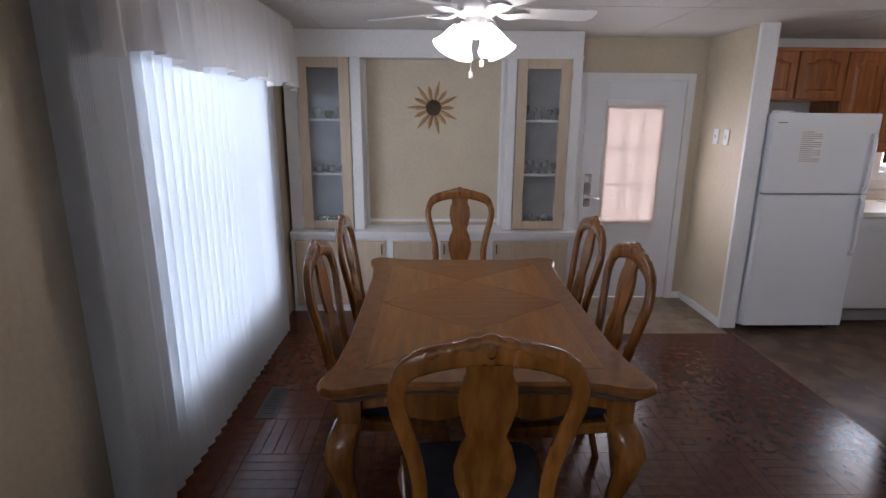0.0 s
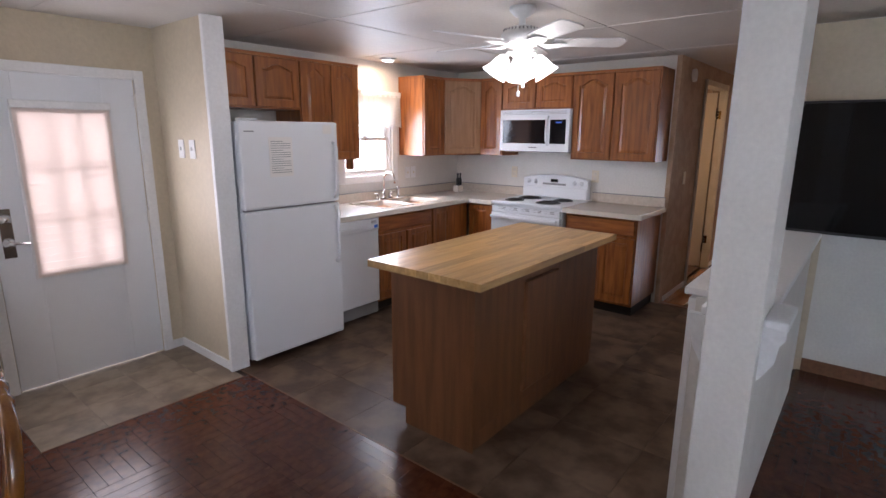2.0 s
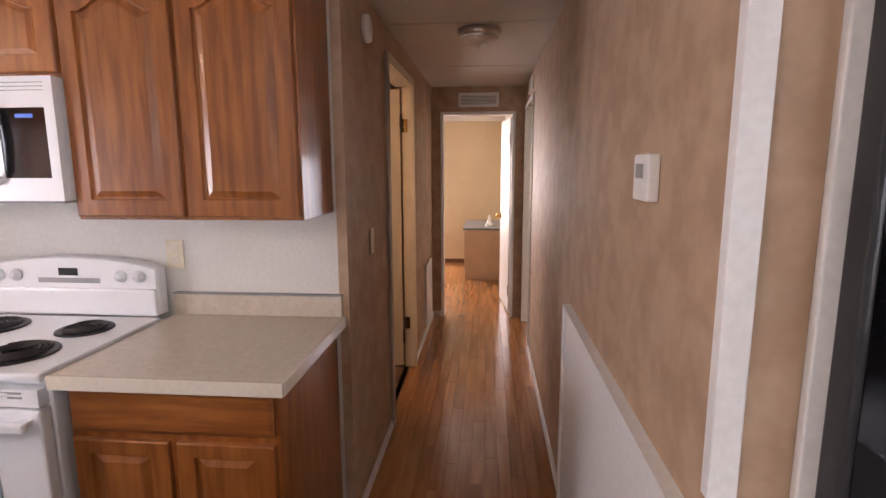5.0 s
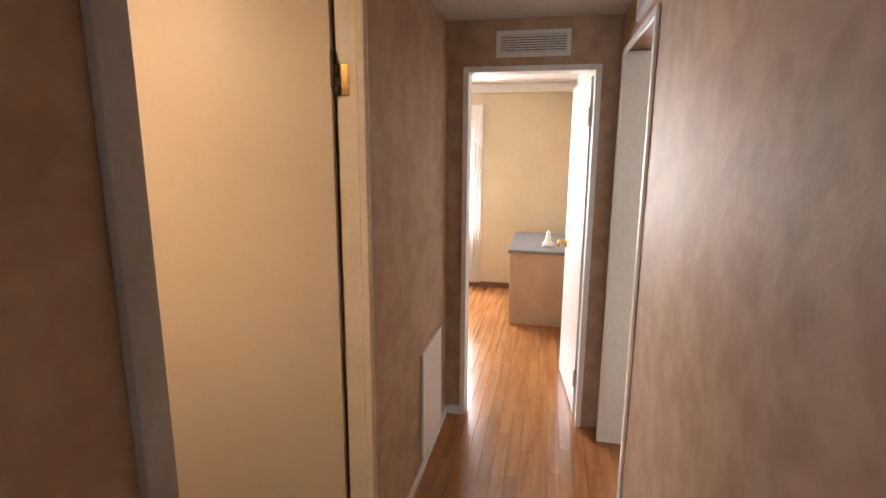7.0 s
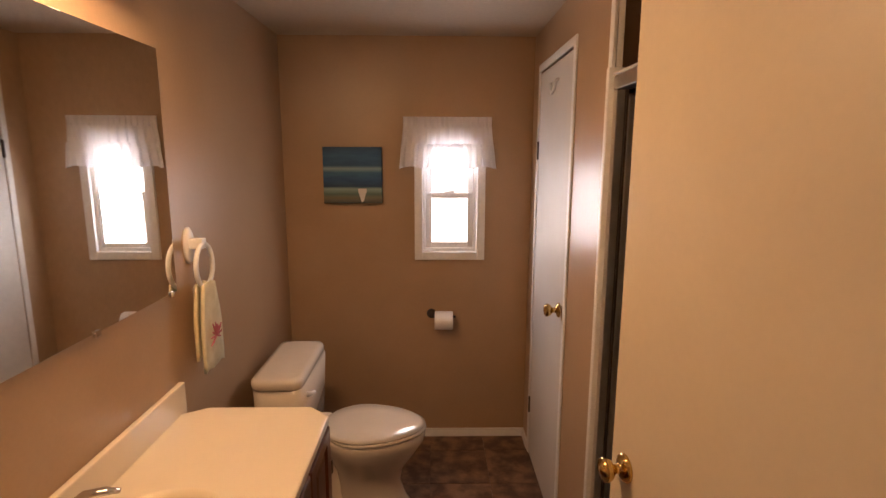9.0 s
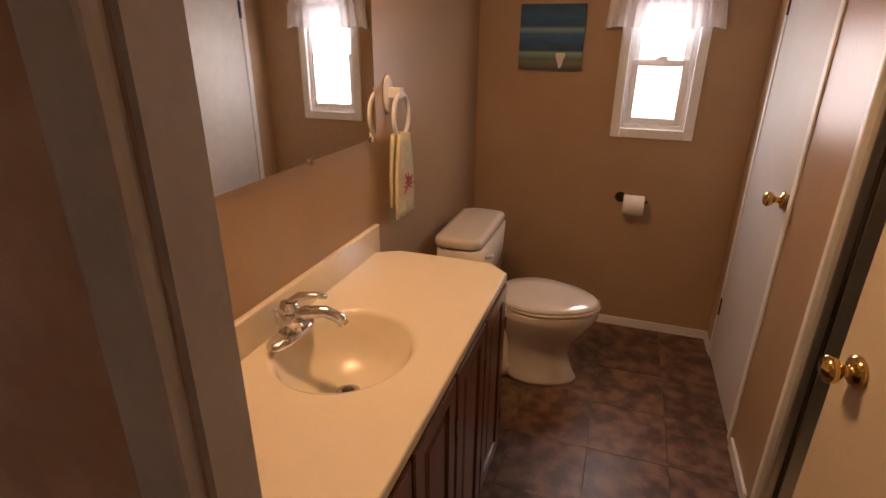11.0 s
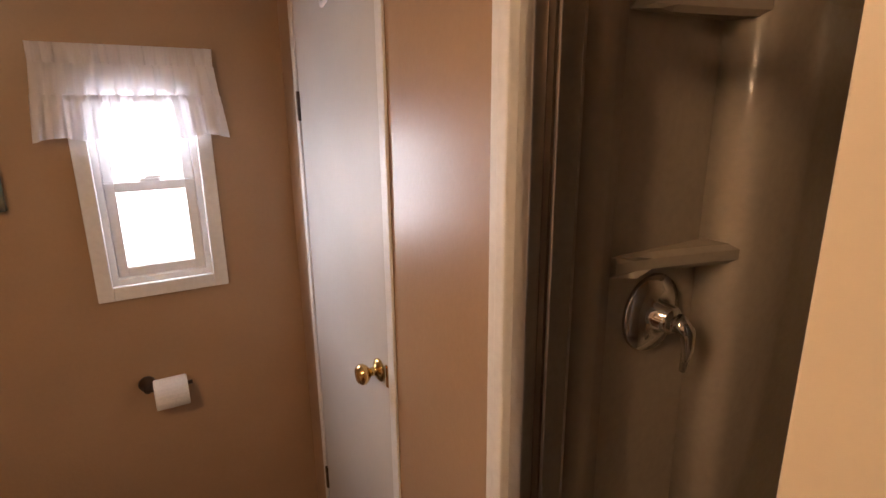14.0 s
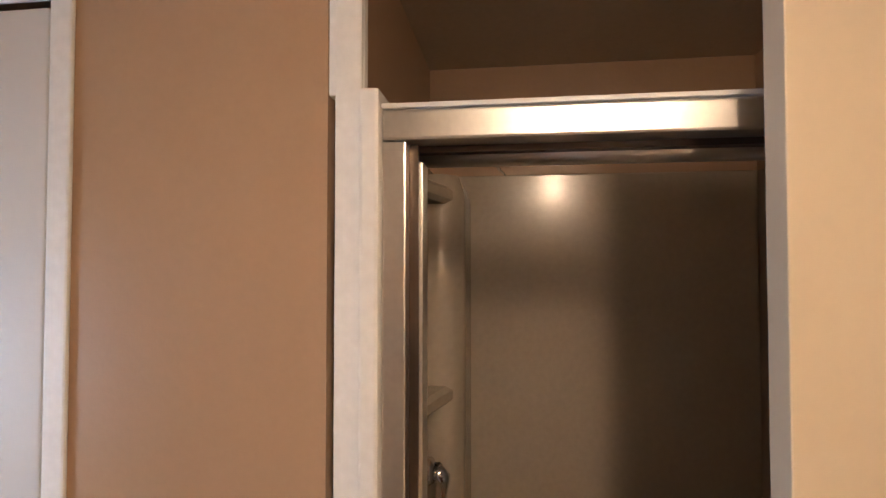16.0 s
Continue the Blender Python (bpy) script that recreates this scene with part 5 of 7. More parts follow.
hutch()
rnd = random.Random(12)
for x0, x1, z, kind in ((0.2, 0.5, 1.578, "g"), (0.2, 0.5, 1.148, "d"), (0.2, 0.5, 0.691, "g"), (1.92, 2.22, 1.578, "s"), (1.92, 2.22, 1.148, "s"), (1.92, 2.22, 0.691, "s")):
    n = 3 if kind != "s" else 5
    for k in range(n):
        x = x0 + (x1 - x0) * (k + 0.5) / n
        r = (0.045 if kind == "g" else 0.035 if kind == "d" else 0.026) * rnd.uniform(0.85, 1.15)
        h = {"g": 0.08, "d": 0.06, "s": 0.10}[kind] * rnd.uniform(0.8, 1.15)
        y = 4.88 + rnd.uniform(-0.03, 0.03)
        if kind == "s":
            o = thing("goblet", x, y, z, "silvery stemmed goblet on a hutch shelf", "glassware", "goblets in the hutch")
            pr = [(r * 0.9, 0), (r * 0.8, 0.004), (0.005, 0.01), (0.005, h * 0.4), (r * 0.7, h * 0.5), (r, h * 0.75), (r * 0.9, h), (r * 0.85, h), (r * 0.9, h * 0.75), (0, h * 0.5)]
            m, nm = SILVERW, "bowl"
        else:
            o = thing("pottery_bowl", x, y, z, "small green pottery bowl on a hutch shelf", "bowl", "pottery in the hutch")
            pr = [(r * 0.5, 0), (r * 0.6, 0.005), (r, h * 0.6), (r * 0.95, h), (r * 0.85, h), (r * 0.8, h * 0.6), (0, h * 0.2)]
            m, nm = GREENP if kind == "g" else SILVERW, "bowl"
        bm = bmesh.new()
        lathe(bm, (x, y, z + 0.001), pr, 16)
        part(nm, bm, m, o, smooth=True)

sb = thing("sunburst_ornament", 1.19, 4.94, 1.67, "dried rattan sunburst with a dark woven centre", "wall ornament")
bm = bmesh.new()
lathe(bm, (1.19, 4.958, 1.67), [(0, 0), (0.065, -0.002), (0.06, -0.015), (0.03, -0.022), (0, -0.024)], 24, "y")
part("centre", bm, DKBROWN, sb, "dark woven disc")
for k in range(14):
    a = 2 * math.pi * k / 14
    l = 0.21 if k % 2 else 0.17
    c, s = math.cos(a), math.sin(a)
    bm = bmesh.new()
    loft(bm, [[(1.19 + c * r - s * w * q, 4.95 + e, 1.67 + s * r + c * w * q) for q, e in ((-1, 0), (0, -0.006), (1, 0), (0, 0.003))] for r, w in ((0.05, 0.010), (0.13, 0.017), (l, 0.003))])
    part("ray", bm, RATTAN, sb)


def table_outline(cx, cy, hw, hl, g=0.0):
    """A rectangle with bowed sides and swelling ogee corners."""
    pts = []
    for sx, sy, rev in ((1, 1, 0), (-1, 1, 1), (-1, -1, 0), (1, -1, 1)):
        seg = [(hw - 0.045, 0.0), (hw - 0.045, hl * 0.5), (hw - 0.03, hl - 0.20), (hw - 0.002, hl - 0.10), (hw + 0.004, hl - 0.055), (hw - 0.012, hl - 0.018), (hw - 0.05, hl + 0.002), (hw - 0.10, hl - 0.004), (hw - 0.19, hl - 0.035), (hw * 0.5, hl - 0.05), (0.0, hl - 0.05)]
        if rev:
            seg = seg[::-1]
        for k, (x, y) in enumerate(seg[:-1]):
            pts.append((cx + sx * (x + g), cy + sy * (y + g)))
    return pts


def cabriole(bm, x, y, z, dx, dy, k=1.0):
    """A curved leg down from (x, y, z), with its knee turned outwards along dx, dy."""
    loops = []
    for t, off, r in ((0, 0.0, 0.042), (0.10, 0.022, 0.047), (0.2, 0.034, 0.046), (0.35, 0.026, 0.034), (0.55, 0.004, 0.024), (0.75, -0.008, 0.019), (0.88, 0.002, 0.019), (0.95, 0.016, 0.026), (0.98, 0.02, 0.033), (1.0, 0.018, 0.026)):
        loops.append(ring((x + dx * off * k, y + dy * off * k, z * (1 - t)), r * k, r * k, 10, power=0.85))
    return loft(bm, loops[::-1])


def dining_table():
    cx, cy, hw, hl = 1.37, 2.815, 0.555, 0.815
    g = thing("dining_table", cx, cy, 0, "oak dining table with a shaped inlaid top and curved legs", "table")
    bm = bmesh.new()
    slab(bm, table_outline(cx, cy, hw, hl), 0.722, 0.757, bev=0.010)
    t = part("tabletop", bm, TABLEB, g)
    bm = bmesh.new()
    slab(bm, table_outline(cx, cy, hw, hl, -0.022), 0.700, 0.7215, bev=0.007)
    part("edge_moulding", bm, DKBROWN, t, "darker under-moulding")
    a, b = hw - 0.14, hl - 0.15
    A = [(-a, -b), (a, -b), (a, b), (-a, b), (0, b * 0.42), (0, -b * 0.42), (0, -b), (0, b), (-a, 0), (a, 0)]

    def inlay(pts, m):
        c = Vector((sum(p[0] for p in pts) / len(pts), sum(p[1] for p in pts) / len(pts)))
        q = [(cx + c.x + (p[0] - c.x) * 0.992, cy + c.y + (p[1] - c.y) * 0.992) for p in pts]
        bm = bmesh.new()
        slab(bm, q, 0.7572, 0.7588)
        part("inlay", bm, m, t, "veneer panel")
    m = b / 2
    for s in (-1, 1):
        c = s * m
        q = [(-a, c - m), (a, c - m), (a, c + m), (-a, c + m)]
        for k in range(4):
            inlay([q[k], q[(k + 1) % 4], (0, c)], TABLEW if k % 2 else TABLEX)
    for s in (-1, 1):
        out = [(-hw + 0.10, 0.70), (hw - 0.10, 0.70)] + [(u, 0.60 + 0.018 * math.cos(u * 18) + 0.02 * (abs(u) > 0.34)) for u in [(hw - 0.10) - (2 * hw - 0.2) * i / 16 for i in range(17)]]
        bm = bmesh.new()
        loft(bm, [[(cx + u, cy + s * (hl - 0.11), v) for u, v in out], [(cx + u, cy + s * (hl - 0.135), v) for u, v in out]])
        part("apron", bm, CHAIRW, g)
        out = [(-hl + 0.12, 0.70), (hl - 0.12, 0.70)] + [(u, 0.60 + 0.015 * math.cos(u * 14)) for u in [(hl - 0.12) - (2 * hl - 0.24) * i / 20 for i in range(21)]]
        bm = bmesh.new()
        loft(bm, [[(cx + s * (hw - 0.10), cy + u, v) for u, v in out], [(cx + s * (hw - 0.125), cy + u, v) for u, v in out]])
        part("apron", bm, CHAIRW, g)
    for sx in (-1, 1):
        for sy in (-1, 1):
            bm = bmesh.new()
            x, y = cx + sx * (hw - 0.095), cy + sy * (hl - 0.105)
            box(bm, x - 0.04, x + 0.04, y - 0.04, y + 0.04, 0.58, 0.70, bev=0.006)
            cabriole(bm, x, y, 0.60, sx, sy, 1.15)
            part("leg", bm, CHAIRW, g, smooth=True)


dining_table()


def smoothed(pts, k):
    """More points on a smooth curve through the given ones."""
    out = []
    for i in range(len(pts) - 1):
        p0, p1, p2, p3 = (Vector(pts[max(0, min(len(pts) - 1, i + d))]) for d in (-1, 0, 1, 2))
        for j in range(k):
            t = j / k
            out.append(tuple(0.5 * (2 * p1 + (p2 - p0) * t + (2 * p0 - 5 * p1 + 4 * p2 - p3) * t * t + (3 * p1 - p0 - 3 * p2 + p3) * t ** 3)))
    return out + [tuple(pts[-1])]


def chair():
    """A hoop-backed chair with its seat centre at the origin, looking along +y."""
    g = thing("dining_chair", 0, 0, 0, "honey oak dining chair with a carved hoop back and navy seat", "chair", "chairs round the table")
    bm = bmesh.new()
    slab(bm, [(-0.20, -0.20), (-0.23, 0.0), (-0.25, 0.20), (-0.20, 0.24), (0, 0.255), (0.20, 0.24), (0.25, 0.20), (0.23, 0.0), (0.20, -0.20)], 0.385, 0.435, bev=0.008)
    part("seat_frame", bm, CHAIRW, g)
    bm = bmesh.new()
    slab(bm, [(-0.18, -0.185), (-0.21, 0.0), (-0.225, 0.18), (-0.18, 0.22), (0, 0.232), (0.18, 0.22), (0.225, 0.18), (0.21, 0.0), (0.18, -0.185)], 0.4355, 0.485, bev=0.022)
    part("seat", bm, SEATF, g, "navy upholstered seat", smooth=True)

    def lean(z):
        return -0.205 - 0.16 * max(0, z - 0.42) ** 1.15
    half = [(0.185, 0.40), (0.182, 0.48), (0.172, 0.58), (0.170, 0.66), (0.185, 0.76), (0.212, 0.86), (0.226, 0.93), (0.218, 0.98), (0.195, 1.02), (0.155, 1.043), (0.10, 1.058), (0.05, 1.066), (0.0, 1.070)]
    half = smoothed(half, 3)
    path = [(-x, z) for x, z in half] + [(x, z) for x, z in half[-2::-1]]
    n = len(path)
    loops = []
    for i, (x, z) in enumerate(path):
        a, b = path[max(i - 1, 0)], path[min(i + 1, n - 1)]
        t = Vector((b[0] - a[0], b[1] - a[1])).normalized()
        nx, nz = -t.y, t.x
        w = 0.021 + 0.010 * max(0.0, min(1.0, (z - 0.99) / 0.05))
        y = lean(z)
        loops.append([(x + nx * w * q, y + e, z + nz * w * q) for q, e in ((-1, -0.009), (-0.7, -0.014), (0.7, -0.014), (1, -0.009), (1, 0.009), (0.7, 0.014), (-0.7, 0.014), (-1, 0.009))])
    bm = bmesh.new()
    loft(bm, loops)
    part("backrest_hoop", bm, CHAIRW, g, "moulded hoop", smooth=True)
    bm = bmesh.new()
    n = 44
    pts, rad = [], []
    for k in range(n + 1):
        x = -0.185 + 0.37 * k / n
        z = 1.083 - 1.3 * x * x + 0.012 * math.exp(-(x / 0.04) ** 2)
        pts.append((x, lean(z) - 0.002, z + 0.006))
        rad.append((0.010 + 0.007 * abs(math.cos(k * math.pi / 5.5))) * (0.35 + 0.65 * min(1, (n / 2 - abs(k - n / 2)) / 5)))
    tube(bm, pts, rad, 8)
    part("crest_carving", bm, CHAIRW, g, "scalloped carved crest", smooth=True)
    bm = bmesh.new()
    for x, z, r in ((0, 1.082, 0.020),):
        loft(bm, [ring((x, lean(z) + e, z), r * k * 1.3, r * k * 0.7, 10, "y", 0.8) for e, k in ((-0.022, 0.5), (-0.016, 0.95), (0.012, 1.0), (0.02, 0.6))])
    part("crest_shell", bm, CHAIRW, g, "small carved shell", smooth=True)
    prof = [(0.045, 0.45), (0.05, 0.50), (0.04, 0.54), (0.058, 0.60), (0.078, 0.67), (0.082, 0.72), (0.068, 0.78), (0.05, 0.82), (0.062, 0.86), (0.074, 0.92), (0.070, 0.97), (0.055, 1.01), (0.06, 1.05)]
    bm = bmesh.new()
    loft(bm, [[(-w, lean(z) - 0.006, z), (w, lean(z) - 0.006, z), (w, lean(z) + 0.007, z), (-w, lean(z) + 0.007, z)] for w, z in prof])
    part("splat", bm, CHAIRW, g, "vase-shaped splat")
    part("back_rail", B((-0.165, 0.165, -0.222, -0.195, 0.42, 0.47), bev=0.005), CHAIRW, g)
    for sx in (-1, 1):
        bm = bmesh.new()
        cabriole(bm, sx * 0.205, 0.19, 0.41, sx * 0.7, 0.7, 0.85)
        part("leg", bm, CHAIRW, g, smooth=True)
        bm = bmesh.new()
        loft(bm, [ring((sx * 0.18, y, z), r, r, 8, power=0.7) for z, y, r in ((0, -0.28, 0.017), (0.2, -0.235, 0.018), (0.42, -0.205, 0.022))])
        part("leg", bm, CHAIRW, g, smooth=True)
    return g


ch = chair()
ch.matrix_basis = pose(1.325, 1.93, 0)
for x, y, r in ((1.38, 3.90, 180), (1.70, 2.53, 90), (1.71, 3.12, 88), (1.02, 2.56, -90), (1.03, 3.14, -88)):
    copy_thing(ch, pose(x, y, 0, 0, 0, r))


def ceiling_fan(x, y, spin, label):
    g = thing("ceiling_fan", x, y, 1.9, label, "fan")
    bm = bmesh.new()
    lathe(bm, (x, y, 0), [(0.07, H - 0.001), (0.072, H - 0.02), (0.04, H - 0.05), (0.02, H - 0.055), (0.018, H - 0.10), (0, H - 0.10)][::-1], 20)
    part("mount", bm, TRIM, g, smooth=True)
    z = H - 0.10
    bm = bmesh.new()
    lathe(bm, (x, y, 0), [(0, z), (0.05, z), (0.095, z - 0.02), (0.115, z - 0.045), (0.112, z - 0.075), (0.085, z - 0.10), (0.06, z - 0.11), (0, z - 0.11)], 28)
    m = part("motor_housing", bm, TRIM, g, smooth=True)
    part("vent_ring", B(*[(x + 0.098 * math.cos(a) - 0.003, x + 0.098 * math.cos(a) + 0.003, y + 0.098 * math.sin(a) - 0.003, y + 0.098 * math.sin(a) + 0.003, z - 0.034, z - 0.015) for a in [radians(12 * k) for k in range(30)]]), GREY, m)
    bm = bmesh.new()
    lathe(bm, (x, y, 0), [(0, z - 0.11), (0.045, z - 0.11), (0.05, z - 0.15), (0.035, z - 0.18), (0.012, z - 0.20), (0, z - 0.20)], 20)
    part("light_hub", bm, TRIM, g, smooth=True)
    zb = z - 0.085
    for k in range(5):
        a = radians(spin + 72 * k)
        c, s = math.cos(a), math.sin(a)

        def P(r, w, h):
            return (x + c * r - s * w, y + s * r + c * w, zb + h)
        bm = bmesh.new()
        loft(bm, [[P(r, -w, h - 0.004), P(r, w, h - 0.004 - 0.15 * w), P(r, w, h - 0.15 * w), P(r, -w, h)] for r, w, h in ((0.09, 0.012, 0), (0.13, 0.03, -0.012), (0.16, 0.045, -0.012), (0.20, 0.05, -0.006), (0.24, 0.03, -0.004))])
        part("blade_bracket", bm, TRIM, g, "scrolled white bracket")
        bm = bmesh.new()
        loft(bm, [[P(r, -w, 0.012 * w / 0.065), P(r, w, -0.012 * w / 0.065), P(r, w, 0.006 - 0.012 * w / 0.065), P(r, -w, 0.006 + 0.012 * w / 0.065)] for r, w in ((0.17, 0.052), (0.30, 0.06), (0.52, 0.067), (0.545, 0.058), (0.56, 0.03))])
        part("blade", bm, TRIM, g)
    for k in range(4):
        a = radians(spin + 20 + 90 * k)
        c, s = math.cos(a), math.sin(a)
        bm = bmesh.new()
        tube(bm, [(x + c * 0.03, y + s * 0.03, z - 0.14), (x + c * 0.07, y + s * 0.07, z - 0.14), (x + c * 0.085, y + s * 0.085, z - 0.155)], 0.012, 8)
        part("lamp_arm", bm, TRIM, g, smooth=True)
        d = Vector((c * 0.55, s * 0.55, -0.83)).normalized()
        o = Vector((x + c * 0.085, y + s * 0.085, z - 0.155))
        rot = d.to_track_quat("Z", "Y").to_matrix()
        bm = bmesh.new()
        loft(bm, [[o + rot @ Vector(p) for p in ring((0, 0, h), r, r, 18)] for h, r in ((0, 0.018), (0.01, 0.03), (0.04, 0.042), (0.075, 0.05), (0.10, 0.062), (0.115, 0.072), (0.112, 0.066), (0.07, 0.044), (0.02, 0.03))])
        p = part("shade", bm, MILK, g, "glowing milk glass bell shade", smooth=True)
        p.visible_shadow = False
    for dx, l in ((0.03, 0.10), (-0.02, 0.15)):
        bm = bmesh.new()
        tube(bm, [(x + dx, y, z - 0.19), (x + dx, y, z - 0.19 - l)], 0.0015, 5)
        lathe(bm, (x + dx, y, z - 0.19 - l - 0.03), [(0, 0), (0.009, 0.003), (0.009, 0.027), (0, 0.03)], 10)
        part("pull_chain", bm, TRIM, g)
    b = bulb(name="fan_lamp", x=x, y=y, z=z - 0.24, power=FANW, color=(1.0, 0.88, 0.72), size=0.09)


FANW = 7
ceiling_fan(1.38, 3.03, 8, "white five-blade ceiling fan with lit bell shades over the table")
ceiling_fan(4.45, 2.77, 20, "white five-blade ceiling fan with lit bell shades over the island")

# recessed lamp over the sink
rl = thing("recessed_light", 5.42, 4.78, H, "white ceiling lamp over the sink, lit", "lamp")
bm = bmesh.new()
lathe(bm, (5.42, 4.78, H - 0.002), [(0.075, 0), (0.08, -0.006), (0.06, -0.02), (0, -0.021)], 24)
part("trim_ring", bm, TRIM, rl, smooth=True)
bm = bmesh.new()
lathe(bm, (5.42, 4.78, H - 0.0235), [(0.05, 0), (0.045, -0.006), (0, -0.008)], 20)
part("lens", bm, MILK, rl, smooth=True).visible_shadow = False
area("sink_lamp", (5.42, 4.78, H - 0.035), (5.42, 4.80, 0), 0.09, 0.09, 7, (1.0, 0.72, 0.45))

# television on its wall arm
tv = thing("television", 5.52, 0.9, 1.38, "large black flat television on a wall arm, switched off", "television")
tvc = part("case", B((5.505, 5.555, 0.245, 1.565, 1.012, 1.758), bev=0.006), BLACKP, tv)
part("screen", B((5.5025, 5.5045, 0.258, 1.552, 1.03, 1.745)), TVSCREEN, tv, "glossy dark screen")
part("wall_arm", B((5.556, 5.95, 0.86, 0.94, 1.36, 1.42), (5.945, 5.9575, 0.75, 1.05, 1.25, 1.55)), DARKMETAL, tv)
bm = bmesh.new()
lathe(bm, (5.52, 0.92, 1.008), [(0, 0), (0.02, 0.001), (0.02, 0.004), (0, 0.004)], 12)
part("badge", bm, GREY, tvc)
cb = thing("cable", 5.9, 0.55, 0, "loose black cable hanging below the television", "cable")
bm = bmesh.new()
tube(bm, [(5.56, 0.5, 1.10), (5.93, 0.52, 0.95), (5.94, 0.62, 0.75), (5.93, 0.66, 0.55), (5.94, 0.58, 0.42), (5.93, 0.50, 0.38), (5.94, 0.54, 0.22), (5.92, 0.60, 0.10), (5.93, 0.50, 0.012)], 0.005, 6)
part("cord", bm, BLACKP, cb, smooth=True)
so = thing("sofa", 1.0, -2.0, 0, "dark upholstered sofa across the living room", "sofa")
part("base", B((0.75, 1.65, -3.1, -1.0, 0.05, 0.38), bev=0.03), SOFA, so)
part("backrest", B((0.55, 0.85, -3.1, -1.0, 0.2, 0.86), bev=0.05), SOFA, so)
for y in (-3.08, -2.4, -1.72):
    part("cushion", B((0.85, 1.62, y + 0.01, y + 0.66, 0.385, 0.52), bev=0.03), SOFA, so)
for y in (-3.3, -1.0):
    part("arm", B((0.6, 1.65, y, y + 0.2, 0.05, 0.62), bev=0.04), SOFA, so)
for y0, n, lab in ((-4.55, 38, "vertical blinds on the wide living room window"), (-1.2, 10, "vertical blinds on the narrow living room window")):
    lv = thing("living_blinds", 0.1, y0, 0.5, lab, "blinds")
    for k in range(n):
        y = y0 + 0.084 * k
        bm = bmesh.new()
        loft(bm, [[(0.075, y - 0.030, z), (0.10, y + 0.030, z), (0.1015, y + 0.029, z), (0.0765, y - 0.031, z)] for z in (0.5, 2.03)])
        part("slat", bm, BLIND, lv)
    part("head_rail", B((0.06, 0.12, y0 - 0.05, y0 + 0.084 * n, 2.035, 2.08), bev=0.004), TRIM, lv)

# floor register under the blinds
fg = thing("floor_register", 0.45, 3.3, 0, "dark metal floor register by the wall", "vent")
part("grille", B((0.22, 0.33, 3.05, 3.38, 0.001, 0.006), *[(0.235, 0.315, 3.07 + 0.024 * k, 3.077 + 0.024 * k, 0.0062, 0.009) for k in range(13)]), DARKMETAL, fg)

# ---- hallway ----
hl = thing("hall_ceiling_light", 7.82, 2.10, H, "unlit ceiling lamp with a nickel band and frosted bowl", "lamp")
bm = bmesh.new()
lathe(bm, (7.82, 2.10, H - 0.001), [(0, -0.04), (0.115, -0.04), (0.12, -0.036), (0.12, -0.003), (0.09, 0), (0, 0)], 28)
part("band", bm, NICKEL, hl, smooth=True)
bm = bmesh.new()
lathe(bm, (7.82, 2.10, H - 0.042), [(0.11, 0), (0.10, -0.02), (0.06, -0.038), (0.01, -0.045), (0.008, -0.055), (0, -0.056)], 28)
part("bowl", bm, DULLMILK, hl, smooth=True)


def grille(name, f, u0, u1, v0, v1, n, label):
    g = thing(name, *f((u0 + u1) / 2, v0, 0), label, "vent")

    def bx(bm, a, b, c, d, e0, e1):
        p, q = f(a, c, e0), f(b, d, e1)
        box(bm, p[0], q[0], p[1], q[1], p[2], q[2])
    bm = bmesh.new()
    w = 0.022
    for r in ((u0, u0 + w, v0, v1), (u1 - w, u1, v0, v1), (u0 + w, u1 - w, v0, v0 + w), (u0 + w, u1 - w, v1 - w, v1)):
        bx(bm, *r, 0.001, 0.014)
    part("frame", bm, TRIM, g)
    bm = bmesh.new()
    bx(bm, u0 + w, u1 - w, v0 + w, v1 - w, 0.001, 0.003)
    part("backing", bm, DARKGAP, g)
    for k in range(n):
        v = v0 + w + (v1 - v0 - 2 * w) * (k + 0.5) / n
        bm = bmesh.new()
        bx(bm, u0 + w, u1 - w, v - 0.0035, v + 0.0035, 0.004, 0.012)
        part("slat", bm, TRIM, g)


grille("hall_vent", plane_map("w", 9.93), 1.95, 2.33, 2.05, 2.18, 7, "white return air grille above the bedroom door")
grille("hall_vent", plane_map("n", 1.70), 9.02, 9.40, 2.09, 2.20, 6, "white air grille above the side room door")
rp = thing("access_panel", 9.5, 2.59, 0.05, "white access panel low on the hall wall", "panel")
part("panel", B((9.29, 9.71, 2.572, 2.589, 0.09, 0.63), bev=0.003), TRIM, rp)
sw = thing("light_switch", 6.98, 2.59, 1.2, "tan switch plate on the hall wall", "switch")
part("plate", B((7.18, 7.25, 2.582, 2.589, 1.10, 1.22), bev=0.002), CREAMTRIM, sw)

# ---- bedroom beyond ----
dr = thing("dresser", 12.1, 2.05, 0, "pinkish beige dresser with a slate grey top", "dresser")
part("body", B((11.64, 12.58, 1.855, 2.335, 0.02, 0.65), bev=0.004), DRESS, dr)
part("side_panel", B((11.625, 11.6395, 1.855, 2.34, 0.0, 0.66), bev=0.003), DRESS, dr)
part("top", B((11.60, 12.60, 1.845, 2.365, 0.661, 0.69), bev=0.006), DRESST, dr)
for k in range(3):
    part("drawer_front", B((11.68 + 0.31 * k, 11.97 + 0.31 * k, 2.336, 2.35, 0.06, 0.62), bev=0.004), DRESS, dr)
bo = thing("soap_bottle", 11.86, 2.02, 0.691, "small clear white bottle on the dresser", "bottle")
bm = bmesh.new()
lathe(bm, (11.86, 2.02, 0.691), [(0.05, 0), (0.055, 0.02), (0.03, 0.05), (0.022, 0.07), (0.026, 0.09), (0.016, 0.10), (0.018, 0.13), (0.0, 0.15)], 16)
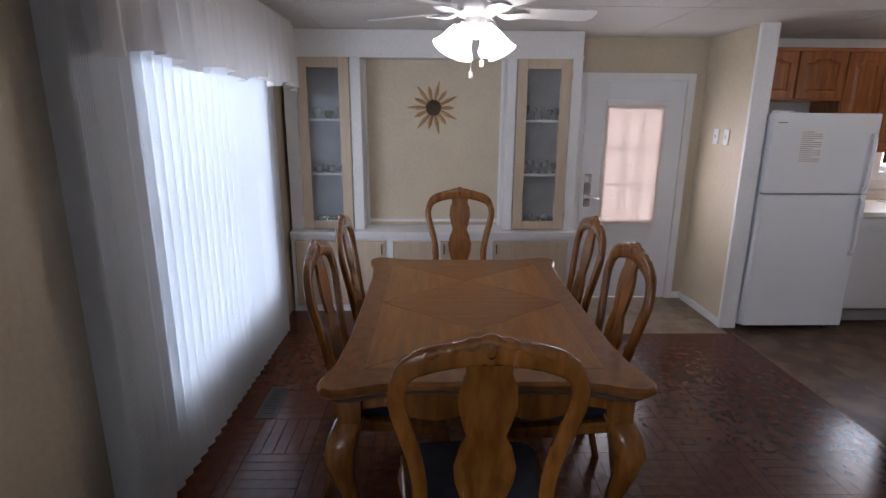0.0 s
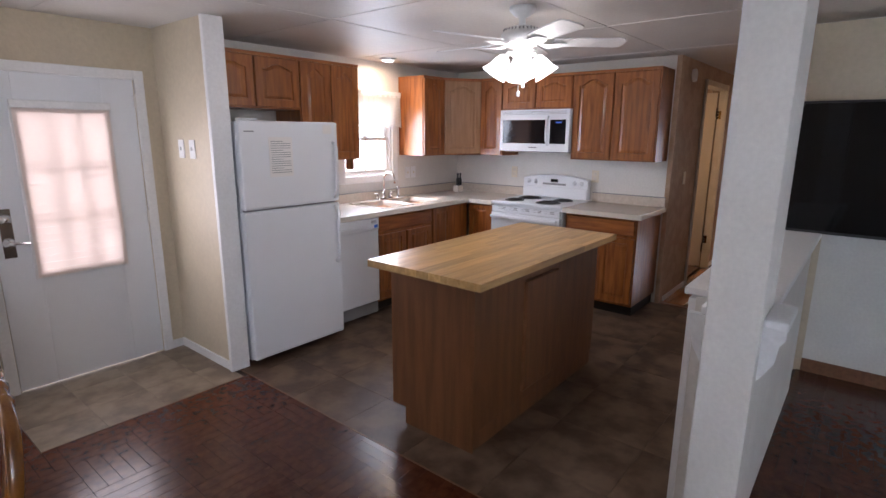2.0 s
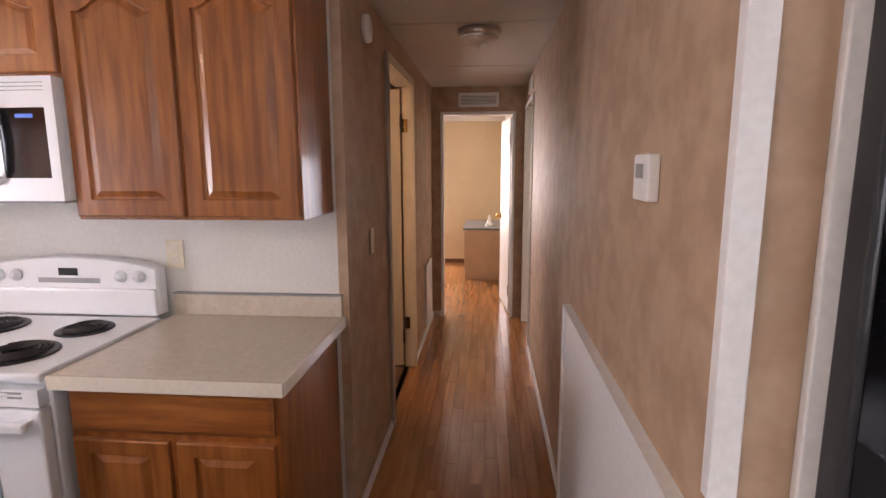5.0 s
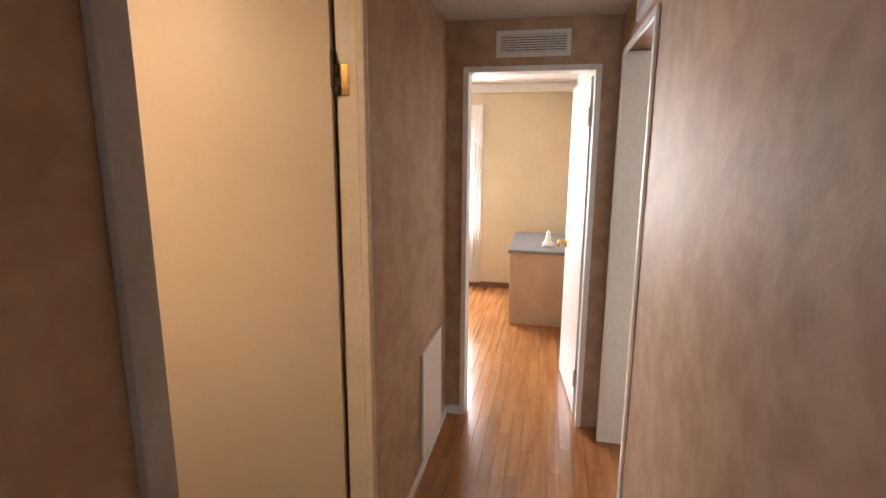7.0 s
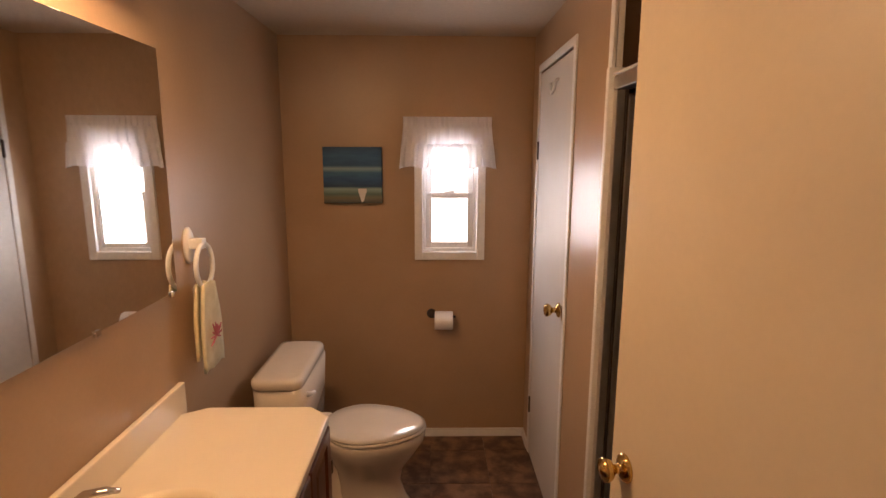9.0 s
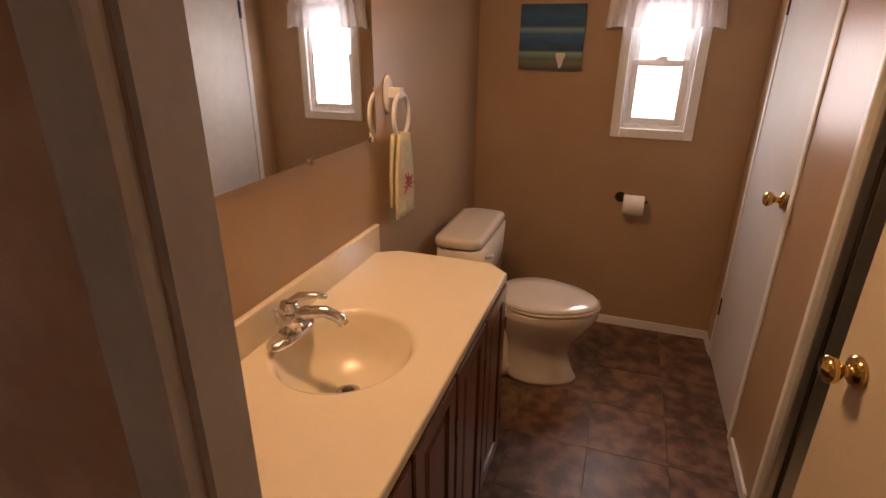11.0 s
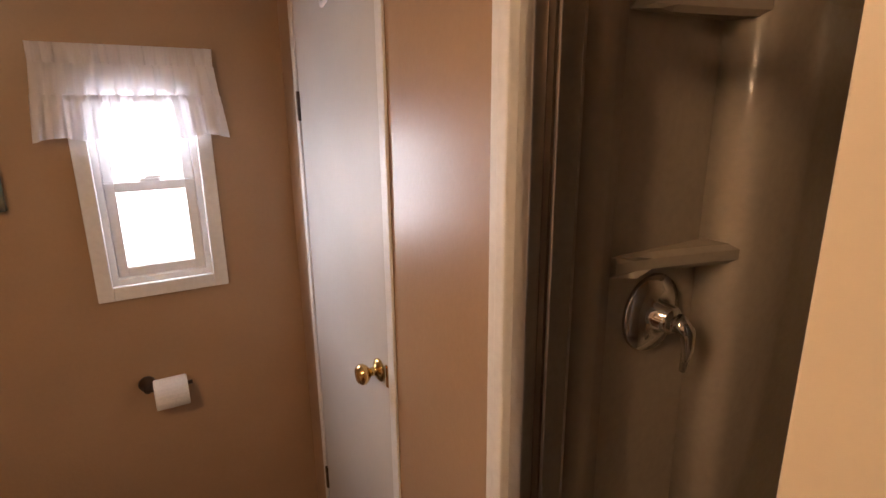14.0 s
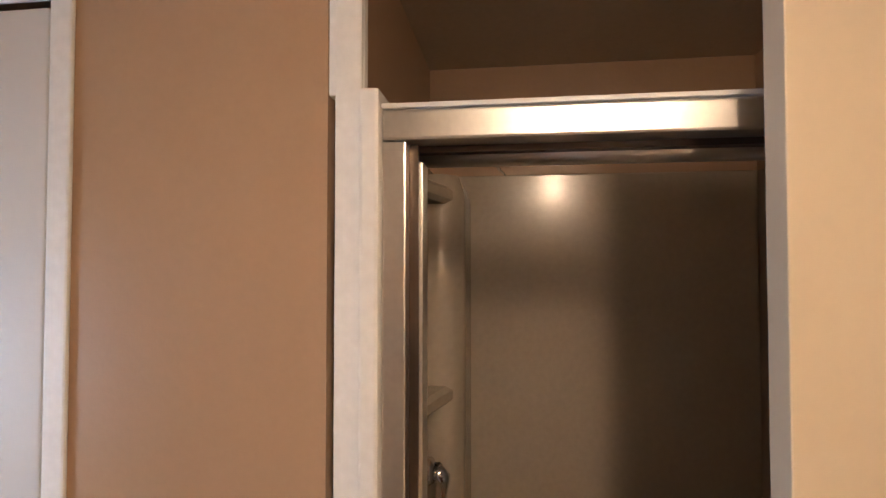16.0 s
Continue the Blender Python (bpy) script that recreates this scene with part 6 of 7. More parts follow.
part("body", bm, APPL, bo, smooth=True)
pc = thing("picture", 12.05, 1.77, 1.45, "dark framed picture on the bedroom wall", "picture")
part("frame", B((11.8, 12.3, 1.7655, 1.785, 1.22, 1.79), bev=0.004), BLACKP, pc)
part("print", B((11.83, 12.27, 1.7855, 1.787, 1.25, 1.76)), GREY, pc)
wb = thing("white_cabinet", 12.4, 1.0, 0, "white cabinet below the side room window", "cabinet")
part("body", B((12.2, 12.80, 0.3, 1.5, 0.0, 0.44), bev=0.006), APPL, wb)
part("top", B((12.17, 12.82, 0.28, 1.52, 0.441, 0.47), bev=0.004), APPL, wb)

# ---- bathroom ----
VN, VZ, VX = 3.87, 0.838, 7.69
va = thing("vanity", 7.54, 3.45, 0, "cherry vanity cabinet under the cream marble sink top", "vanity")
part("body", B((BW + 0.005, VX - 0.025, 2.76, VN - 0.02, 0.10, 0.685), (VX - 0.043, VX - 0.025, 2.76, VN - 0.02, 0.686, VZ - 0.028), (BW + 0.005, VX - 0.044, 2.76, 2.776, 0.686, VZ - 0.028), (BW + 0.005, VX - 0.044, VN - 0.036, VN - 0.02, 0.686, VZ - 0.028)), CHERRY, va)
part("toe_kick", B((BW + 0.005, VX - 0.08, 2.76, VN - 0.02, 0.0, 0.0995)), DARKGAP, va)
fe = plane_map("e", VX - 0.024)
for a, b in ((2.77, 3.03), (3.045, 3.305), (3.32, 3.58), (3.59, 3.845)):
    bm = bmesh.new()
    panel_door(bm, fe, a, b, 0.13, 0.785, arch=0.0, stile=0.05)
    d = part("door", bm, CHERRY, va)
    for z in (0.25, 0.62):
        part("hinge", B((VX - 0.003, VX + 0.001, b - 0.008, b + 0.004, z, z + 0.045), bev=0.001), DARKMETAL, d)


def bowl_top():
    """The marble top with an oval bowl let in: rings from the rectangle's rim down to the drain."""
    cx, cy, n = 7.42, 3.265, 48
    x0, x1, y0, y1 = BW + 0.022, VX, 2.72, VN
    ang = [2 * math.pi * (k + 0.5) / n for k in range(n)]

    def rect(z, i=0.0):
        out = []
        for a in ang:
            c, s = math.cos(a), math.sin(a)
            ks = [((x1 - i if c > 0 else x0 + i) - cx) / c if abs(c) > 1e-6 else 9, ((y1 - i if s > 0 else y0 + i) - cy) / s if abs(s) > 1e-6 else 9]
            k = min(ks)
            out.append((cx + c * k, cy + s * k, z))
        return out

    def oval(rx, ry, z, dy=0, dx=0):
        return [(cx + dx + math.cos(a) * rx, cy + dy + math.sin(a) * ry, z) for a in ang]
    bm = bmesh.new()
    loft(bm, [rect(VZ - 0.025), rect(VZ - 0.004), rect(VZ, 0.004), oval(0.172, 0.19, VZ), oval(0.163, 0.18, VZ - 0.003), oval(0.155, 0.172, VZ - 0.016), oval(0.140, 0.156, VZ - 0.06),
              oval(0.098, 0.13, VZ - 0.105), oval(0.05, 0.06, VZ - 0.13), oval(0.022, 0.022, VZ - 0.134)], start=False)
    return bm, cx, cy


bt = thing("marble_sink", 7.54, 3.45, VZ, "cream cultured marble vanity top with a moulded oval bowl", "sink")
bm, cx, cy = bowl_top()
part("basin_top", bm, MARBLE, bt, smooth=False)
for p in bt.children[0].data.polygons:
    p.use_smooth = p.center.z < 0.83 + VZ - 0.80 and abs(p.normal.z) < 0.999 and p.normal.z > 0.05
part("backsplash", B((BW + 0.002, BW + 0.0215, 2.72, VN, VZ - 0.02, VZ + 0.088), bev=0.005), MARBLE, bt)
bm = bmesh.new()
lathe(bm, (cx, cy, VZ - 0.1335), [(0, 0.001), (0.018, 0.001), (0.024, 0.004), (0.03, 0.002), (0.03, 0)], 20)
dn = part("drain", bm, CHROME, bt, "chrome pop-up drain", smooth=True)
bm = bmesh.new()
lathe(bm, (cx, cy, VZ - 0.131), [(0, 0.006), (0.014, 0.006), (0.017, 0.0), (0, 0)], 16)
part("stopper", bm, DARKMETAL, dn, smooth=True)
ft = thing("bathroom_faucet", 7.270, 3.255, VZ, "chrome single-lever bathroom faucet", "faucet")
bm = bmesh.new()
slab(bm, [(7.280 + 0.032 * math.cos(a), 3.255 + 0.085 * math.copysign(abs(math.sin(a)) ** 0.8, math.sin(a))) for a in [2 * math.pi * k / 20 for k in range(20)]], VZ + 0.0005, VZ + 0.022, bev=0.008)
part("base_plate", bm, CHROME, ft, smooth=True)
bm = bmesh.new()
loft(bm, [ring((7.280 + 0.004 * h, 3.255, VZ + 0.02 + h), r, r, 16) for h, r in ((0, 0.030), (0.03, 0.025), (0.05, 0.024))])
tube(bm, [(7.280, 3.255, VZ + 0.05), (7.325, 3.26, VZ + 0.075), (7.370, 3.272, VZ + 0.078), (7.400, 3.285, VZ + 0.06), (7.405, 3.288, VZ + 0.045)], [0.018, 0.017, 0.015, 0.014, 0.014], 12)
part("spout", bm, CHROME, ft, smooth=True)
bm = bmesh.new()
lathe(bm, (7.280, 3.255, VZ + 0.071), [(0.024, 0), (0.025, 0.012), (0.018, 0.026), (0, 0.03)], 16)
tube(bm, [(7.280, 3.255, VZ + 0.095), (7.305, 3.262, VZ + 0.113), (7.345, 3.272, VZ + 0.118), (7.370, 3.282, VZ + 0.112)], [0.014, 0.015, 0.012, 0.007], 10, flat=0.6)
part("lever", bm, CHROME, ft, smooth=True)
bm = bmesh.new()
tube(bm, [(7.240, 3.255, VZ + 0.02), (7.240, 3.255, VZ + 0.06)], 0.004, 8)
lathe(bm, (7.240, 3.255, VZ + 0.06), [(0.005, 0), (0.008, 0.008), (0, 0.014)], 10)
part("pop_up_rod", bm, CHROME, ft, smooth=True)

mr = thing("wall_mirror", BW, 3.45, 1.2, "large frameless wall mirror over the vanity", "mirror")
part("glass", B((BW + 0.003, BW + 0.008, 2.74, 3.897, 1.215, 1.94), bev=0.001), MIRROR, mr)
for y in (3.0, 3.50, 3.86):
    part("clip", B((BW + 0.003, BW + 0.013, y - 0.01, y + 0.01, 1.206, 1.222), bev=0.002), CHROME, mr)
vl = thing("vanity_light", BW, 3.45, 2.08, "long warm vanity light above the mirror", "lamp")
part("housing", B((BW + 0.002, BW + 0.05, 3.12, 3.78, 2.04, 2.12), bev=0.005), BRASS, vl)
for k in range(4):
    bm = bmesh.new()
    y = 3.2 + 0.165 * k
    lathe(bm, (BW + 0.051, y, 2.08), [(0.012, 0), (0.03, 0.012), (0.034, 0.028), (0.025, 0.048), (0, 0.056)], 16, "x")
    p = part("globe", bm, MILKW, vl, "lit globe bulb", smooth=True)
    p.visible_shadow = False

tw = thing("towel_ring", BW, 4.03, 1.3, "white wall ring on an oval plate", "towel ring")
bm = bmesh.new()
loft(bm, [ring((BW + h, 4.003, 1.342), 0.032 * k, 0.062 * k, 20, "x") for h, k in ((0.001, 1), (0.008, 1), (0.013, 0.85))])
part("wall_plate", bm, TRIM, tw, smooth=True)
part("post", B((BW + 0.012, BW + 0.058, 3.986, 4.018, 1.332, 1.367), bev=0.005), TRIM, tw)
bm = bmesh.new()
tube(bm, [(BW + 0.052 + 0.0 * a, 4.003 + 0.062 * math.sin(a), 1.275 + 0.072 * math.cos(a)) for a in [2 * math.pi * k / 28 for k in range(29)]], 0.008, 8, up=(1, 0, 0))
part("ring", bm, TRIM, tw, smooth=True)
tl = thing("towel", BW + 0.05, 4.03, 0.9, "cream terry towel with pink embroidery, hung through the ring", "towel")
bm = bmesh.new()
N = 22
for off, zb, w0 in ((0.064, 0.925, 1.0), (0.040, 0.965, 0.92)):
    loops = []
    for j in range(9):
        s = j / 8
        z = 1.215 + (zb - 1.215) * s
        hw = (0.045 + 0.028 * min(1, s * 2.2)) * w0
        front = [(BW + off + 0.005 * math.sin(6 * math.pi * i / 10 + s) * (1 - 0.5 * s), 4.003 + hw * (i / 5 - 1), z + 0.004 * math.sin(i)) for i in range(11)]
        loops.append(front + [(x - 0.010, y, zz) for x, y, zz in front[::-1]])
    loft(bm, loops)
part("cloth", bm, TOWEL, tl, smooth=True)
bm = bmesh.new()
for k in range(9):
    a = radians(-20 + 28 * k)
    q = (4.012 + 0.006 * math.cos(a), 1.03 + 0.006 * math.sin(a))
    r = 0.03 + 0.008 * (k % 3)
    tube(bm, [(BW + 0.0715, q[0], q[1]), (BW + 0.0725, q[0] + r * 0.6 * math.cos(a), q[1] + r * 0.7 * math.sin(a)), (BW + 0.0715, q[0] + r * math.cos(a), q[1] + r * 1.1 * math.sin(a))], [0.003, 0.0035, 0.0015], 5)
part("embroidery", bm, PINK, tl, "pink stitched flower")


def toilet():
    g = thing("toilet", 7.65, 4.59, 0, "ivory two-piece toilet with the lid closed", "toilet")
    cy = 4.59

    def egg(x0, x1, hw, z, n=28, sharp=0.0):
        out = []
        xm = x0 + (x1 - x0) * 0.42
        for k in range(n):
            a = 2 * math.pi * k / n
            c, s = math.cos(a), math.sin(a)
            out.append((xm + c * ((x1 - xm) if c > 0 else (xm - x0)), cy + s * hw * (1 - 0.12 * max(0, c)), z))
        return out
    bm = bmesh.new()
    loft(bm, [egg(7.63, 7.98, 0.115, 0.0), egg(7.63, 7.98, 0.115, 0.02), egg(7.64, 7.96, 0.10, 0.05), egg(7.64, 7.93, 0.09, 0.14), egg(7.63, 7.95, 0.11, 0.21), egg(7.60, 8.01, 0.155, 0.29), egg(7.575, 8.045, 0.18, 0.35), egg(7.57, 8.05, 0.183, 0.385), egg(7.575, 8.045, 0.18, 0.392)])
    b = part("bowl", bm, CHINA, g, smooth=True)
    bm = bmesh.new()
    loft(bm, [ring((7.56, cy, z), 0.14 * k, 0.10 * k, 20, power=0.8) for z, k in ((0, 1), (0.06, 0.95), (0.10, 0.80), (0.25, 0.7), (0.38, 0.8))])
    part("trapway", bm, CHINA, b, smooth=True)
    bm = bmesh.new()
    loft(bm, [egg(7.585, 8.05, 0.182, 0.395), egg(7.58, 8.055, 0.186, 0.402), egg(7.585, 8.05, 0.182, 0.410)])
    part("seat", bm, CHINA, g, smooth=True)
    bm = bmesh.new()
    loft(bm, [egg(7.575, 8.045, 0.18, 0.4125), egg(7.57, 8.05, 0.185, 0.420), egg(7.585, 8.03, 0.17, 0.430), egg(7.66, 7.95, 0.09, 0.436)])
    part("lid", bm, CHINA, g, smooth=True)
    part("hinge_bar", B((7.545, 7.60, cy - 0.10, cy - 0.05, 0.395, 0.425), (7.545, 7.60, cy + 0.05, cy + 0.10, 0.395, 0.425), (7.53, 7.60, cy - 0.14, cy + 0.14, 0.37, 0.394), bev=0.006), CHINA, g)
    bm = bmesh.new()
    for_z = ((0.385, 0.015), (0.40, 0.0), (0.55, -0.006), (0.69, -0.012))
    loft(bm, [[(x, y, z) for x, y in rounded(7.345 + i * 0.5, 7.545 - i, 4.36 + i, 4.815 - i, 0.045, 6)] for z, i in for_z])
    t = part("tank", bm, CHINA, g, smooth=True)
    bm = bmesh.new()
    loft(bm, [[(x, y, z) for x, y in rounded(7.335 + i, 7.55 - i, 4.34 + i, 4.835 - i, 0.05, 6)] for z, i in ((0.692, 0.004), (0.698, 0), (0.722, 0), (0.733, 0.006), (0.737, 0.025))])
    part("tank_lid", bm, CHINA, t, smooth=True)
    bm = bmesh.new()
    tube(bm, [(7.558, 4.40, 0.655), (7.572, 4.40, 0.655), (7.575, 4.42, 0.65), (7.577, 4.45, 0.64)], [0.012, 0.01, 0.008, 0.009], 8)
    part("flush_lever", bm, APPL, t, "white flush lever", smooth=True)


toilet()
bpy.data.objects["toilet"].location = (7.58, 4.535, 0)


tp = thing("toilet_paper_holder", 8.08, BN, 0.70, "dark holder with a part-used toilet paper roll", "holder")
bm = bmesh.new()
lathe(bm, (8.005, BN - 0.001, 0.755), [(0, 0), (0.028, -0.001), (0.026, -0.010), (0.012, -0.018), (0.012, -0.055), (0, -0.058)], 18, "y")
tube(bm, [(8.005, BN - 0.05, 0.755), (8.022, BN - 0.052, 0.75), (8.14, BN - 0.052, 0.75)], 0.007, 8)
part("arm", bm, DARKMETAL, tp, smooth=True)
bm = bmesh.new()
lathe(bm, (8.022, BN - 0.055, 0.73), [(0.02, 0), (0.05, 0), (0.052, 0.005), (0.052, 0.097), (0.05, 0.102), (0.02, 0.102)], 26, "x")
part("paper_roll", bm, PAPER, tp, "white paper roll", smooth=False)
cv = thing("canvas_painting", 7.62, BN, 1.4, "small canvas painting of a blue sky over a pale sea", "painting")
cvs = part("canvas", B((7.424, 7.738, BN - 0.03, BN - 0.001, 1.382, 1.683), bev=0.002), CANVAS, cv)

bm = bmesh.new()
slab(bm, [(7.610, BN - 0.0312), (7.655, BN - 0.0312), (7.655, BN - 0.0302), (7.610, BN - 0.0302)], 1.44, 1.462)
loft(bm, [[(7.612, y, 1.44), (7.652, y, 1.44), (7.640, y, 1.395), (7.628, y, 1.388)] for y in (BN - 0.0312, BN - 0.0302)])
part("glitter", bm, PAPER, cvs, "pale brushed light on the painted water")
bd = bpy.data.objects["bathroom_door"]
for z in (0.30, 1.74):
    hp = part("hinge_plate", B((8.5525, 8.5555, 2.614, 2.640, z, z + 0.09), bev=0.001), BRASS, bd, "brass hinge plate on the jamb")
    bm = bmesh.new()
    for k in range(3):
        lathe(bm, (8.548, 2.648, z + 0.001 + 0.031 * k), [(0, 0), (0.008, 0.001), (0.008, 0.026), (0, 0.027)], 12)
    part("knuckle", bm, DARKMETAL, hp, "dark hinge knuckles", smooth=True)

# shower
sh = thing("shower_enclosure", 9.0, 3.5, 0, "almond fibreglass shower with an aluminium framed opening", "shower")
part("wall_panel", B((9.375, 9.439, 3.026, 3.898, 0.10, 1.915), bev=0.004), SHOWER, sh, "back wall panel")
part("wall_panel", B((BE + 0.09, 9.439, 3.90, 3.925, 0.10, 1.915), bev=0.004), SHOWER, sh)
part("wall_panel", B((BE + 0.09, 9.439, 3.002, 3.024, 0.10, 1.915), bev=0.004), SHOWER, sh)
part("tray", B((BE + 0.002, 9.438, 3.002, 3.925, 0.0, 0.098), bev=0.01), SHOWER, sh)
for z0, z1 in ((1.345, 1.385), (1.80, 1.84)):
    n = 8
    pts = [(9.16, 3.899), (8.79, 3.899), (8.79, 3.875)] + [(8.79 + 0.34 * k / n, 3.875 - 0.075 * (k / n) ** 1.5) for k in range(1, n + 1)]
    bm = bmesh.new()
    slab(bm, pts, z0, z1, bev=0.010)
    part("corner_shelf", bm, SHOWER, sh, "moulded corner shelf")
for x0, x1, y0 in ((9.06, 9.374, 3.80), (8.70, 8.78, 3.88)):
    bm = bmesh.new()
    loft(bm, [[(x0 + i, 3.8995, z), (x1, 3.8995, z), (x1, y0 + i, z), (x0 + 0.03 + i, y0 + i, z), (x0 + i, y0 + 0.03 + i, z)] for z, i in ((0.10, 0.0), (1.83, 0.0), (1.87, 0.01))])
    part("column", bm, SHOWER, sh, "moulded column", smooth=True)
part("side_jamb", B((BE - 0.012, BE + 0.012, 3.820, 3.852, 0.10, 1.822), bev=0.003), NICKEL, sh, "bright aluminium jamb")
part("jamb_groove", B((BE + 0.0125, BE + 0.018, 3.808, 3.8515, 0.10, 1.822)), DARKMETAL, sh)
part("inner_jamb", B((BE + 0.0185, BE + 0.06, 3.803, 3.8515, 0.10, 1.80), bev=0.002), NICKEL, sh)
part("header_rail", B((BE - 0.013, BE + 0.03, 3.0, 3.852, 1.823, 1.864), bev=0.004), NICKEL, sh, "bright aluminium header")
part("header_lip", B((BE - 0.016, BE + 0.03, 3.0, 3.852, 1.8645, 1.871), bev=0.001), TRIM, sh)
part("header_channel", B((BE + 0.0305, BE + 0.05, 3.0, 3.852, 1.815, 1.843)), DARKMETAL, sh)
bm = bmesh.new()
tube(bm, [(BE + 0.07, 3.0, 1.818), (BE + 0.07, 3.851, 1.818)], 0.017, 10)
part("towel_bar", bm, NICKEL, sh, smooth=True)
part("flange_block", B((BE - 0.028, BE + 0.06, 3.8525, 3.879, 0.0, 1.889), bev=0.005), TRIM, sh, "white upright flange")
part("flange_trim", B((BE - 0.012, BE - 0.001, 3.8795, 3.916, 0.0, H), (BE, BE + 0.02, 3.8795, 3.929, 1.889, H), bev=0.003), TRIM, sh, "white casing strip")
vx, vz = 8.925, 1.248
bm = bmesh.new()
lathe(bm, (vx, 3.898, vz), [(0, 0), (0.082, -0.001), (0.079, -0.008), (0.05, -0.014), (0.03, -0.018), (0.028, -0.05), (0.022, -0.058), (0, -0.06)], 28, "y")
vv = part("valve_plate", bm, CHROME, sh, "round chrome valve", smooth=True)
bm = bmesh.new()
tube(bm, [(vx, 3.838, vz + 0.002), (vx + 0.018, 3.825, vz - 0.02), (vx + 0.034, 3.83, vz - 0.06), (vx + 0.04, 3.84, vz - 0.115)], [0.018, 0.016, 0.012, 0.007], 10)
part("lever", bm, CHROME, vv, smooth=True)
bm = bmesh.new()
tube(bm, [(9.03, 3.93, 1.935), (9.03, 3.80, 1.945), (9.03, 3.76, 1.92)], 0.009, 8)
loft(bm, [[Vector((9.03, 3.76, 1.92)) + Vector((math.cos(a) * r, -0.7 * h + math.sin(a) * r * 0.7, -0.7 * h + math.sin(a) * r * 0.7)) for a in [2 * math.pi * k / 14 for k in range(14)]] for h, r in ((0, 0.012), (0.02, 0.02), (0.05, 0.032), (0.06, 0.032))])
part("shower_head", bm, CHROME, sh, smooth=True)


# ---- floors, piece by piece ----
def floor_pieces(parent, name, mat, rects, limit, near, z0=-0.010, z1=0.0, bev=0.0012):
    """Rects are (cx, cy, w, h, angle); the nearest ones are parts, the rest one mesh."""
    rects = sorted(rects, key=lambda r: (r[0] - near[0]) ** 2 + (r[1] - near[1]) ** 2)
    shared = {}
    for cx, cy, w, h, ang in rects[:limit]:
        key = (round(w, 4), round(h, 4))
        if key not in shared:
            bm = B((-w / 2, w / 2, -h / 2, h / 2, z0, z1 - 0.0006))
            loft(bm, [[(-w / 2, -h / 2, z1 - 0.0006), (w / 2, -h / 2, z1 - 0.0006), (w / 2, h / 2, z1 - 0.0006), (-w / 2, h / 2, z1 - 0.0006)], [(-w / 2 + bev, -h / 2 + bev, z1), (w / 2 - bev, -h / 2 + bev, z1), (w / 2 - bev, h / 2 - bev, z1), (-w / 2 + bev, h / 2 - bev, z1)]], start=False)
            me = bpy.data.meshes.new(name)
            bmesh.ops.recalc_face_normals(bm, faces=bm.faces)
            bm.to_mesh(me)
            bm.free()
            me.materials.append(mat)
            shared[key] = me
        ob = new(name, shared[key])
        ob.parent = parent
        ob.location, ob.rotation_euler = (cx, cy, 0), (0, 0, ang)
    rest = rects[limit:]
    if rest:
        vs, fs = [], []
        for cx, cy, w, h, ang in rest:
            c, s = math.cos(ang), math.sin(ang)
            i = len(vs)
            for z, k in ((z0, 0), (z1, bev)):
                for x, y in ((-w / 2 + k, -h / 2 + k), (w / 2 - k, -h / 2 + k), (w / 2 - k, h / 2 - k), (-w / 2 + k, h / 2 - k)):
                    vs.append((cx + x * c - y * s, cy + x * s + y * c, z))
            fs += [(i + 4, i + 5, i + 6, i + 7)] + [(i + a, i + (a + 1) % 4, i + 4 + (a + 1) % 4, i + 4 + a) for a in range(4)]
        me = bpy.data.meshes.new(name + "_rest")
        me.from_pydata(vs, [], fs)
        me.materials.append(mat)
        ob = new(name + "_rest", me)
        ob.parent = parent
        tagged(ob, kind="stuff")


def floor_base(name, b, mat, label):
    return tagged(part(name, B(b), mat, kind="structure"), label, "floor")


def grid(x0, x1, y0, y1, w, h, stagger=0.0, ox=0.0, oy=0.0):
    out = []
    j = 0
    y = y0 - oy
    while y < y1:
        a0, a1 = max(y, y0), min(y + h, y1)
        x = x0 - ox - (stagger * w * (j * 0.37 % 1.0) if stagger else 0)
        while x < x1:
            b0, b1 = max(x, x0), min(x + w, x1)
            if b1 - b0 > 0.004 and a1 - a0 > 0.004:
                out.append(((b0 + b1) / 2, (a0 + a1) / 2, b1 - b0 - 0.0012, a1 - a0 - 0.0012, 0.0))
            x += w
        y += h
        j += 1
    return out


fk = floor_base("floor_kitchen", (3.50, 6.80, 1.63, NY, -0.0118, -0.0105), TGROUT, "brown mottled vinyl tile floor")
floor_pieces(fk, "floor_tile", TILE, grid(3.50, 6.80, 1.63, NY, 0.4575, 0.4575, ox=0.1, oy=0.2), 300, (4.5, 2.5), bev=0.001)
fe_ = floor_base("floor_entry", (2.36, 3.46, 4.20, NY, -0.0118, -0.0105), TGROUT, "grey-brown entry tile floor")
floor_pieces(fe_, "floor_tile", ENTRYT, grid(2.36, 3.46, 4.20, NY, 0.305, 0.305), 300, (3, 4.5), bev=0.001)
fb_ = floor_base("floor_bathroom", (BW, BE, 2.62, BN, -0.0118, -0.0105), TGROUT, "rust mottled vinyl tile bathroom floor")
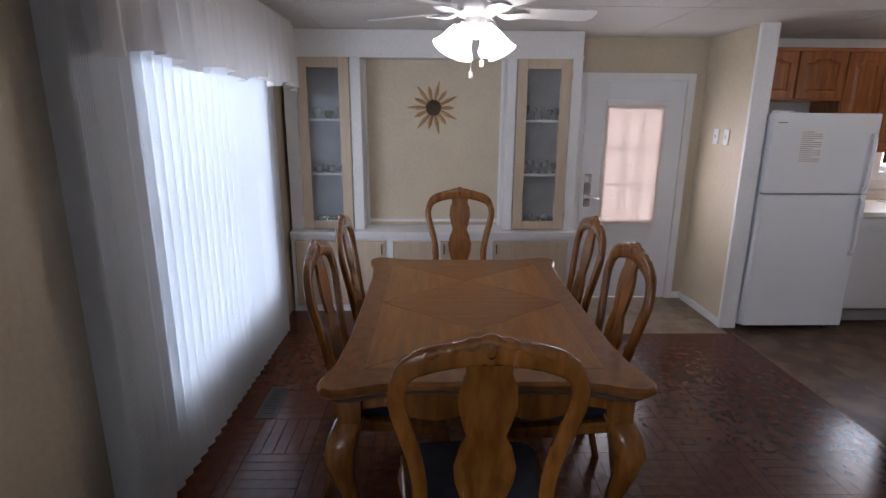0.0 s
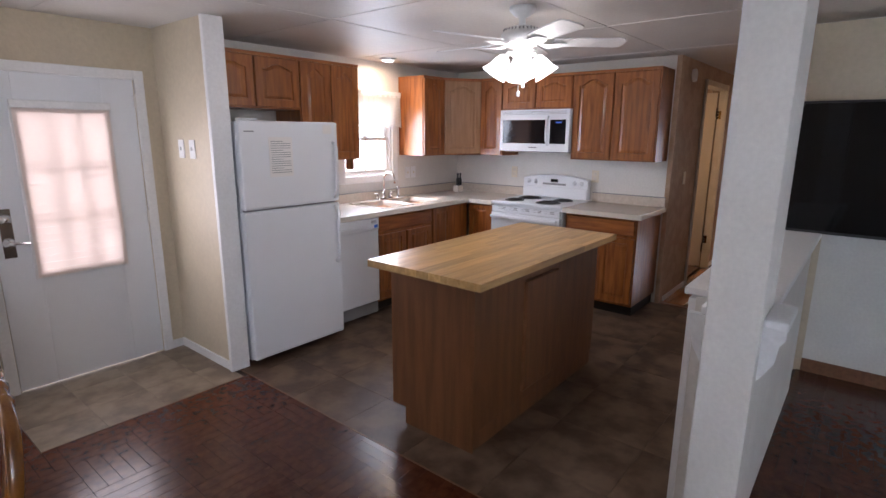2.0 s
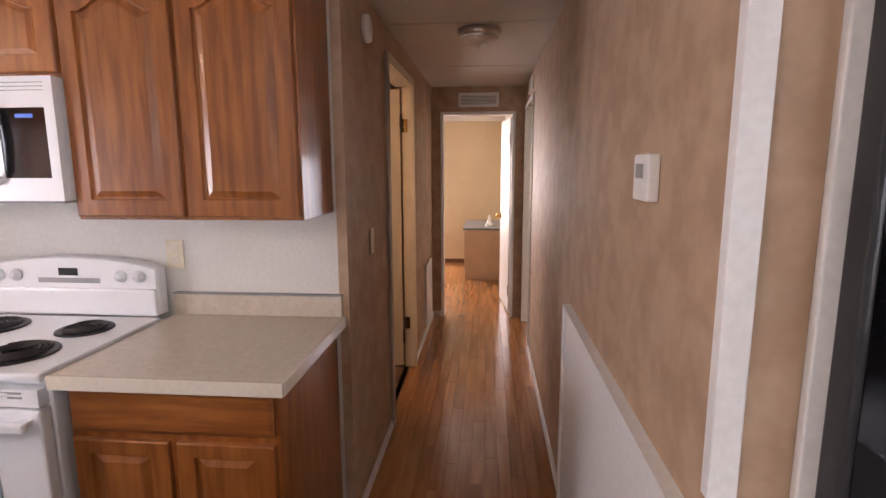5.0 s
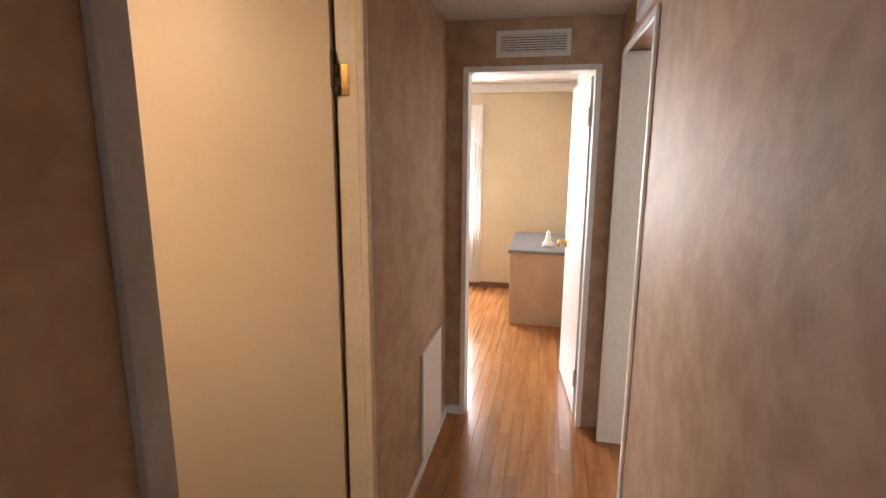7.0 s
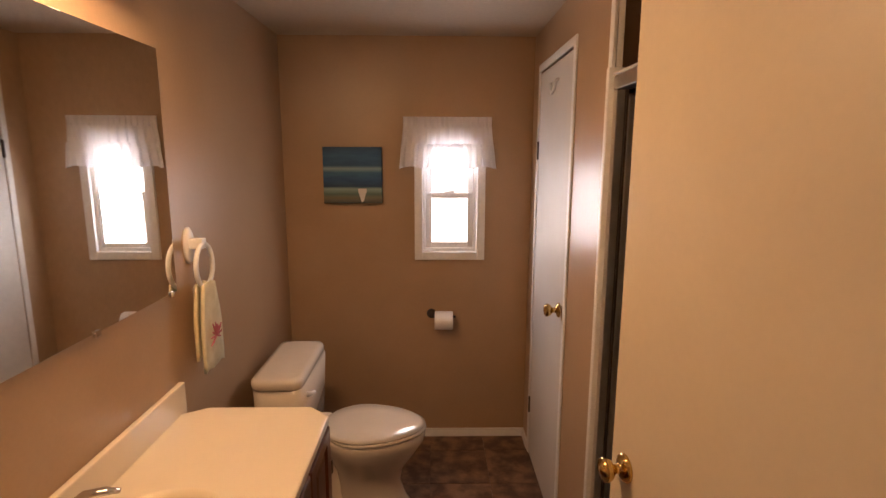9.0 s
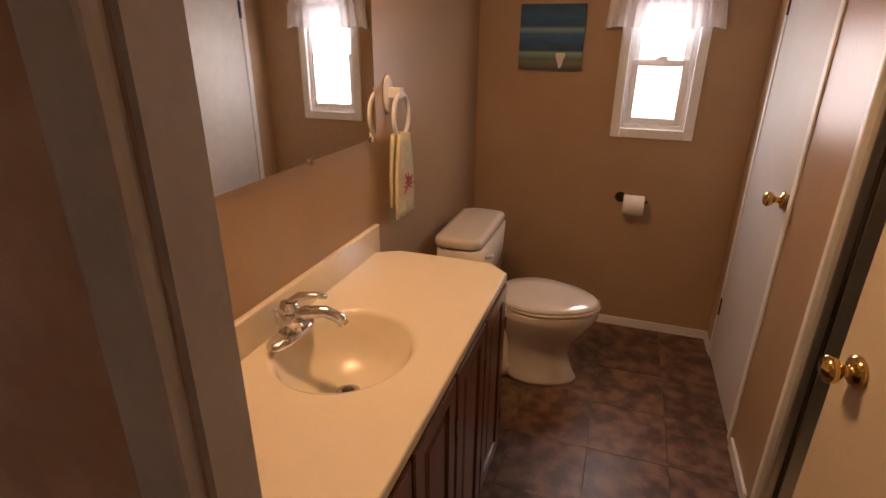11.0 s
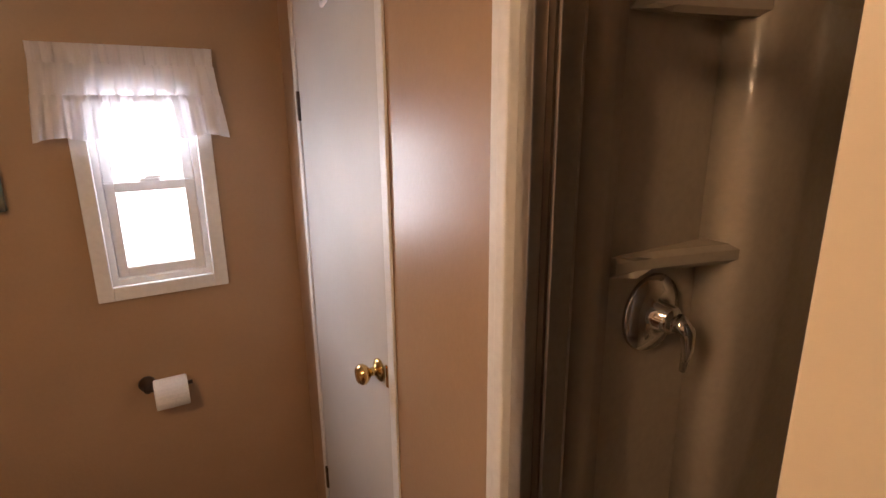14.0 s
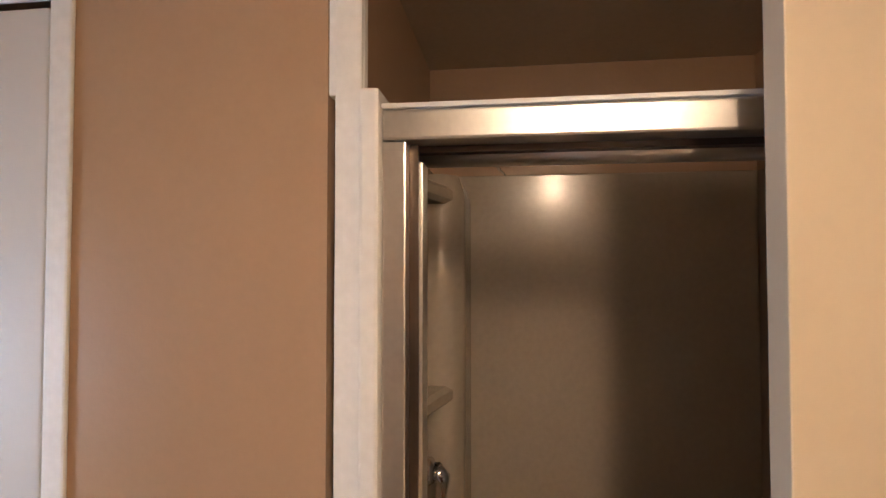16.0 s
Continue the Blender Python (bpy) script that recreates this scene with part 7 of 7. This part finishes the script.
floor_pieces(fb_, "floor_tile", BTILE, grid(BW, BE, 2.66, BN, 0.305, 0.305, ox=0.12, oy=0.1), 300, (8, 4), bev=0.001)
fh = floor_base("floor_hall", (6.86, 12.85, 1.58, 5.05, -0.0118, -0.0105), GROUT, "orange laminate plank floor")
pl = grid(6.86, 12.85, 1.58, 2.62, 0.62, 0.067, stagger=1.0) + grid(9.5, 12.85, 2.62, 5.05, 0.62, 0.067, stagger=1.0) + grid(8.7, 12.85, -0.2, 1.58, 0.62, 0.067, stagger=1.0)
floor_pieces(fh, "floor_plank", LAM, pl, 290, (8.0, 2.1), bev=0.0006)
fd = floor_base("floor_dining", (0, 3.5, -5.6, 4.72, -0.0118, -0.0108), GROUT, "glossy red-brown parquet floor")
L, W = 0.305, 0.061
out = []
for i in range(0, 20):
    for j in range(-18, 17):
        x0, y0 = i * L - 0.02, j * L
        for k in range(5):
            if (i + j) % 2:
                r = (x0 + L / 2, y0 + W * (k + 0.5), L - 0.001, W - 0.001)
            else:
                r = (x0 + W * (k + 0.5), y0 + L / 2, W - 0.001, L - 0.001)
            a0, a1, b0, b1 = r[0] - r[2] / 2, r[0] + r[2] / 2, r[1] - r[3] / 2, r[1] + r[3] / 2
            a1 = min(a1, 3.492 if b0 > 1.36 else 5.95)
            b1 = min(b1, 4.193 if a0 > 2.33 else 4.69)
            a1 = min(a1, 2.358) if b1 > 4.2 else a1
            a0 = max(a0, 0.002)
            if a1 - a0 > 0.006 and b1 - b0 > 0.006:
                out.append(((a0 + a1) / 2, (b0 + b1) / 2, a1 - a0, b1 - b0, 0.0))
floor_base("floor_living", (3.5, 5.96, -5.6, 1.42, -0.0118, -0.0105), GROUT, "glossy red-brown parquet floor")
floor_pieces(fd, "floor_block", PARQ, out, 295, (2.6, 2.2), bev=0.0006)
tagged(part("floor_edge_strip", B((3.492, 3.501, 1.64, 4.3, -0.002, 0.002), (2.36, 3.46, 4.194, 4.20, -0.002, 0.002)), BASEW, kind="structure"), "thin strip where wood meets tile", "trim")
